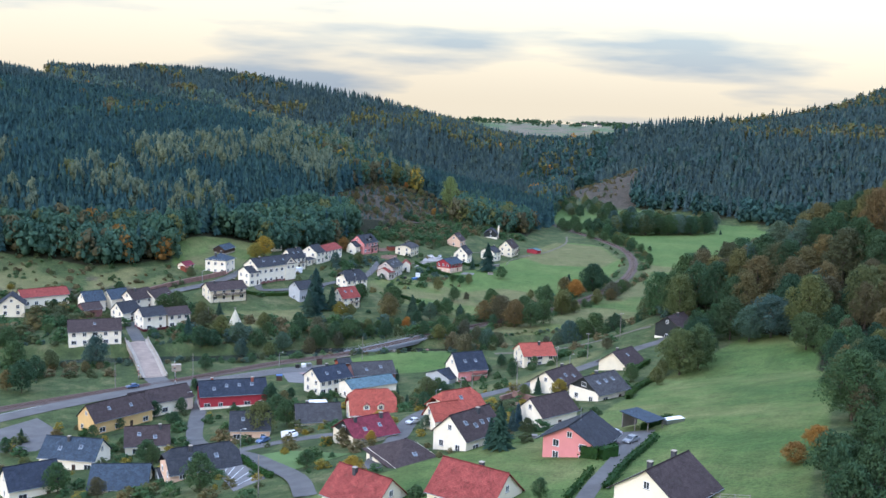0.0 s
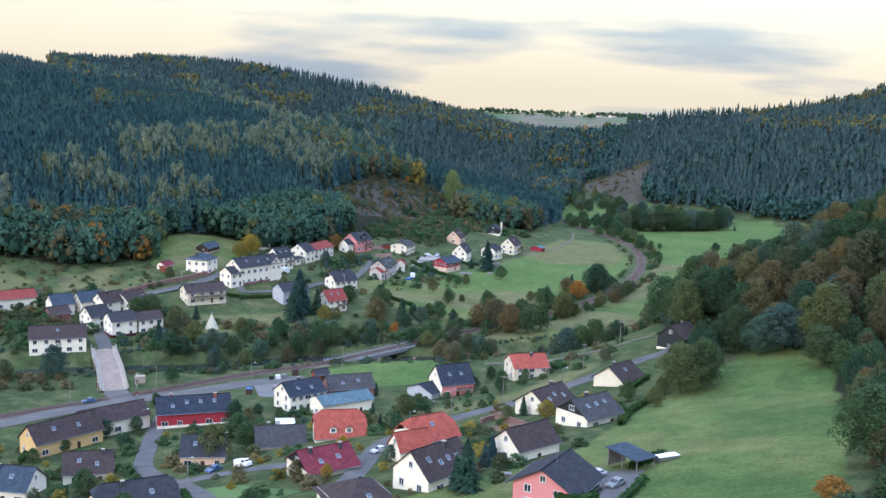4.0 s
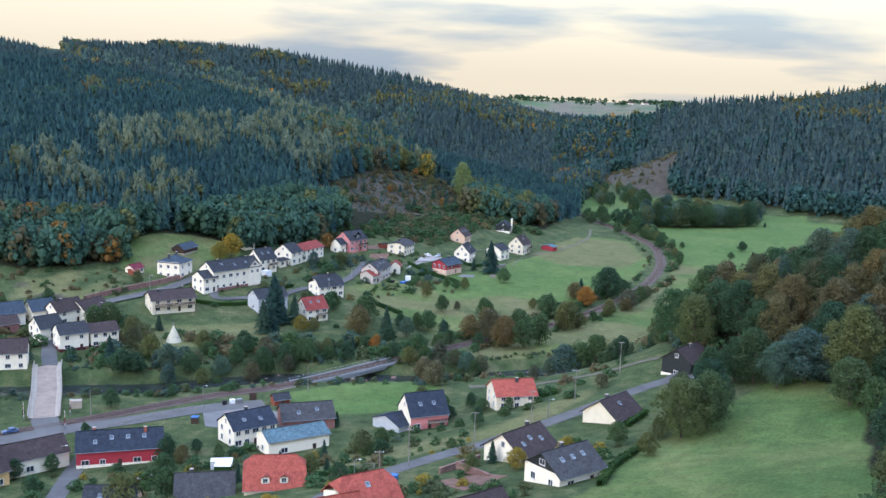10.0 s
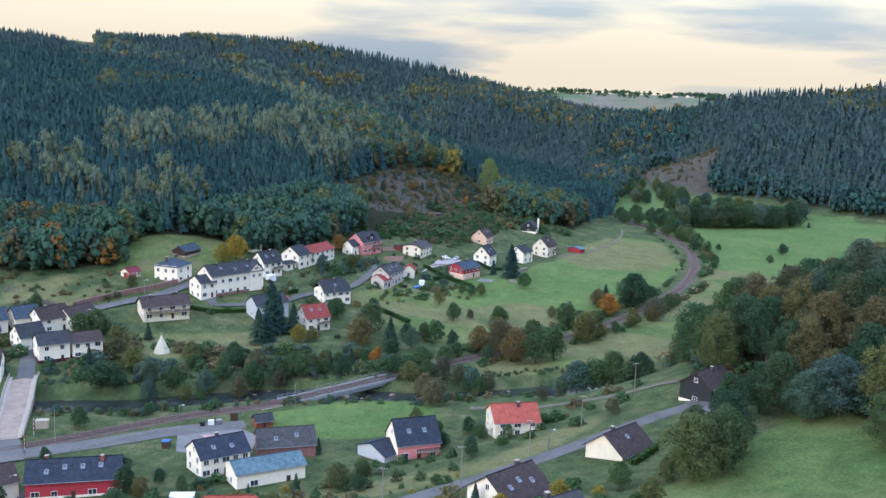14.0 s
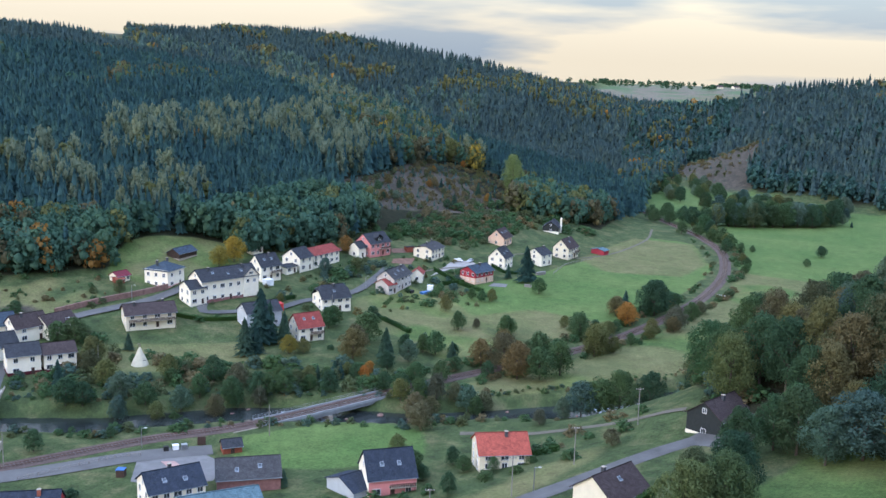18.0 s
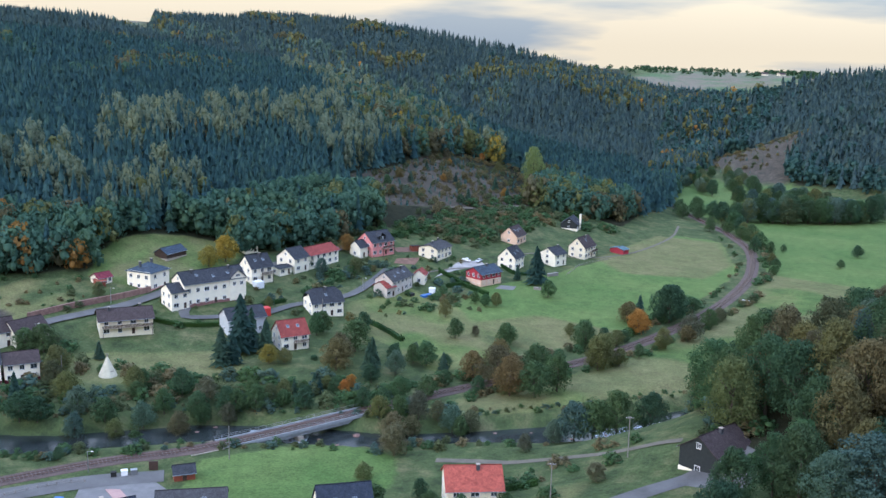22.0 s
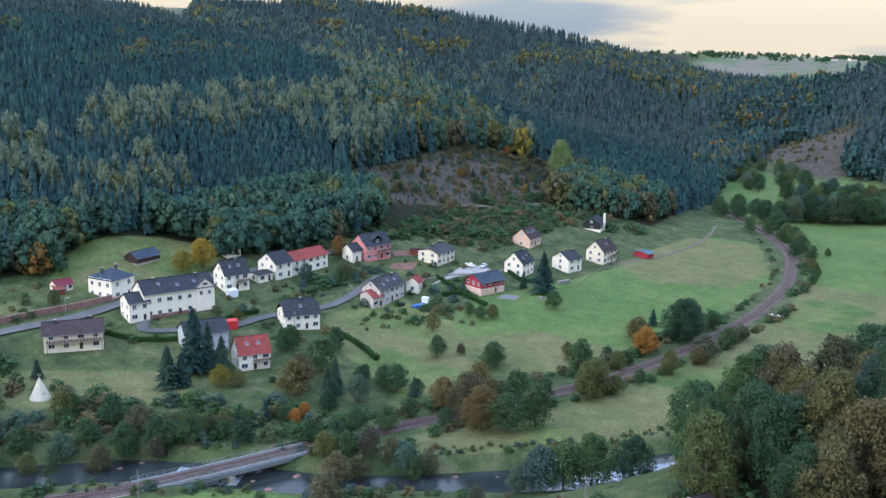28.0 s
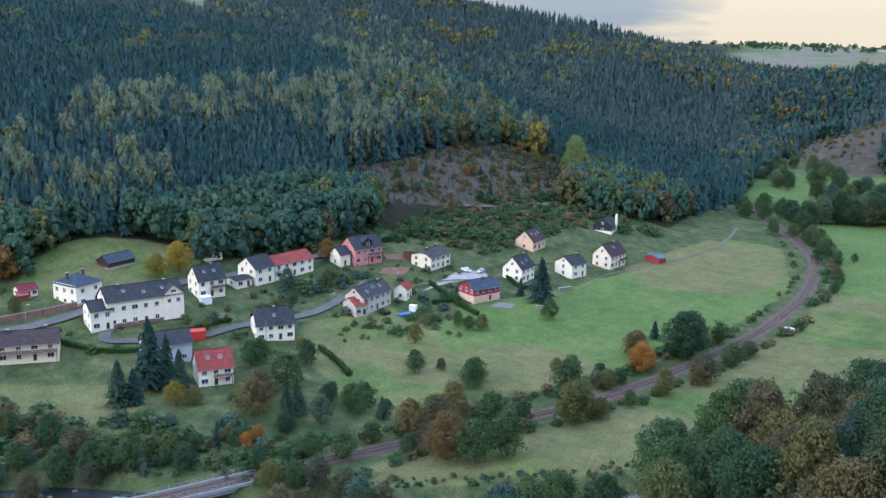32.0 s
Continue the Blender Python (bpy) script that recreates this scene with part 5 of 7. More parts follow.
for line, w, label in (
    ([(-272, 297.5), (-285, 309), (-296, 320), (-303, 330), (-306, 342), (-305, 356), (-301, 370), (-298, 384), (-298, 400), (-300, 418), (-300, 436), (-297, 455), (-297, 475), (-296, 500), (-290, 530)], 2.6, "village street climbing past the houses"),
    ([(-283, 398), (-277, 392), (-268, 402), (-262, 414), (-262, 432), (-259, 448), (-258, 462), (-262, 480), (-268, 500)], 1.9, "narrow asphalt lane between gardens"),
    ([(-262, 480), (-257, 505), (-252, 525), (-244, 545), (-246, 570), (-240, 590), (-228, 600), (-219, 612), (-212, 640), (-214, 690), (-225, 730)], 0.75, "farm track along the upper field"),
    ([(-209, 258), (-198, 240), (-186, 222), (-171, 203), (-150, 190), (-132, 176), (-112, 160), (-100, 145)], 2.4, "village side street between houses"),
    ([(-96, 165), (-104, 195), (-112, 222), (-112, 245), (-109, 262), (-104, 280), (-98, 296), (-88, 316), (-80, 332), (-72, 345), (-62, 360)], 2.5, "lower asphalt street past the white houses"),
    ([(-150, 190), (-140, 196), (-126, 200), (-108, 206)], 2.2, "short residential street with parked van"),
    ([(-138, 351), (-125, 357), (-108, 361.7), (-94, 363.3), (-79, 365)], 1.3, "gravel track along the river bank"),
    ([(-39, 112), (-42, 145), (-42.4, 160), (-43, 178), (-44, 192)], 1.6, "asphalt driveway up to the pink house"),
    ([(-306, 600), (-298, 640), (-294, 672), (-295, 703), (-284, 728)], 1.6, "forest road below the clearing"),
):
    ROADS.append((line, w))
    ribbon("lane", smooth_line(line, 3.0), [(-w, 0), (0, 0.05), (w, 0)], "darkasphalt" if "asphalt" in label or "street" in label else "dirt", label, "road", lift=0.1)
# ---- the houses, bank by bank ----
house("villa", (-301.7, 397.1), 101, 11.0, 11.0, "two-storey white villa with a blue-grey hipped roof", eave=7.2, rise=2.6, wall="white", roof="steelroof", hip=1, cols=(2, 3), rows=2, plinth="rosewall", chimneys=2)
house("row_house", (-282.1, 396.3), 74, 25.0, 10.5, "long white three-storey house with a dark slate roof", eave=8.6, rise=3.6, wall="white", roof="slate", cols=(7, 2), rows=2, plinth="brickwall", crossgable=1, chimneys=2, skylights=3)
house("annex_house", (-283.3, 391.3), 75, 7.0, 8.5, "white side wing of the long house with a slate roof", eave=6.6, rise=2.4, wall="white", roof="slate", cols=(2, 2), rows=2, chimneys=0)
house("gable_house", (-285.5, 433.8), 78, 10.0, 9.0, "white gabled house with a slate roof and a terrace awning", eave=6.2, rise=4.4, wall="white", roof="slate", cols=(3, 2), rows=2, balcony=1, skylights=2)
house("flat_garage", (-286.3, 450.7), 89, 7.0, 6.0, "low white outbuilding with a flat dark roof", eave=3.0, rise=0.5, wall="white", roof="slate", cols=(2, 1), rows=1, chimneys=0)
house("cottage", (-311.8, 456.6), 86, 7.0, 6.0, "small white cottage with a brown roof at the wood edge", eave=3.2, rise=1.6, wall="white", roof="brownroof", cols=(2, 1), rows=1, chimneys=0)
house("barn", (-318.9, 419.8), 97, 11.5, 6.5, "dark brown timber barn with a grey sheet roof", eave=3.2, rise=1.9, wall="brownwood", roof="steelroof", cols=(0, 0), rows=0, plinth="concrete", chimneys=0, over=0.5)
house("weekend_hut", (-318.0, 386.1), 86, 6.0, 5.0, "small white garden hut with a dark red roof", eave=2.7, rise=1.4, wall="white", roof="maroonroof", cols=(3, 1), rows=1, chimneys=0, over=0.6)
house("orange_shed", (-316.9, 384.7), 70, 3.2, 5.6, "low orange-brown wooden shed", eave=2.1, rise=0.5, wall="redwood", roof="redwood", cols=(0, 0), rows=0, chimneys=0)
house("chalet", (-283.3, 360.0), 58, 17.6, 10.5, "wide cream house with brown roof and long wooden balcony", eave=5.6, rise=2.6, wall="cream", roof="brownroof", cols=(4, 2), rows=2, balcony=2, chimneys=2, over=0.9)
house("grey_house", (-254.8, 391.9), 67, 14.0, 9.0, "light grey rendered house with a dark slate roof", eave=6.0, rise=3.0, wall="greywall", roof="slate", cols=(3, 1), rows=1, chimneys=0)
house("red_roof_cottage", (-232.8, 395.1), 65, 10.0, 9.0, "white cottage with a red tiled roof and garden balcony", eave=5.4, rise=4.2, wall="white", roof="redroof", cols=(3, 2), rows=2, balcony=1, skylights=2, chimneys=0)
house("half_hip_house", (-250.6, 430.7), 62, 12.5, 10.0, "white house with a half-hipped dark slate roof", eave=5.6, rise=4.4, wall="white", roof="slate", cols=(4, 2), rows=2, half=1, chimneys=1, skylights=1)
house("farmhouse", (-247.1, 475.8), 96, 16.0, 8.5, "old beige farmhouse with a weathered grey roof", eave=6.0, rise=3.2, wall="beige", roof="greyroof", cols=(5, 2), rows=2, skylights=3, chimneys=1)
house("lean_to", (-247.6, 472.5), 80, 5.0, 8.0, "beige farm annex with a red tiled roof", eave=4.0, rise=2.0, wall="beige", roof="redroof", cols=(2, 0), rows=1, chimneys=0)
house("rose_annex", (-247.2, 498.5), 115, 6.0, 5.0, "small white annex with a dull red roof", eave=4.2, rise=2.0, wall="white", roof="redroof", cols=(2, 1), rows=1, chimneys=0)
house("pink_house", (-280.8, 504.7), 79, 13.0, 10.5, "salmon-pink house with slate roof, dormer and balcony", eave=6.4, rise=4.0, wall="pink", roof="slate", cols=(4, 2), rows=2, balcony=1, dormers=1, skylights=1, chimneys=0)
house("side_wing", (-283.2, 499.0), 85, 5.0, 6.5, "narrow white wing with slate roof beside the pink house", eave=4.8, rise=2.4, wall="white", roof="slate", cols=(1, 1), rows=1, chimneys=0)
house("bungalow", (-261.2, 527.8), 94, 13.0, 10.0, "cream house with a broad low grey roof", eave=5.0, rise=2.4, wall="cream", roof="greyroof", cols=(4, 2), rows=2, half=1, chimneys=2)
house("red_house", (-230.7, 517.9), 78, 12.5, 9.5, "dark red boarded house with grey-blue roof and balcony", eave=5.4, rise=2.4, wall="redwall", roof="steelroof", cols=(4, 3), rows=2, plinth="peach", chimneys=1, over=0.8)
house("village_house", (-233.8, 551.8), 97, 10.5, 8.8, "white gabled village house with a slate roof", eave=5.6, rise=4.4, wall="white", roof="slate", cols=(3, 2), rows=2, chimneys=1, skylights=2)
house("peach_house", (-253.6, 586.8), 96, 11.0, 9.0, "peach-rendered house with a steep brown roof", eave=4.2, rise=4.2, wall="peach", roof="brownroof", cols=(3, 1), rows=1, chimneys=0, skylights=3)
house("village_house", (-225.5, 575.5), 82, 9.0, 9.5, "white house with a low slate roof behind the big fir", eave=5.6, rise=2.8, wall="white", roof="slate", cols=(2, 1), rows=2, chimneys=1)
house("village_house", (-222.5, 600.7), 91, 12.5, 9.0, "cream gabled house with brown roof at the field edge", eave=5.8, rise=4.4, wall="cream", roof="brownroof", cols=(4, 2), rows=2, balcony=1, chimneys=1, skylights=1)
house("black_house", (-251.1, 647.3), 107, 12.0, 9.0, "black-clad house with a tall white chimney", eave=3.6, rise=3.2, wall="blackwood", roof="slate", cols=(3, 1), rows=1, plinth="white", whitechimney=1, chimneys=0)
house("field_shed", (-213.8, 627.0), 81, 5.0, 8.0, "red and white field shed with a green-blue roof", eave=2.6, rise=0.9, wall="redwall", roof="blueroof", cols=(0, 0), rows=0, chimneys=0)
house("row_house", (-285.4, 458.7), 91, 9.0, 10.0, "white house with slate roof in the village row", eave=6.0, rise=3.6, wall="white", roof="slate", cols=(2, 2), rows=2, chimneys=0)
house("row_house", (-286.0, 468.4), 90, 19.0, 9.5, "long white house with a bright red roof", eave=5.4, rise=2.6, wall="white", roof="redroof", cols=(5, 1), rows=2, chimneys=0)
house("twin_house", (-279.8, 309.4), 62, 10.0, 9.5, "white house half with slate roof beside the bridge road", eave=6.6, rise=2.8, wall="white", roof="slate", cols=(2, 2), rows=2, plinth="maroonroof", chimneys=0)
house("twin_house", (-274.6, 319.0), 62, 10.0, 9.0, "white house half with brown roof beside the bridge road", eave=6.0, rise=2.4, wall="white", roof="brownroof", cols=(3, 1), rows=2, plinth="maroonroof", chimneys=0)
house("inn_house", (-289.0, 276.4), 45, 19.9, 10.5, "long white house with dark brown roof by the bridge", eave=6.2, rise=3.6, wall="white", roof="brownroof", cols=(5, 1), rows=2, chimneys=0, skylights=1)
house("corner_house", (-294.9, 314.2), 75, 9.0, 9.0, "white gabled corner house with a dark roof", eave=4.6, rise=3.6, wall="white", roof="slate", cols=(1, 2), rows=2, chimneys=0)
house("corner_house", (-309.2, 323.4), 70, 9.0, 9.0, "white house with blue-grey slate roof on the lane", eave=4.8, rise=3.4, wall="white", roof="steelroof", cols=(1, 1), rows=1, chimneys=0)
house("corner_house", (-315.1, 313.7), 65, 9.0, 8.5, "white gabled house among trees by the lane", eave=5.0, rise=3.4, wall="white", roof="steelroof", cols=(1, 1), rows=1, chimneys=0)
house("brick_barn", (-311.1, 308.7), 65, 8.0, 8.0, "low brick barn with a brown roof", eave=3.6, rise=2.2, wall="brickwall", roof="brownroof", cols=(1, 1), rows=1, chimneys=0)
house("corner_house", (-300.4, 327.4), 82, 12.0, 8.5, "white gabled house with brown roof on the village road", eave=5.4, rise=3.6, wall="white", roof="brownroof", cols=(2, 2), rows=2, chimneys=1)
house("porch_house", (-296.2, 337.1), 88, 12.0, 9.0, "white house with brown roof and glazed porch", eave=5.0, rise=3.2, wall="white", roof="brownroof", cols=(3, 1), rows=2, balcony=1, chimneys=0)
house("red_roof_house", (-337.2, 299.5), 62, 20.0, 9.0, "long white house with red roof among trees", eave=4.6, rise=2.6, wall="white", roof="redroof", cols=(5, 1), rows=1, chimneys=0)
house("cream_house", (-330.1, 293.8), 133, 10.0, 10.0, "cream gabled house half hidden by trees", eave=5.2, rise=3.8, wall="cream", roof="slate", cols=(1, 2), rows=2, chimneys=0)
house("red_long_house", (-194.8, 235.8), 43, 21.4, 9.5, "long red house with a blue-black slate roof", eave=5.0, rise=3.6, wall="redwall", roof="navy", cols=(5, 1), rows=1, plinth="white", chimneys=2, brick=1, skylights=4)
house("white_barn", (-198.6, 237.0), 158, 9.0, 20.0, "brown-roofed barn with a white end wall", eave=4.6, rise=3.0, wall="white", roof="brownroof", cols=(1, 0), rows=1, ridge="b", chimneys=0, skylights=2)
house("ochre_house", (-206.6, 201.3), 75, 20.0, 9.0, "ochre house with a long weathered brown roof", eave=4.6, rise=4.0, wall="ochre", roof="brownroof", cols=(4, 2), rows=1, chimneys=0, skylights=2)
house("blue_roof_house", (-197.5, 170.7), 18, 15.2, 10.0, "white house with steel-blue roof and skylights", eave=3.9, rise=4.0, wall="white", roof="steelroof", cols=(4, 1), rows=1, chimneys=1, dormerwin=2)
house("navy_roof_house", (-165.4, 154.7), 30, 13.0, 10.0, "cream bungalow with blue-grey roof and pink terrace", eave=3.4, rise=3.8, wall="cream", roof="steelroof", cols=(4, 1), rows=1, chimneys=0, over=0.9)
house("dark_roof_house", (-183.4, 187.6), 40, 11.7, 10.0, "white house under a wide dark brown roof", eave=3.4, rise=3.8, wall="white", roof="brownroof", cols=(2, 1), rows=1, chimneys=1, skylights=2)
house("rose_house", (-145.0, 158.9), 53, 17.0, 9.5, "pale pink house with a large half-hipped slate roof", eave=5.0, rise=4.2, wall="peach", roof="slate", cols=(3, 2), rows=2, half=1, chimneys=1, skylights=2)
house("low_garage", (-150.2, 162.1), 50, 6.0, 8.0, "low garage with a dark slate roof", eave=2.7, rise=1.4, wall="greywall", roof="slate", cols=(0, 0), rows=0, chimneys=0)
house("corner_roof_house", (-182.9, 147.1), 60, 12.0, 10.0, "white house with a dark navy roof", eave=4.0, rise=4.0, wall="white", roof="navy", cols=(2, 1), rows=1, chimneys=0)
house("peach_house", (-161.9, 205.9), 32, 11.0, 9.5, "peach house with a dark slate roof and roof windows", eave=3.8, rise=3.8, wall="peach", roof="slate", cols=(3, 1), rows=1, chimneys=1, dormerwin=2)
house("grey_roof_house", (-149.9, 221.9), 38, 13.0, 9.5, "cream house with a mossy grey roof", eave=3.6, rise=3.8, wall="cream", roof="greyroof", cols=(3, 1), rows=1, chimneys=1)
house("white_house", (-169.0, 267.1), 64, 13.0, 10.0, "white house with blue-black slate roof", eave=5.6, rise=3.2, wall="white", roof="navy", cols=(5, 2), rows=2, chimneys=1, skylights=2)
house("brick_shed", (-164.8, 283.9), 45, 15.0, 10.0, "brick workshop with a weathered grey roof", eave=4.2, rise=3.2, wall="brickwall", roof="greyroof", cols=(0, 0), rows=0, chimneys=0, skylights=2)
house("workshop", (-155.4, 264.5), 58, 17.4, 9.0, "long white workshop with a light blue sheet roof", eave=4.6, rise=1.8, wall="white", roof="blueroof", cols=(2, 1), rows=1, chimneys=0)
house("mansard_house", (-135.9, 228.8), 36, 13.5, 11.5, "cream house with a tall red half-hipped roof", eave=4.4, rise=5.6, wall="cream", roof="orangeroof", cols=(5, 2), rows=1, half=1, chimneys=0, dormers=2)
house("maroon_house", (-111.4, 186.5), 59, 12.4, 11.0, "cream house with a wine-red roof and dark gable", eave=4.2, rise=3.4, wall="cream", roof="maroonroof", cols=(4, 2), rows=1, chimneys=2, skylights=2, darkgable=1)
house("hip_bungalow", (-89.6, 164.8), 53, 12.0, 15.0, "white bungalow with a broad dark hipped roof", eave=3.0, rise=3.6, wall="white", roof="brownroof", cols=(3, 3), rows=1, hip=1, chimneys=0, skylights=1, over=1.0)
house("red_roof_house", (-79.4, 134.7), 76, 10.0, 13.0, "cream house with a red tiled roof", eave=3.2, rise=4.4, wall="cream", roof="redroof", cols=(3, 2), rows=1, ridge="b", chimneys=1, skylights=1)
house("twin_gable_house", (-96.7, 209.1), 59, 12.0, 10.0, "white house with bright red roof and rounded gable", eave=4.6, rise=4.2, wall="white", roof="orangeroof", cols=(3, 1), rows=2, half=1, chimneys=0, skylights=1)
house("twin_gable_wing", (-97.1, 201.8), 55, 8.0, 6.0, "white front wing with red roof", eave=3.6, rise=3.2, wall="white", roof="orangeroof", cols=(2, 1), rows=1, chimneys=0)
house("brown_roof_house", (-79.2, 178.6), 71, 13.0, 10.0, "white gabled house with brown roof and skylights", eave=4.2, rise=4.4, wall="white", roof="brownroof", cols=(2, 2), rows=1, chimneys=1, skylights=4)
house("terrace_house", (-83.1, 262.7), 73, 13.0, 11.5, "white gabled house with brown roof and terrace wall", eave=4.4, rise=4.0, wall="white", roof="brownroof", cols=(3, 2), rows=2, chimneys=1, skylights=3, over=0.9)
house("black_gable_house", (-66.2, 241.5), 65, 12.5, 10.5, "white house with black timber gable and grey roof", eave=4.0, rise=3.4, wall="white", roof="greyroof", cols=(2, 2), rows=1, chimneys=1, skylights=3, darkgable=1, over=0.9)
house("garden_house", (-68.9, 201.1), 64, 12.0, 8.5, "white gabled house with a brown roof behind bushes", eave=4.0, rise=3.4, wall="white", roof="brownroof", cols=(1, 1), rows=1, chimneys=0)
house("pink_gable_house", (-47.8, 170.8), 85, 11.5, 11.5, "salmon-pink house with a wide dark roof", eave=5.0, rise=3.2, wall="pink", roof="slate", cols=(2, 2), rows=2, chimneys=0, over=1.3, antenna=1)
house("brown_hill_house", (-24.0, 133.1), 72, 13.0, 12.0, "white house with a large brown tiled roof", eave=4.4, rise=4.2, wall="white", roof="brownroof", cols=(2, 2), rows=1, chimneys=2, over=0.9)
carport((-42.2, 193.6), 60, 5.0, 8.0)
house("red_dormer_house", (-56.5, 135.0), 80, 11.0, 13.5, "cream house with steep red roof and dormers", eave=3.4, rise=4.6, wall="cream", roof="redroof", cols=(3, 3), rows=1, ridge="b", chimneys=1, dormers=2)
house("orange_roof_house", (-116.0, 323.5), 40, 12.5, 11.0, "tall cream house with an orange-red tiled roof", eave=6.6, rise=3.4, wall="cream", roof="orangeroof", cols=(3, 2), rows=3, chimneys=1)
house("navy_house", (-132.2, 300.1), 49, 11.5, 10.5, "house with blue-black roof, white gable and pink front", eave=5.0, rise=5.0, wall="pink", roof="navy", cols=(3, 2), rows=1, balcony=1, whitegable=1, chimneys=0, skylights=2)
house("low_wing", (-134.5, 297.4), 73, 6.0, 11.0, "low garage wing with a blue-black roof", eave=2.6, rise=2.0, wall="greywall", roof="navy", cols=(0, 0), rows=0, chimneys=0)
house("lane_house", (-73.4, 303.5), 74, 12.0, 10.5, "white-gabled house with a purple-brown roof", eave=3.6, rise=3.8, wall="cream", roof="brownroof", cols=(3, 0), rows=1, chimneys=1, skylights=1, over=0.8)
house("black_gable_house", (-65.4, 349.6), 76, 13.0, 9.5, "black boarded house with white base below the wood", eave=5.6, rise=3.4, wall="blackwood", roof="brownroof", cols=(1, 1), rows=1, plinth="white", chimneys=1)
house("tool_shed", (-183.1, 305.0), 54, 5.0, 4.0, "red-brown wooden shed with a slate roof", eave=2.3, rise=1.3, wall="redwood", roof="slate", cols=(1, 0), rows=1, chimneys=0, over=0.5)

# ---- single trees ----
def trunk_bm(h, r, seed, conifer=False):
    """A tapered, slightly bent trunk with limbs that rise into the crown."""
    rr = random.Random(seed)
    bm = bmesh.new()
    pts = [Vector((rr.uniform(-0.02, 0.02) * h * i, rr.uniform(-0.02, 0.02) * h * i, h * (i / 4) - 0.4 * (i == 0))) for i in range(5)]
    for i in range(4):
        tube_bm(pts[i], pts[i + 1], r * (1 - 0.2 * i), r * (0.8 - 0.2 * i), 7, bm)
    if not conifer:
        for i in range(6):
            a, s = i * 2.4, pts[1 + i % 3]
            e = s + Vector((math.cos(a), math.sin(a), 1.1)) * h * rr.uniform(0.28, 0.4)
            tube_bm(s, e, r * 0.42, r * 0.12, 5, bm)
    return bm


TREE_MESH = {}


def crown_mesh(kind, form, i):
    key = (kind, form, i)
    if key not in TREE_MESH:
        if form == "fir":
            a = conifer_crown(300 + i, 13, 9, 0.21, 0.05, 0.06)
            r = np.random.default_rng(i)
            u = r.uniform(0.05, 0.92, 230)
            ang = r.uniform(0, 6.283, 230)
            c = np.stack([0.19 * (1 - u) * np.cos(ang), 0.19 * (1 - u) * np.sin(ang), 0.06 + u * 0.92], 1)
            out = np.stack([np.cos(ang), np.sin(ang), np.full(230, 0.6)], 1)
            b = quad_cards(c, out, 0.03, 0.5, r)
            v, f, nn = np.vstack([a[0], b[0]]), np.vstack([a[1], b[1] + len(a[0])]), np.vstack([a[2], np.repeat(out, 4, 0)])
        elif form == "bush":
            v, f, nn = broad_crown(400 + i, 12, 1000, 0.044, 0.9, core=False)
            v = v - [0, 0, 0.22]
        elif form == "big":
            v, f, nn = broad_crown(700 + i, 120, 10800, 0.0128, 1.0, core=False, lump=0.54)
        else:
            v, f, nn = broad_crown(500 + i, 60, 4200, 0.0205, 1.0, core=False, lump=0.66)
        me = bpy.data.meshes.new("crown")
        me.from_pydata(v.tolist(), [], f.tolist())
        set_normals(me, nn)
        me.shade_smooth()
        me.materials.append(M[kind])
        TREE_MESH[key] = me
    return TREE_MESH[key]


TREE_WORDS = {
    "broad": ("broadleaf tree", "green broadleaf tree with a dense rounded crown"), "deepgreen": ("oak tree", "dark green oak tree with a full crown"), "olive": ("broadleaf tree", "yellowing olive-green broadleaf tree"), "gold": ("maple tree", "golden yellow maple tree in autumn leaf"),
    "poplar": ("poplar tree", "tall yellow-green poplar standing out of the wood"), "beech": ("beech tree", "brown-green beech tree starting to turn"), "fire": ("cherry tree", "bright orange autumn tree"), "rust": ("beech tree", "rusty brown beech tree in autumn leaf"), "maroon": ("plum tree", "dark red leaved ornamental plum tree"), "willow": ("willow tree", "pale grey-green willow tree near the water"),
    "scrub": ("alder tree", "thin brownish alder tree losing its leaves"), "birch": ("birch tree", "slim pale green birch tree"), "fir": ("fir tree", "dark green conical fir tree"), "bluespruce": ("spruce tree", "blue-grey ornamental spruce tree"),
}
tree_rng = random.Random(21)


def one_tree(kind, x, y, h, spread=None):
    form = "fir" if kind in ("fir", "bluespruce") else "bush" if h < 4.2 else "tree" if h < 14 else "big"
    i = tree_rng.randrange(4 if form in ("tree", "big") else 3)
    z = ground_z(x, y)
    if any(abs(side(line, np.array([x]), np.array([y]))[0]) < w + 0.8 for line, w in ROADS):
        return None
    word, label = TREE_WORDS[kind]
    if kind == "broad":
        word = ("oak tree", "ash tree", "lime tree", "maple tree", "alder tree")[i]
    th = new("bush" if form == "bush" else word.replace(" ", "_"))
    th.matrix_basis = pose(x, y, z, 0, 0, tree_rng.uniform(0, 360))
    w = spread or h * tree_rng.uniform(0.85, 1.15) * (1.25 if form == "bush" else 0.92 if form in ("tree", "big") else 1.35)
    key = ("trunk", form, i)
    if key not in TREE_MESH:
        bm = trunk_bm(0.55 if form in ("tree", "big") else 0.3 if form == "bush" else 0.85, 0.022 if form != "fir" else 0.016, i, form == "fir")
        me = bpy.data.meshes.new("trunk")
        bm.to_mesh(me)
        bm.free()
        me.materials.append(M["bark"])
        TREE_MESH[key] = me
    piece("stems" if form == "bush" else "trunk", TREE_MESH[key], th, Matrix.Diagonal((h, h, h, 1)))
    c = piece("foliage" if form == "bush" else "crown", crown_mesh(kind, form, i), th, Matrix.Diagonal((w, w, h, 1)))
    if form == "bush":
        label = label.replace("tree", "bush").replace(" with a dense rounded crown", " in a garden or bank")
    return tagged(th, label, "bush" if form == "bush" else "tree", "trees of the valley floor")


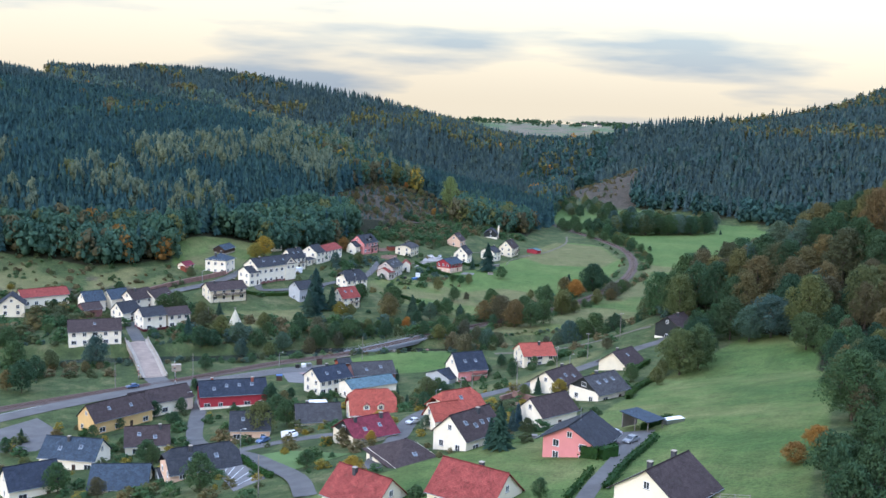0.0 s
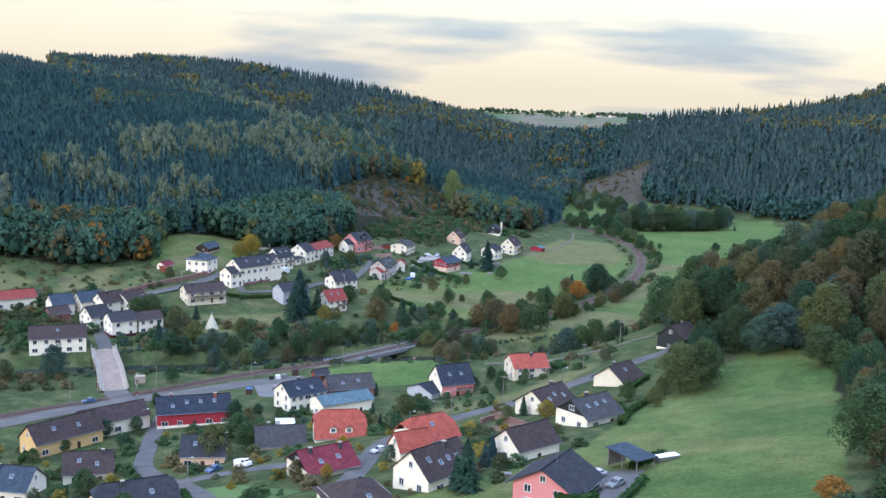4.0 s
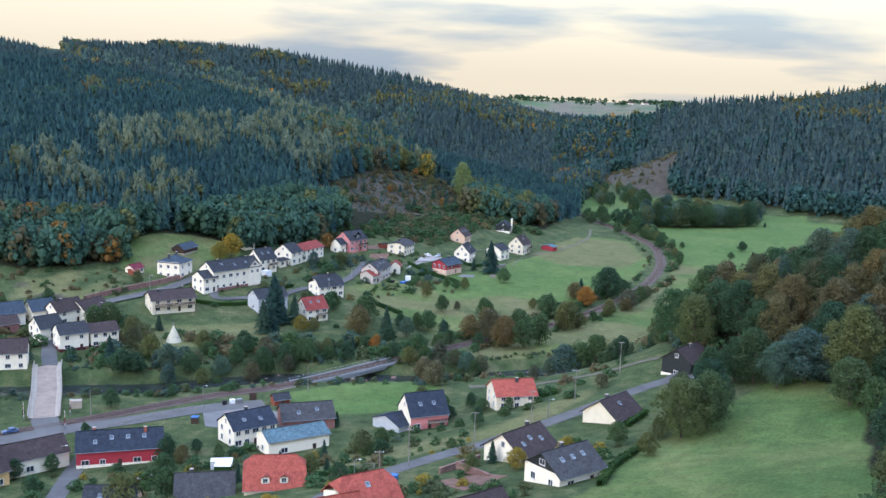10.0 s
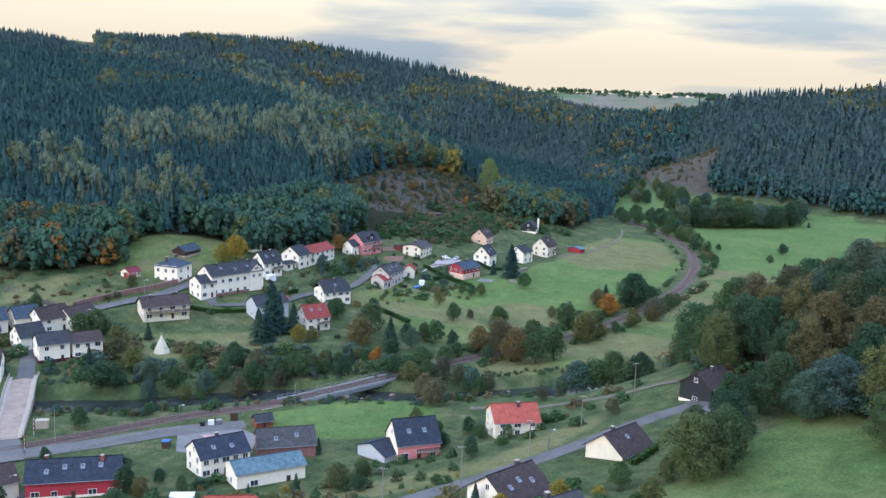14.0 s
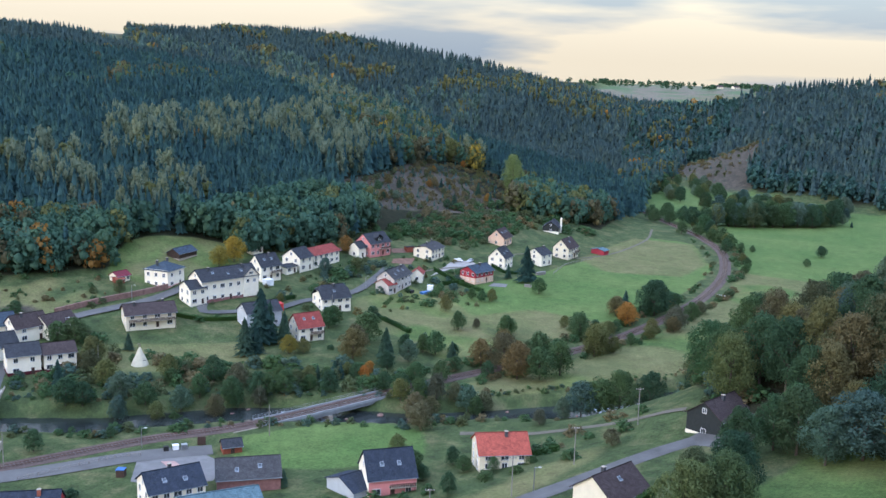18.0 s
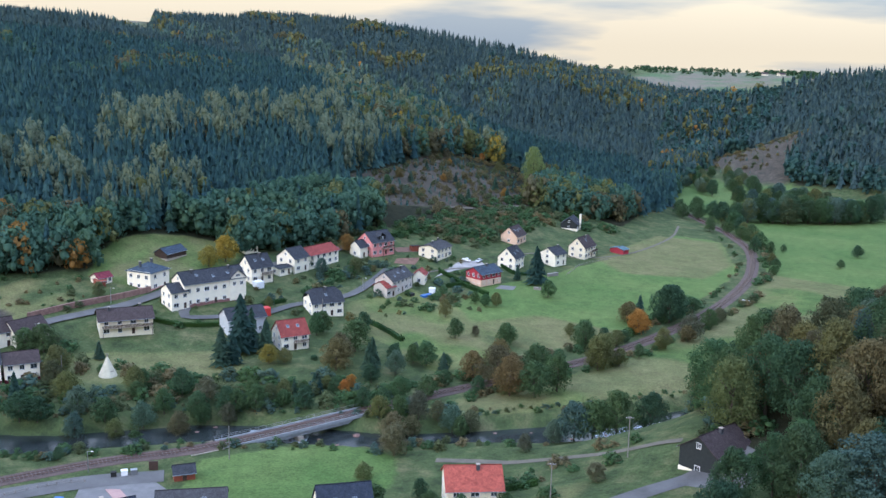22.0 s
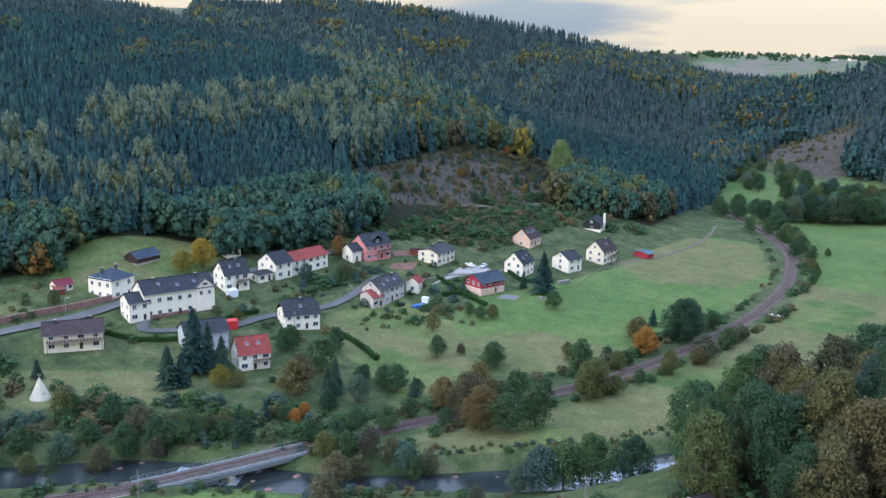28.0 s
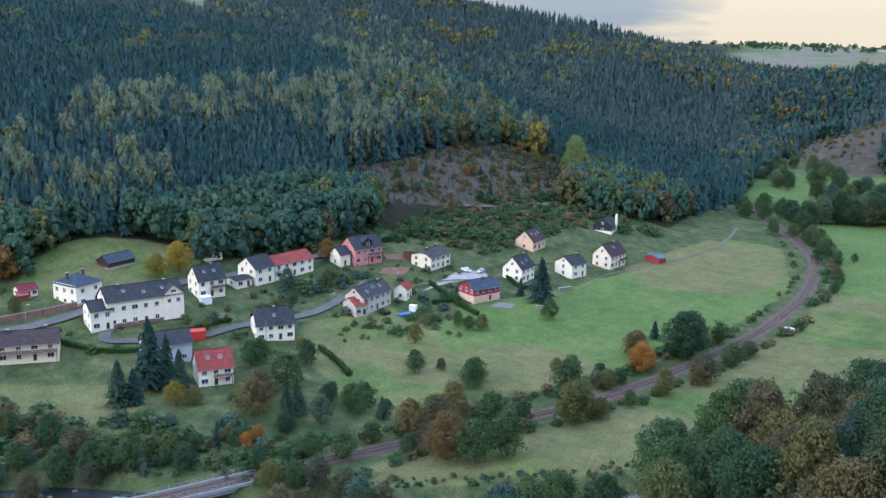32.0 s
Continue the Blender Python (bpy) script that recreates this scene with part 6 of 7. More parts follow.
def plant_trees(kind, *spots):
    for x, y, h in spots:
        one_tree(kind, x, y, h)


# single trees, each with its height
plant_trees("beech", (-267, 332, 12), (-262, 327, 9.5))
plant_trees("willow", (-238, 318, 10), (-233, 313, 9))
plant_trees("gold", (-308.9, 442.3, 13), (-307.7, 431.9, 10.1), (-94.1, 153.8, 6.7), (-108.2, 188.5, 4.2), (-358.8, 313.6, 3.3), (-79.7, 183.5, 4.5), (-227.5, 383.3, 7.7))
plant_trees("fire", (-291.5, 499.9, 9.7), (-193.4, 384.4, 5.4), (-148.8, 499.8, 10.8), (-192, 379.6, 5.3), (-150.8, 503.9, 10))
plant_trees("broad", (-287.6, 341.3, 11.1), (-291.7, 337.6, 9.5), (-236.7, 420.9, 9.4), (-224.9, 429.2, 9.9), (-193.1, 416.6, 8), (-201.4, 417.9, 5.8), (-196.3, 382, 4.3), (-224.2, 277.6, 7.3), (-216.1, 296, 4.2), (-178.1, 250.9, 8), (-184.1, 238.6, 3.8), (-126.2, 273, 4.8), (-162.6, 300.9, 3.6), (-130.7, 316.2, 8.2))
plant_trees("broad", (-213, 256.3, 4.3), (-214.5, 340.9, 9.4), (-208.8, 346.8, 9.4), (-202.9, 352.6, 9.4), (-221.8, 334.9, 8.6), (-192.7, 362.4, 8), (-166.7, 373.6, 7.9), (-179.9, 373.7, 7.3), (-231.2, 321.7, 8.6), (-236.4, 337.1, 5.9), (-239.4, 319, 7.2), (-244.1, 309.2, 8.6), (-248.3, 306.3, 10), (-175.9, 259.8, 4.4))
plant_trees("broad", (-193.1, 264.3, 4.1), (-164.5, 262, 4.1), (-287.3, 470, 6), (-287.4, 457.3, 3.5), (-286.2, 321.2, 7.9), (-297.8, 322.3, 4), (-153.3, 430.6, 12.9), (-151, 441.1, 7.9), (-181.9, 459, 8.5), (-155.4, 468.8, 12.1), (-147.9, 530.4, 16))
plant_trees("broad", (-114.3, 306.3, 6.3), (-67.4, 284.7, 6.9), (-49.2, 298.6, 17.1), (-154.2, 702.4, 5), (-118.5, 713.2, 7.7), (-118.7, 679.2, 5.3), (-164.9, 686.2, 10.4), (-184.8, 723.7, 8.8), (-196.4, 735.1, 8.5), (-206.9, 733, 9.3), (-198.4, 449.7, 8.8), (-135.7, 471.2, 6.1))
plant_trees("broad", (-182.3, 420, 5.7), (-172.4, 404.8, 6.2), (-106.5, 332, 3.6), (-96.7, 334.5, 4.1), (-119.7, 306.2, 3.9), (-111.1, 318.1, 4), (-105.9, 323.7, 3.1), (-258.9, 223.6, 12.9), (-307.8, 264.2, 8.7), (-266.5, 237.5, 9.9), (-283.1, 243.4, 11.8), (-182, 197.2, 3.7))
plant_trees("broad", (-171.3, 182.2, 7.3), (-175.7, 155.1, 9.1), (-130.6, 150.9, 9.9), (-216.9, 177.4, 5.7), (-134.4, 213.4, 2.8), (-203.3, 223.8, 6), (-198.8, 231.5, 5.6), (-156, 226.2, 9.1), (-193.5, 199.2, 3.7), (-75, 143.1, 3.8), (-166.7, 236.7, 8.3), (-211, 254.8, 4.7), (-204.3, 209.2, 4.4), (-183, 285.4, 2))
plant_trees("broad", (-229.8, 264.6, 3.9), (-149.2, 168.4, 2.9), (-321, 341.9, 6.3), (-344, 320.5, 3.6), (-339, 300.7, 5.2), (-337.2, 291.1, 5.2), (-307.1, 284.3, 5.7), (-319.5, 291.7, 5), (-326.6, 307.1, 6.1), (-70.6, 214.3, 5.2), (-49.9, 141.7, 4.8), (-60.5, 218.2, 3.3), (-127.4, 315.6, 4.8))
plant_trees("broad", (-111.9, 323.1, 4.8), (-120.5, 323.5, 4.9), (-126.7, 328.5, 5.7), (-214.9, 412.5, 13.1), (-236.3, 416.8, 9.6), (-170.1, 392.4, 8.3), (-159.6, 404.8, 6.9), (-199.7, 414.2, 6.6), (-194.7, 378.1, 6), (-200.6, 370.9, 5.5), (-219.6, 396.8, 2.8), (-192, 392.5, 7.2), (-212.2, 340.8, 7.9), (-226.8, 346, 10.3))
plant_trees("broad", (-240, 342.4, 7.5), (-210.2, 358.7, 7.1), (-199.3, 360.7, 5.9), (-206.8, 348.7, 7.9), (-221.1, 323.9, 4), (-177.1, 379.9, 5.8), (-176.4, 386.9, 7.9), (-149.5, 379.7, 7.3), (-188.7, 417.9, 9.8), (-145.9, 522.8, 17.9), (-144.5, 545.3, 6.9), (-162.5, 481.5, 8.4), (-159.9, 494, 3.7), (-179.8, 454.4, 9.7))
plant_trees("broad", (-148.4, 486.7, 5.4), (-143.4, 410.7, 13), (-140.3, 419.9, 13.8), (-130.7, 525.5, 9), (-201.3, 524.9, 8.4), (-213.2, 493.6, 6), (-218.3, 493.8, 6.1))
plant_trees("olive", (-249.7, 322.9, 10.4), (-199.1, 379.6, 4.9), (-224.3, 319.9, 7), (-131.8, 272.7, 7.8), (-202.4, 364, 7.4), (-170.9, 369.8, 7.9), (-144.8, 330.4, 5.6), (-272.9, 483.3, 8.1), (-264.9, 421.9, 5.4), (-141, 452.9, 13.6), (-136.7, 457.3, 7.6), (-56.8, 273.5, 6.3), (-54, 292.7, 17.1))
plant_trees("olive", (-133.6, 485.5, 6.3), (-130.8, 541.4, 5), (-166.2, 416.1, 6.3), (-273, 250.8, 8.1), (-156.9, 213.3, 11.4), (-206.1, 219.3, 3.7), (-238, 207.9, 3.2), (-341.9, 309.8, 5.3), (-70.2, 193.6, 4.8), (-59.2, 291, 6.3), (-67.8, 186.8, 3.4), (-224, 387, 6.1), (-239.8, 339.3, 9.5), (-205, 360.5, 6.5))
plant_trees("olive", (-216.5, 469.6, 8.3), (-310, 380.2, 6.6), (-167.9, 481.2, 6.1), (-140.7, 448.9, 13.7), (-148.4, 480, 7.1), (-134, 488.2, 8.8), (-209.9, 496.8, 6.7))
plant_trees("fir", (-271.2, 350.4, 6.5), (-258.7, 312, 9.9), (-243.6, 391.7, 14.5), (-236, 390.8, 12.3), (-249, 390.8, 9.2), (-199.8, 403.1, 11.1), (-205.2, 380.6, 3.4), (-154.1, 295.5, 5.1), (-163.2, 533.8, 7), (-215.8, 540.2, 17.8), (-126.6, 843.1, 4.5), (-71.5, 179.3, 10.9), (-74.1, 180.4, 7.6), (-241.7, 384.9, 21))
plant_trees("fir", (-237.5, 372, 13.9), (-235.7, 375.6, 10.6), (-195.7, 395.9, 11.9), (-181.6, 417.8, 6.7), (-198.1, 374.9, 5.6), (-203.6, 369.7, 5.1), (-225.5, 540.2, 7.5))
plant_trees("rust", (-210.5, 399.6, 12.1), (-212.9, 332.6, 8.4), (-169.7, 433.9, 10.4), (-160.9, 426.7, 9.4), (-160, 517, 8.9), (-194.9, 457.8, 4.5), (-129.9, 501.7, 7.4), (-264.6, 222.8, 8.3), (-259.1, 253.4, 5), (-207.3, 393.6, 12.6), (-167.7, 414.3, 11.8), (-159, 512.6, 9.7), (-150.4, 408.3, 14.7), (-159.6, 415.2, 15.2))
plant_trees("willow", (-223.1, 328.3, 9.1), (-278.9, 468.2, 8.5), (-262.3, 262.4, 13.2), (-194.7, 419.7, 7.2), (-190.9, 403.9, 9.5), (-152.8, 380.7, 9.2))
plant_trees("scrub", (-149.8, 349.2, 9.3), (-162.5, 365.1, 9.9), (-121.9, 367.9, 5.4), (-91, 345.4, 5.3), (-162, 376.6, 10.1), (-157.5, 380.1, 7.2), (-206.4, 345.2, 7.8), (-218.4, 348.1, 9.1), (-148.9, 384.2, 7.3), (-160.4, 371.2, 7.3), (-165.3, 367.5, 5.5), (-131.1, 537.9, 6.7), (-130.3, 505.7, 11.1))
plant_trees("maroon", (-144.9, 186.3, 5.7))
plant_trees("bluespruce", (-75.3, 201.9, 6.4), (-75.5, 198.5, 5.4))
# the clump of alders and willows on the near river bank
plant_trees("willow", (-119, 390, 13), (-123, 386, 8))
plant_trees("broad", (-110, 398, 16), (-103, 405, 15), (-115, 393.5, 13))
# the row that crosses the far meadow, and the trees beside the far track
for i in range(58):
    u, v = i / 57, tree_rng.uniform(-12, 28)
    one_tree(("broad", "deepgreen", "olive", "willow", "birch", "broad", "deepgreen")[i % 7], -214 + 73 * u + v * 0.5, 768 + 64 * u + v * 0.9, tree_rng.choice((9, 13, 16, 18, 20)) * tree_rng.uniform(0.85, 1.15))
for i in range(34):
    one_tree(("deepgreen", "broad", "olive", "willow", "deepgreen")[i % 5], tree_rng.uniform(-235, -128), tree_rng.uniform(842, 905), tree_rng.uniform(9, 17))
for i in range(9):
    one_tree(("scrub", "olive", "rust")[i % 3], -285 + tree_rng.uniform(-30, 36), 985 + 15 * i, tree_rng.uniform(2.5, 5))
plant_trees("broad", (-157.5, 690, 8), (-168, 705, 10), (-178, 721, 11), (-190, 738, 12), (-199, 752, 13), (-140, 640, 6), (-143, 652, 7))
plant_trees("olive", (-172, 712, 9), (-186, 731, 10), (-150, 668, 6))
plant_trees("broad", (-228, 770, 12), (-236, 764, 11), (-222, 779, 13), (-243, 776, 12), (-236, 788, 14))
# trees along the brook where the valley narrows
for i in range(22):
    one_tree(("broad", "olive", "birch", "broad")[i % 4], -292 + 52 * tree_rng.random() - 0.25 * i, 872 + 5 * i, tree_rng.uniform(9, 15))

# the wood on the near slope: single trees, largest at the meadow's edge
EDGE_Y, EDGE_X = [60, 140, 200, 260, 300, 325, 345, 352], [-4, -4, -3, -12, -15, -22, -38, -84]
x, y = scatter((-110, 118, 80, 600), 8.8, lambda x, y: ((y < 350) & (x > np.interp(y, EDGE_Y, EDGE_X) + 3) & (x < 26) & (y > 118)) | ((y >= 346) & (-side(FOOT_SE, x, y) > 3) & (x > np.interp(y, [346, 360, 390, 420, 450, 500], [-54, -67, -82, -96, -105, -86])) & (-side(FOOT_SE, x, y) < 215) & (x < 75) & (np.hypot(x + 62, y - 352) > 15)))
for px_, py_ in zip(x, y):
    q = tree_rng.random()
    n1 = float(wavy(px_, py_, 26, 3.0))
    deep = float(np.interp(py_, EDGE_Y, EDGE_X)) if py_ < 350 else float(np.interp(py_, [346, 360, 390, 420, 450, 500], [-54, -67, -82, -96, -105, -86]))
    inner = px_ - deep
    if inner < 16:
        k = "deepgreen" if q < 0.5 else "rust" if q < 0.66 else "olive" if q < 0.8 else "broad"
    else:
        k = "rust" if q < 0.3 + 0.2 * n1 else "beech" if q < 0.6 else "olive" if q < 0.72 else "deepgreen" if q < 0.92 else "willow"
    h = tree_rng.uniform(9, 13) if py_ < 330 else tree_rng.uniform(15, 24)
    one_tree(k, float(px_), float(py_), h, h * tree_rng.uniform(0.62, 0.82))


# belts of bushes and small trees: along the railway, the river and between the gardens
belt = {}


def clear_of(x, y):
    """True where no road, house or tepee stands."""
    ok = np.ones(x.shape, bool)
    for line, w in ROADS:
        ok &= np.abs(side(line, x, y)) > w + 1.2
    for hx, hy, rad in HOUSE_SPOTS:
        ok &= np.hypot(x - hx, y - hy) > rad
    return ok & (np.hypot(x + 253, y - 338) > 9)


def hedge_in(kind, x, y, h):
    ok = clear_of(x, y)
    x, y, h = x[ok], y[ok], h[ok]
    if len(x):
        belt.setdefault(kind, []).append(np.stack([x, y, height(x, y) - 0.25 * h, h * 1.25, h * rng.uniform(1.2, 2.3, len(x))], 1))


def strip_belt(line, lo, hi, y0, y1, gap, hmin, hmax, kinds, thin=1.0):
    x, y = scatter((-330, y0, -40, y1), gap, lambda x, y: (side(line, x, y) > lo) & (side(line, x, y) < hi))
    ok = rng.uniform(0, 1, len(x)) < thin
    x, y = x[ok], y[ok]
    pick = rng.integers(0, len(kinds), len(x))
    h = rng.uniform(hmin, hmax, len(x))
    for i, k in enumerate(kinds):
        hedge_in(k, x[pick == i], y[pick == i], h[pick == i])


strip_belt(RAIL, 5.5, 13, 385, 560, 3.4, 1.5, 4.2, ["broad", "olive", "scrub", "broad"], 0.75)
strip_belt(RAIL, -11, -5.5, 400, 760, 3.6, 1.2, 3.8, ["broad", "olive", "scrub"], 0.7)
strip_belt(RAIL, 5.0, 9, 560, 720, 4.0, 1.0, 2.4, ["scrub", "olive", "broad"], 0.55)
strip_belt(RIVER, 11.5, 16, 296, 520, 2.4, 0.4, 1.7, ["scrub", "olive", "broad", "willow"], 0.85)
strip_belt(RIVER, -17, -11.5, 200, 372, 2.8, 0.8, 2.8, ["scrub", "olive", "broad", "willow"], 0.7)
strip_belt(RIVER, 12, 34, 250, 330, 3.6, 0.7, 2.2, ["broad", "broad", "olive", "willow"], 0.75)
strip_belt(RIVER, -20, -14, 372, 450, 4.0, 0.6, 1.4, ["scrub", "olive"], 0.3)
strip_belt(RIVER, 14, 52, 296, 356, 4.2, 1.6, 5.0, ["broad", "willow", "broad", "scrub", "olive"], 0.62)
strip_belt(RIVER, 14, 40, 356, 392, 4.0, 1.6, 5.5, ["broad", "willow", "broad", "olive"], 0.6)
strip_belt(RIVER, -34, -14, 180, 262, 4.2, 1.5, 4.0, ["broad", "scrub", "olive"], 0.5)
strip_belt(RIVER, 12, 60, 190, 285, 4.6, 2.0, 6.0, ["broad", "broad", "olive", "scrub"], 0.6)


def patch_belt(poly, gap, hmin, hmax, kinds, thin=0.7):
    xs, ys = [p[0] for p in poly], [p[1] for p in poly]
    x, y = scatter((min(xs), min(ys), max(xs), max(ys)), gap, lambda x, y: inside(poly, x, y))
    ok = rng.uniform(0, 1, len(x)) < thin
    x, y = x[ok], y[ok]
    pick = rng.integers(0, len(kinds), len(x))
    h = rng.uniform(hmin, hmax, len(x))
    for i, k in enumerate(kinds):
        hedge_in(k, x[pick == i], y[pick == i], h[pick == i])


# scrub on the clearing, on the dry slope, under the wood edge and behind the houses
patch_belt(CUT_SLOPE, 3.3, 0.7, 3.4, ["spruce", "scrub", "spruce", "rust", "olive", "scrub"], 0.72)
patch_belt([(-298, 560), (-272, 600), (-285, 640), (-300, 625), (-312, 585)], 4.2, 1.6, 4.6, ["broad", "olive", "scrub", "broad"], 0.6)
patch_belt(LEFT_SLOPE, 4.6, 0.5, 2.6, ["scrub", "olive", "broad", "scrub"], 0.5)
patch_belt([(-300, 545), (-262, 560), (-262, 640), (-240, 668), (-262, 700), (-300, 690), (-305, 620)], 4.6, 2.0, 5.5, ["broad", "olive", "scrub", "broad"], 0.62)
patch_belt([(-302, 498), (-290, 540), (-268, 560), (-300, 570), (-312, 520)], 4.5, 1.6, 4.5, ["broad", "olive"], 0.55)
patch_belt([(-270, 452), (-262, 505), (-280, 498), (-276, 455)], 4.4, 1.5, 4.5, ["broad", "olive", "willow"], 0.6)
patch_belt([(-232, 500), (-205, 492), (-208, 480), (-240, 488)], 4.2, 1.2, 3.2, ["scrub", "broad", "olive"], 0.5)
patch_belt([(-115, 330), (-92, 352), (-84, 372), (-100, 372), (-118, 350)], 4.2, 1.2, 3.6, ["broad", "scrub", "broad"], 0.55)
patch_belt([(-140, 290), (-118, 315), (-112, 310), (-132, 282)], 4.0, 1.0, 2.8, ["broad", "olive"], 0.5)
patch_belt([(-350, 250), (-300, 300), (-330, 330), (-380, 290)], 5.5, 2.0, 6.0, ["broad", "olive", "rust"], 0.55)
patch_belt([(-290, 325), (-262, 345), (-285, 352), (-298, 345)], 4.4, 2.0, 5.0, ["broad", "broad", "olive"], 0.5)
patch_belt([(-205, 225), (-165, 262), (-150, 232), (-190, 200)], 5.2, 1.2, 3.6, ["broad", "olive", "broad"], 0.4)
patch_belt([(-160, 255), (-128, 285), (-112, 240), (-140, 215)], 5.6, 1.0, 3.0, ["broad", "olive"], 0.34)
patch_belt([(-130, 200), (-84, 250), (-60, 200), (-110, 160)], 6.0, 1.0, 3.0, ["broad", "olive", "broad"], 0.34)
patch_belt([(-215, 190), (-160, 215), (-120, 150), (-180, 130)], 6.0, 1.0, 3.2, ["broad", "olive"], 0.3)
patch_belt([(-236, 168), (-205, 235), (-160, 280), (-115, 300), (-66, 290), (-62, 200), (-110, 140), (-200, 140)], 6.0, 0.8, 3.4, ["broad", "olive", "broad", "gold", "rust", "scrub", "broad"], 0.5)
patch_belt([(-300, 400), (-285, 500), (-262, 540), (-228, 540), (-222, 470), (-250, 400), (-280, 370)], 4.8, 0.8, 3.6, ["broad", "olive", "broad", "rust", "willow"], 0.4)
patch_belt([(-330, 985), (-250, 985), (-245, 1130), (-335, 1130)], 6.0, 0.8, 3.4, ["scrub", "olive", "spruce", "scrub", "rust"], 0.5)
patch_belt([(-70, 352), (-84, 392), (-100, 430), (-108, 452), (-94, 452), (-84, 420), (-68, 385), (-55, 352)], 3.6, 1.5, 5.0, ["broad", "olive", "willow", "broad", "scrub"], 0.7)
for i in range(46):
    px_, py_ = tree_rng.uniform(-362, -298), tree_rng.uniform(556, 726)
    if inside(CUT_SLOPE, np.array([px_]), np.array([py_]))[0]:
        one_tree(tree_rng.choice(("fir", "fir", "olive", "birch", "rust", "fire", "fir", "broad")), px_, py_, tree_rng.uniform(3.5, 9))
# garden trees between the near houses
gx_, gy_ = scatter((-236, 140, -60, 300), 11.0, lambda x, y: inside([(-236, 168), (-205, 235), (-160, 280), (-115, 300), (-70, 285), (-66, 200), (-110, 145), (-200, 140)], x, y) & clear_of(x, y))
for px_, py_ in zip(gx_, gy_):
    if tree_rng.random() < 0.55:
        one_tree(tree_rng.choice(("broad", "olive", "fir", "broad", "olive", "gold", "rust", "birch")), float(px_), float(py_), tree_rng.uniform(2.2, 6.5))
for k, rows in belt.items():
    grow("shrubs", k, BROAD_NEAR if k != "spruce" else SPRUCE_NEAR, np.concatenate(rows), {"broad": "green bushes and young trees along banks and gardens", "olive": "yellowing bushes along the railway and gardens", "scrub": "bare brown scrub along the river banks", "willow": "grey-green willow bushes by the water", "rust": "rusty brown bushes on the slopes", "gold": "golden yellow garden bushes", "spruce": "young spruces on the felled slope"}[k], "shrubs")

# ---- the near wood's edge trees ----
for k, x, y, h, w in (("deepgreen", -56, 331, 15, 12), ("deepgreen", -51, 340, 15, 11), ("willow", -38, 331, 15, 13), ("broad", -48, 347, 16, 11), ("olive", -57.5, 305, 15, 11), ("deepgreen", -51.5, 311, 17, 13), ("deepgreen", -45.5, 337, 18, 14), ("willow", -31.5, 334, 17, 21), ("broad", -18.5, 313, 14, 15), ("broad", -6, 289, 13, 14), ("broad", -1, 193, 17, 17), ("broad", 2, 214, 17, 14), ("fire", -9, 160, 4.5, 6), ("fire", -6, 172, 4.5, 7), ("broad", -2, 150, 9, 12), ("olive", -3, 240, 9, 10), ("rust", 2, 262, 9, 9)):
    one_tree(k, x, y, h, w)
for k, x, y, h, w in (("poplar", -317, 713, 30, 17), ("birch", -372, 470, 20, 9), ("birch", -352, 452, 19, 11)):
    one_tree(k, x, y, h, w)


# ---- vehicles ----
def car_body(L, W, H, van=False):
    """A rounded body: lower hull and cabin from side profiles."""
    bm = bmesh.new()
    if van:
        prof = [(-0.5, 0.16), (-0.5, 0.55), (-0.44, 0.62), (-0.33, 0.95), (-0.27, 1.0), (0.47, 1.0), (0.5, 0.9), (0.5, 0.16)]
    else:
        prof = [(-0.5, 0.18), (-0.5, 0.42), (-0.46, 0.52), (-0.22, 0.60), (-0.08, 0.95), (0.02, 1.0), (0.26, 0.97), (0.40, 0.66), (0.49, 0.58), (0.5, 0.2)]
    rows = []
    for s in (-1, -0.86, 0.86, 1):
        k = 1.0 if abs(s) < 0.9 else 0.93
        rows.append([bm.verts.new((x * L * (k if abs(s) > 0.9 else 1), s * W / 2 * (1.0 if z < 0.62 else 0.86), 0.08 + (z * k + (1 - k) * 0.3) * H)) for x, z in prof])
    n = len(prof)
    for a, b in zip(rows, rows[1:]):
        for i in range(n):
            j = (i + 1) % n
            bm.faces.new((a[i], a[j], b[j], b[i]))
    bm.faces.new(rows[0][::-1])
    bm.faces.new(rows[-1])
    bmesh.ops.recalc_face_normals(bm, faces=bm.faces[:])
    return bm


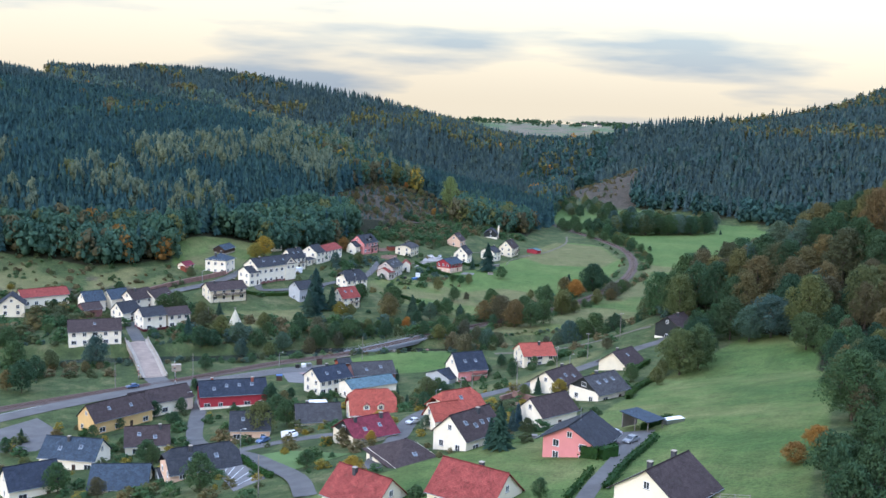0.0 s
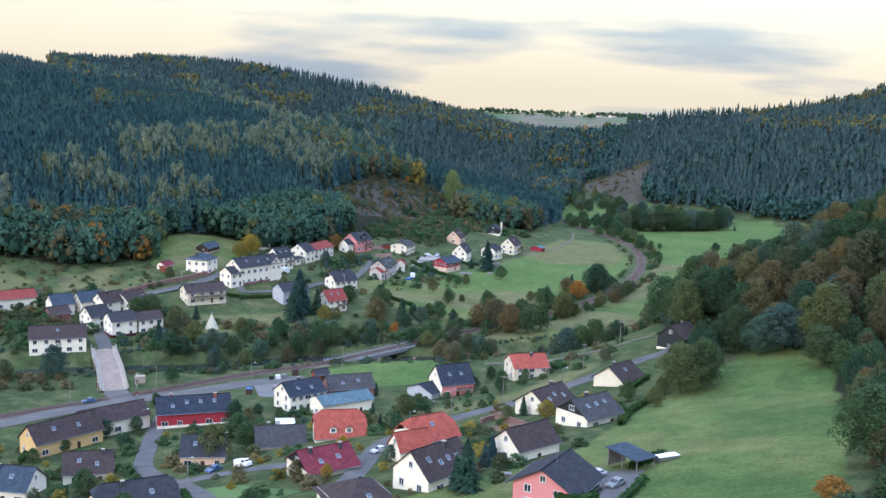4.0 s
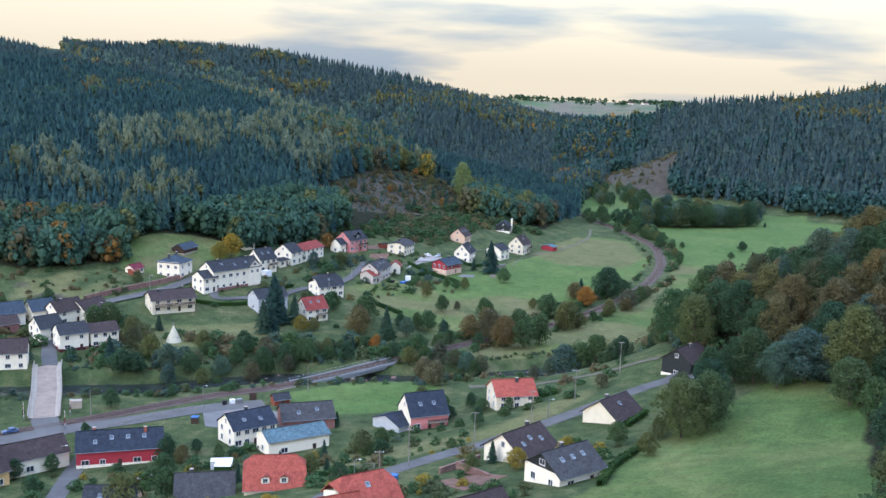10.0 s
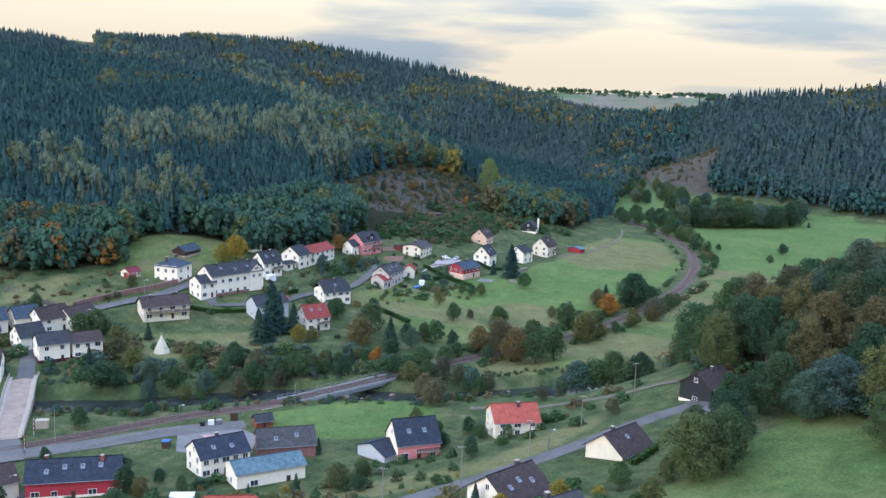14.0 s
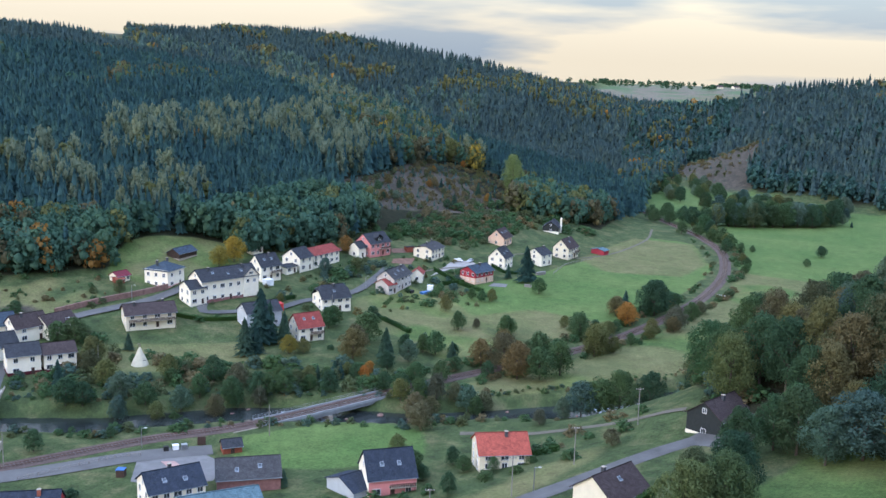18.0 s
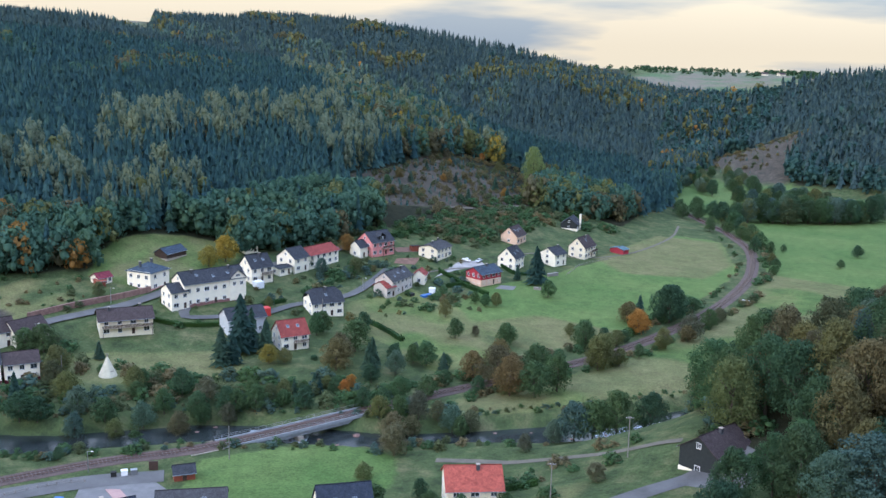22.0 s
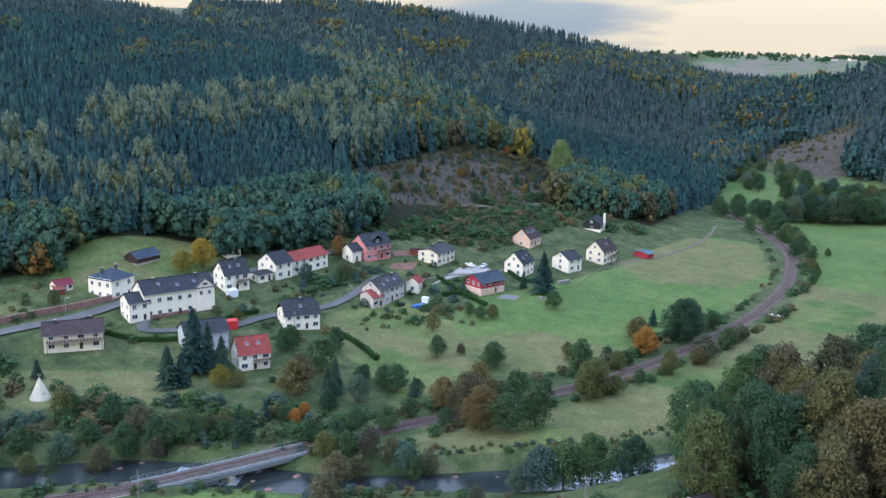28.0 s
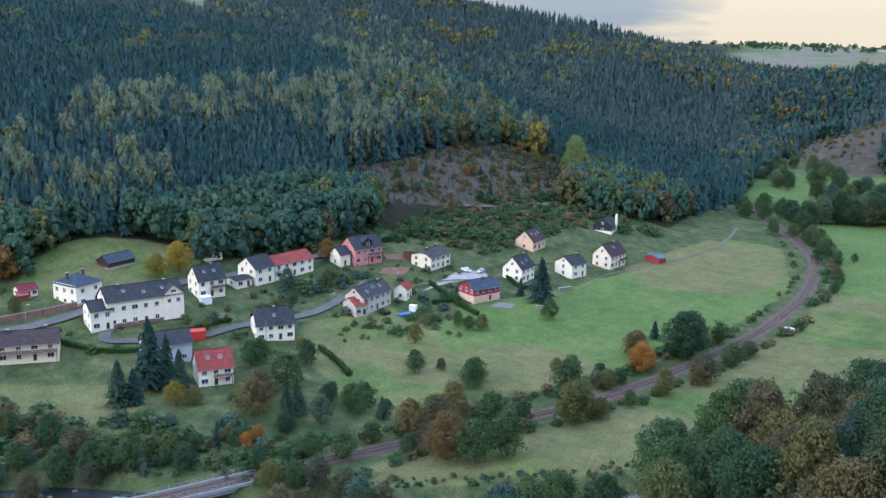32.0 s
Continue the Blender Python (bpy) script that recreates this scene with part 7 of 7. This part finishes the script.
def vehicle(name, x, y, turn, paint_key, label, van=False, lift=0.12):
    L, W, H = (5.1, 1.95, 1.95) if van else (4.3, 1.78, 1.45)
    th = new(name)
    e = 1.6
    c, s = math.cos(radians(turn)), math.sin(radians(turn))
    zf, zb = ground_z(x - c * e, y - s * e), ground_z(x + c * e, y + s * e)
    th.matrix_basis = pose(x, y, (zf + zb) / 2 + lift, 0, -math.degrees(math.atan2(zb - zf, 2 * e)), turn)
    body = part("body", car_body(L, W, H, van), paint_key, th, smooth=False)
    zw = 0.78 * H + 0.08
    if van:
        part("windscreen", box_bm(-0.415 * L, -0.38 * W, 0.66 * H, -0.365 * L, 0.38 * W, 0.95 * H), "glass", th)
        for sy in (-1, 1):
            part("side_window", box_bm(-0.33 * L, sy * 0.435 * W - 0.02, 0.68 * H, -0.12 * L, sy * 0.435 * W + 0.02, 0.95 * H), "glass", th)
    else:
        bm = bmesh.new()
        slab(bm, [(-0.215 * L, -0.37 * W, 0.08 + 0.63 * H), (-0.215 * L, 0.37 * W, 0.08 + 0.63 * H), (-0.09 * L, 0.35 * W, 0.08 + 0.95 * H), (-0.09 * L, -0.35 * W, 0.08 + 0.95 * H)][::-1], 0.03)
        part("windscreen", bm, "glass", th)
        bm = bmesh.new()
        slab(bm, [(0.27 * L, -0.35 * W, 0.1 + 0.95 * H), (0.27 * L, 0.35 * W, 0.1 + 0.95 * H), (0.395 * L, 0.37 * W, 0.1 + 0.68 * H), (0.395 * L, -0.37 * W, 0.1 + 0.68 * H)][::-1], 0.03)
        part("rear_window", bm, "glass", th)
        for sy in (-1, 1):
            part("side_window", box_bm(-0.1 * L, sy * 0.435 * W - 0.012, 0.66 * H + 0.08, 0.27 * L, sy * 0.435 * W + 0.012, 0.92 * H + 0.08), "glass", th)
    for sx in (-0.31, 0.31):
        for sy in (-1, 1):
            w = part("wheel", tube_bm((sx * L, sy * (W / 2 - 0.2), 0.32), (sx * L, sy * (W / 2 + 0.01), 0.32), 0.32, sides=12), "tyre", th)
            part("rim", tube_bm((sx * L, sy * (W / 2 + 0.005), 0.32), (sx * L, sy * (W / 2 + 0.02), 0.32), 0.19, sides=10), "rim", w)
    for sy in (-1, 1):
        part("headlight", box_bm(-0.505 * L, sy * 0.36 * W - 0.17, 0.38 * H, -0.47 * L, sy * 0.36 * W + 0.17, 0.47 * H), "lamp_glass", th)
        part("tail_light", box_bm(0.485 * L, sy * 0.4 * W - 0.1, 0.4 * H, 0.507 * L, sy * 0.4 * W + 0.1, 0.55 * H), "tail_glass", th)
    return tagged(th, label, "van" if van else "car", "parked vehicles")


vehicle("van", -139.5, 201.8, 165, "car_white", "white delivery van parked on the side street", van=True)
for x, y, turn, key, label in (
    (-147, 200, 80, "car_blue", "dark blue car parked by the kerb"), (-231, 246, 60, "car_blue", "blue car on the main road by the crossing"), (-108, 212, 70, "car_silver", "silver car in a driveway"),
    (-43.5, 183.5, 70, "car_grey", "grey car in front of the pink house"), (-46.8, 179, 75, "car_black", "black car beside the hedge"), (-49, 190, 60, "car_silver", "silver car by the carport"),
    (-194.5, 166.5, 20, "car_silver", "silver car under a lean-to"), (-254, 541, 20, "car_white", "white car on the lane by the bungalow"), (-250, 546, 95, "car_silver", "silver car parked at the garden"),
    (-172.5, 236.5, 40, "car_white", "white car beside the red house"), (-262, 287.5, 135, "car_grey", "grey car crossing the road bridge"), (-263, 600, 10, "car_black", "dark car near the peach house"), (-296, 462, 85, "car_black", "dark car on the village street"),
):
    vehicle("car", x, y, turn, key, label, lift=1.75 if "bridge" in label else 0.16)


# ---- small things of the village ----
def tent(x, y):
    th = new("tepee")
    th.matrix_basis = pose(x, y, ground_z(x, y)) @ Matrix.Diagonal((1.08, 1.08, 1.08, 1))
    bm = bmesh.new()
    n = 14
    ring = [bm.verts.new((2.7 * math.cos(i * 6.2832 / n) * (1 + 0.03 * (i % 2)), 2.7 * math.sin(i * 6.2832 / n) * (1 + 0.03 * (i % 2)), -0.1)) for i in range(n)]
    up = [bm.verts.new((0.16 * math.cos(i * 6.2832 / n), 0.16 * math.sin(i * 6.2832 / n), 5.6)) for i in range(n)]
    for i in range(n):
        j = (i + 1) % n
        bm.faces.new((ring[i], ring[j], up[j], up[i]))
    part("canvas", bm, "canvas", th)
    for i in range(8):
        a = i * 0.785
        part("pole", tube_bm((0.12 * math.cos(a), 0.12 * math.sin(a), 5.4), (-0.5 * math.cos(a), -0.5 * math.sin(a), 6.6), 0.04, sides=5), "greywood", th)
    part("door_flap", box_bm(1.6, -0.5, 0.0, 1.95, 0.5, 1.7), "greywood", th)
    return tagged(th, "tall white canvas tepee on the meadow", "tent")


tent(-257.5, 343.2)


def mast(name, x, y, h, arms, label, lamp=False):
    th = new(name)
    th.matrix_basis = pose(x, y, ground_z(x, y), 0, 0, 30)
    part("pole", tube_bm((0, 0, -0.5), (0, 0, h), 0.14, 0.09, 8), "greywood" if not lamp else "metal", th)
    for i in range(arms):
        part("crossarm", box_bm(-0.95, -0.05, h - 0.5 - 0.7 * i, 0.95, 0.05, h - 0.38 - 0.7 * i), "greywood", th)
        for sx in (-0.85, -0.3, 0.3, 0.85):
            part("insulator", tube_bm((sx, 0, h - 0.38 - 0.7 * i), (sx, 0, h - 0.2 - 0.7 * i), 0.05, sides=6), "frame", th)
    if lamp:
        part("arm", tube_bm((0, 0, h), (1.1, 0, h + 0.15), 0.04, sides=6), "metal", th)
        part("lamp_head", box_bm(0.9, -0.14, h + 0.06, 1.5, 0.14, h + 0.22), "lamp_glass", th)
    return tagged(th, label, "street lamp" if lamp else "utility pole")


POLES = [(-89.4, 358.6, 10), (-94, 330, 9.5), (-98.4, 307, 9.5), (-104, 282, 9.5), (-110, 258, 9.5), (-103, 232, 9.5)]
for x, y, h in POLES:
    mast("utility_pole", x, y, h, 1, "wooden utility pole with insulators along the street")
for (x0, y0, h0), (x1, y1, h1) in zip(POLES, POLES[1:]):
    for off in (-0.8, 0.8):
        p, q = Vector((x0 + off * 0.9, y0 + off * 0.3, ground_z(x0, y0) + h0 - 0.2)), Vector((x1 + off * 0.9, y1 + off * 0.3, ground_z(x1, y1) + h1 - 0.2))
        bm = bmesh.new()
        for i in range(6):
            a, b = p.lerp(q, i / 6), p.lerp(q, (i + 1) / 6)
            a.z -= 0.5 * math.sin(math.pi * i / 6)
            b.z -= 0.5 * math.sin(math.pi * (i + 1) / 6)
            tube_bm(a, b, 0.012, sides=3, bm=bm)
        tagged(part("overhead_wire", bm, "wire"), "thin dark overhead wire between the poles", "wire")
for x, y in ((-221.6, 266.9), (-183, 323), (-112, 146), (-236, 243), (-262, 330), (-245, 430)):
    mast("utility_pole", x, y, 9.0, 0, "bare dark wooden pole")
for x, y in ((-114, 240), (-95, 311), (-200, 236), (-150, 194), (-297, 345), (-303, 380), (-258, 470), (-204, 296)):
    mast("street_lamp", x, y, 5.5, 0, "slim grey street lamp at the roadside", lamp=True)


def clipped_hedge(pts, h, w, label="clipped dark green garden hedge"):
    line = smooth_line(pts, 0.9)
    d_, n_ = along(line)
    r = np.random.default_rng(len(line))
    k = 26 * len(line)
    i = r.integers(0, len(line), k)
    off, up = r.uniform(-w / 2, w / 2, k), r.uniform(0.1, 1, k) * h
    edge = r.uniform(0, 1, k) < 0.6
    off = np.where(edge, np.sign(off) * w / 2, off)
    up = np.where(edge, up, h)
    c = np.stack([line[i, 0] + n_[i, 0] * off + r.normal(0, 0.3, k), line[i, 1] + n_[i, 1] * off + r.normal(0, 0.3, k), height(line[i, 0], line[i, 1]) + up], 1)
    v, f = quad_cards(c, np.stack([n_[i, 0] * off, n_[i, 1] * off, np.full(k, 0.4)], 1) + 1e-3, 0.26, 0.5, r)
    th = new("hedge")
    ob = new("leaves", bpy.data.meshes.new("leaves"))
    ob.data.from_pydata(v.tolist(), [], f.tolist())
    ob.data.materials.append(M["hedge"])
    ob.parent = th
    ribbon("core", line, [(-w * 0.42, -0.3), (-w * 0.42, h * 0.92), (w * 0.42, h * 0.92), (w * 0.42, -0.3)], "hedge", parent=th)
    return tagged(th, label, "hedge", "garden hedges")


for pts, h, w in (
    ([(-233, 442), (-222, 438.5), (-210, 433)], 1.6, 1.2), ([(-253, 518), (-242, 515), (-226.5, 510), (-221, 508)], 1.6, 1.2), ([(-293, 533), (-292, 552), (-290, 560)], 2.0, 1.4),
    ([(-265, 410), (-267, 422), (-266, 432)], 1.5, 1.2), ([(-58.4, 243), (-60.5, 262), (-60.3, 284)], 1.4, 1.2), ([(-50.5, 171.5), (-46.5, 169.5)], 2.4, 1.8), ([(-46, 168.5), (-43.5, 171)], 2.6, 1.8),
    ([(-70, 301), (-68, 312)], 1.4, 1.2), ([(-140, 180), (-128, 168), (-118, 160)], 1.0, 0.8), ([(-216, 210), (-208, 197)], 1.3, 1.1), ([(-128, 246), (-122, 252), (-118, 244)], 1.2, 0.9),
    ([(-242, 552), (-232, 548), (-226, 552)], 1.5, 1.1), ([(-114, 333), (-104, 342)], 1.4, 1.1), ([(-286, 380), (-272, 386), (-262, 398)], 1.4, 1.1), ([(-44, 196), (-40, 206)], 1.4, 1.0), ([(-240, 505), (-236, 516)], 1.6, 1.1),
):
    clipped_hedge(pts, h, w)


def fence(pts, label, h=1.0, gap=2.2):
    line = smooth_line(pts, gap)
    th = new("fence")
    for x, y in line:
        z = ground_z(x, y)
        part("post", box_bm(x - 0.06, y - 0.06, z - 0.3, x + 0.06, y + 0.06, z + h), "greywood", th)
    for (ax, ay), (bx, by) in zip(line, line[1:]):
        for up in (0.45, 0.9):
            part("rail", tube_bm((ax, ay, ground_z(ax, ay) + up * h), (bx, by, ground_z(bx, by) + up * h), 0.045, sides=4), "greywood", th)
    return tagged(th, label, "fence", "wooden fences")


clipped_hedge([(-39.6, 148), (-39.9, 164), (-39.2, 180), (-39.4, 188)], 1.0, 1.0)
clipped_hedge([(-45.0, 142), (-45.2, 152), (-45.6, 160)], 0.9, 0.8)


def digger(x, y, turn):
    """A small tracked excavator with its arm folded down in front."""
    th = new("mini_excavator")
    th.matrix_basis = pose(x, y, ground_z(x, y), 0, 0, turn)
    for q in (-0.62, 0.62):
        bm = box_bm(-0.95, q - 0.17, 0.0, 0.95, q + 0.17, 0.5)
        bmesh.ops.bevel(bm, geom=[e for e in bm.edges if abs(e.verts[0].co.y - e.verts[1].co.y) > 0.1], offset=0.2, segments=3, affect="EDGES")
        part("track", bm, "tyre", th, "black rubber track")
    bm = box_bm(-1.0, -0.75, 0.52, 0.75, 0.75, 1.15)
    bmesh.ops.bevel(bm, geom=bm.edges[:], offset=0.1, segments=2, affect="EDGES")
    part("body", bm, "car_yellow", th)
    cab = part("cab", box_bm(-0.45, -0.7, 1.16, 0.55, 0.15, 2.45), "glass", th, "dark glazed driver's cab")
    for px, py in ((-0.45, -0.7), (0.55, -0.7), (-0.45, 0.15), (0.55, 0.15)):
        part("cab_post", box_bm(px - 0.05, py - 0.05, 1.16, px + 0.05, py + 0.05, 2.46), "tyre", cab)
    part("cab_roof", box_bm(-0.55, -0.8, 2.47, 0.65, 0.25, 2.56), "car_yellow", cab)
    part("boom", tube_bm((0.7, 0.4, 0.9), (2.0, 0.4, 2.3), 0.14, 0.11), "car_yellow", th)
    part("arm", tube_bm((2.0, 0.4, 2.3), (2.9, 0.4, 1.0), 0.11, 0.08), "car_yellow", th)
    part("bucket", box_bm(2.5, 0.1, 0.1, 3.1, 0.7, 0.75), "metal", th)
    part("blade", box_bm(1.15, -0.8, 0.08, 1.25, 0.8, 0.5), "car_yellow", th)
    return tagged(th, "small yellow tracked excavator parked on grass", "excavator")


digger(-89.3, 285.8, 200)
fence([(-212, 264), (-208, 276), (-204, 287), (-200, 292)], "grey wooden rail fence beside the track")
fence([(-36, 148), (-24, 143), (-14, 140)], "wooden pasture fence at the meadow's edge")
fence([(-128, 252), (-120, 258), (-116, 250)], "wooden garden fence round a lawn")
fence([(-286, 392), (-292, 400), (-300, 402)], "garden fence below the village street")
fence([(-214, 612), (-218, 590), (-214, 566)], "pasture fence along the gardens")

# yards, squares and beds
pad("square", [(-199, 290), (-189, 303), (-178, 300), (-172, 290), (-180, 281), (-189, 279)], "paving", "grey paved village square by the railway", "square")
pad("square", [(-193, 292.5), (-190, 294.5), (-178.5, 290), (-180.5, 287.5)], "pinkpaving", "pink paved strip on the village square", "paving", lift=0.14)
pad("car_park", [(-236, 190), (-234, 206), (-217, 199), (-211, 183), (-221, 177)], "asphalt", "wide empty asphalt yard beside the main road", "yard")
pad("car_park", [(-142, 179), (-119.5, 160), (-121, 150), (-134, 163)], "paving", "grey paved parking court with white bay lines", "car park")
for i in range(5):
    a, b = Vector((-141.0 + 4.4 * i, 177.4 - 3.7 * i, 0)), Vector((-133.8 + 2.7 * i, 164.3 - 2.6 * i, 0))
    ln = np.array([a.lerp(b, k / 5)[:2] for k in range(6)])
    ribbon("bay_line", ln, [(-0.07, 0), (0.07, 0)], "line", "white painted parking bay line", "road marking", lift=0.16)
pad("lawn", [(-137, 181), (-130, 185), (-109, 180), (-118, 164)], "lawn", "mown light green lawn beside the street", "lawn")
pad("vegetable_bed", [(-274, 514), (-268.5, 525), (-264.5, 515), (-271, 508)], "soil", "dug brown vegetable bed", "garden bed")
pad("vegetable_bed", [(-284, 524), (-279, 534), (-274, 530), (-279, 521)], "soil", "dark garden bed behind the bungalow", "garden bed")
pad("building_plot", [(-96, 243), (-88, 252), (-81, 250), (-85, 236)], "soil", "reddish bare soil of a garden plot", "bare soil")
pad("terrace", [(-152, 152), (-149, 158), (-146, 156.5), (-149, 150)], "pinkpaving", "pink paved garden terrace", "terrace")
pad("terrace", [(-225, 520), (-218, 524), (-220, 530), (-226, 527)], "paving", "pale paved terrace of the red house", "terrace")
pad("driveway", [(-52, 176), (-41, 180), (-41, 196), (-50, 194)], "asphalt", "asphalt forecourt beside the pink house", "driveway")
pad("driveway", [(-70, 344), (-58, 341), (-57, 350), (-68, 352)], "asphalt", "asphalt forecourt below the wood", "driveway")
pad("driveway", [(-250, 510), (-256, 540), (-250, 548), (-245, 545), (-250, 525)], "gravel", "pale gravel drive to the houses", "driveway")

# stone wall above the village street
wl = smooth_line([(-312, 352), (-309, 366), (-304.5, 382), (-301.5, 397)], 2.0)
ribbon("retaining_wall", wl, [(-0.3, -0.4), (-0.3, 2.0), (0.35, 2.0), (0.5, -0.4)], "stone", "long red sandstone retaining wall above the street", "wall")


def box_thing(name, x, y, turn, size, mat, label, category, lid=None):
    th = new(name)
    th.matrix_basis = pose(x, y, ground_z(x, y), 0, 0, turn)
    a, b, c = size
    part("body", box_bm(-a / 2, -b / 2, -0.2, a / 2, b / 2, c), mat, th)
    part("lid", box_bm(-a / 2 - 0.06, -b / 2 - 0.06, c + 0.004, a / 2 + 0.06, b / 2 + 0.06, c + 0.12), lid or mat, th)
    return tagged(th, label, category)


box_thing("switch_cabinet", -233.2, 272.2, 40, (3.4, 2.2, 2.3), "concrete", "grey concrete railway switch hut", "hut")
box_thing("container", -196, 300.5, 55, (1.5, 1.2, 1.3), "frame", "white recycling container on the square", "container")
box_thing("container", -194.5, 302.2, 55, (1.5, 1.2, 1.3), "metal", "grey recycling container on the square", "container")
box_thing("container", -197.4, 298.4, 55, (1.3, 1.1, 1.2), "tyre", "dark waste container on the square", "container")
box_thing("play_hut", -193.7, 280.2, 30, (2.0, 2.0, 1.9), "brownwood", "small wooden play hut with blue roof", "play hut", "plastic")
box_thing("garden_shed", -157.4, 248.1, 30, (4.0, 3.0, 2.2), "hedge", "green garden shed with a pale roof", "shed", "frame")
box_thing("greenhouse", -160.8, 251.8, 35, (5.5, 2.6, 2.0), "lamp_glass", "pale glazed greenhouse in a garden", "greenhouse")
box_thing("pavilion", -282, 434, 78, (3.4, 3.2, 2.4), "frame", "white garden pavilion on a terrace", "pavilion")
box_thing("awning", -261.5, 415.5, 60, (5.0, 3.6, 2.6), "redplastic", "bright red awning over a yard", "awning")
box_thing("garden_shed", -240.2, 494.4, 20, (2.4, 2.0, 2.0), "frame", "small white garden shed near the farmhouse", "shed")
box_thing("swing_frame", -193, 307, 40, (2.2, 0.3, 2.2), "brownwood", "dark wooden play frame on the grass", "play frame")
box_thing("market_shed", -276, 531, 60, (4.5, 3, 2.2), "redwood", "orange-brown shed in the garden", "shed", "brownroof")
box_thing("log_stack", -217.9, 559.4, 70, (6.0, 1.2, 1.3), "greywood", "stack of split logs along the garden edge", "log stack")
box_thing("log_stack", -210.8, 532.5, 20, (3.2, 1.2, 1.0), "greywood", "low stack of logs on the meadow", "log stack")
box_thing("tarpaulin", -238.9, 488.5, 80, (5.0, 2.2, 0.7), "plastic", "blue tarpaulin over a heap beside the farmhouse", "tarpaulin")
box_thing("trampoline", -244, 484, 0, (2.6, 2.6, 0.8), "tyre", "dark low trampoline by the farmhouse", "trampoline")
box_thing("bale", -133.2, 576.7, 10, (4.0, 1.0, 0.8), "frame", "white wrapped bales beside the track", "bale")
box_thing("boat_trailer", -38.5, 203, 50, (5.0, 1.8, 1.0), "metal", "loaded trailer at the meadow's edge", "trailer", "frame")
box_thing("wood_bench", -68, 190, 20, (3.0, 1.2, 0.8), "greywood", "weathered garden table with benches", "bench")
box_thing("rain_tank", -106, 244, 10, (1.4, 1.4, 1.2), "plastic", "blue water tank beside the street", "water tank")
box_thing("terrace_wall", -96, 257, 71, (13, 0.5, 1.6), "stone", "red stone terrace wall below the white house", "wall")
box_thing("terrace_wall", -90, 251, -18, (10, 0.5, 1.5), "stone", "red stone terrace wall end", "wall")


def barrier(x, y, turn):
    th = new("crossing_barrier")
    th.matrix_basis = pose(x, y, ground_z(x, y) + 0.1, 0, 0, turn)
    part("post", box_bm(-0.18, -0.18, -0.3, 0.18, 0.18, 1.15), "metal", th)
    for i in range(7):
        part("boom", tube_bm((0, 0.1, 1.0 + 0.62 * i), (0, 0.1, 1.62 + 0.62 * i), 0.06, sides=6), "redplastic" if i % 2 else "frame", th)
    part("signal", box_bm(-0.3, 0.3, 2.0, 0.3, 0.45, 2.9), "tyre", th)
    part("signal_post", tube_bm((0, 0.38, -0.3), (0, 0.38, 2.0), 0.06), "metal", th)
    return tagged(th, "raised red and white level crossing barrier", "barrier", "crossing barriers")


barrier(-228.6, 265.6, 45)
barrier(-221, 256.5, 45)
barrier(-236.5, 255.5, 45)

# stones in the river
rocks = bmesh.new()
rk = random.Random(5)
for k in range(60):
    i = rk.randrange(20, len(river) - 20)
    p = river[i]
    if not (-215 < p[0] < -90):
        continue
    s = rk.uniform(0.4, 1.1)
    m = Matrix.Translation((p[0] + rk.uniform(-6, 6), p[1] + rk.uniform(-6, 6), -2.4)) @ Matrix.Diagonal((s, s * 1.2, s * 0.6, 1))
    bmesh.ops.create_icosphere(rocks, subdivisions=1, radius=1.0, matrix=m)
for v in rocks.verts:
    v.co += Vector((rk.uniform(-0.1, 0.1), rk.uniform(-0.1, 0.1), rk.uniform(-0.08, 0.08)))
tagged(part("river_stones", rocks, "stone"), "dark boulders standing in the shallow river", "stones", kind="stuff")

# hedgerows of the far plateau and far farm buildings
for bx, by, a in ((-690, 2330, 20), (-655, 2352, 60)):
    house("farm_building", (bx, by), a, 16, 10, "distant pale farm building on the plateau", eave=4, rise=3, wall="cream", roof="brownroof", cols=(3, 1), rows=1, chimneys=0)
x, y = scatter((-1150, 2150, -420, 2700), 16.0, lambda x, y: (np.abs(wavy(x, y, 95, 6.0)) < 0.06) & open_plateau(x, y))
grow("hedgerow", "broad", BROAD_FAR, np.stack([x, y, height(x, y) - 0.5, rng.uniform(8, 14, len(x)), rng.uniform(10, 16, len(x))], 1), "distant hedgerows and copses on the plateau fields", "hedgerow")
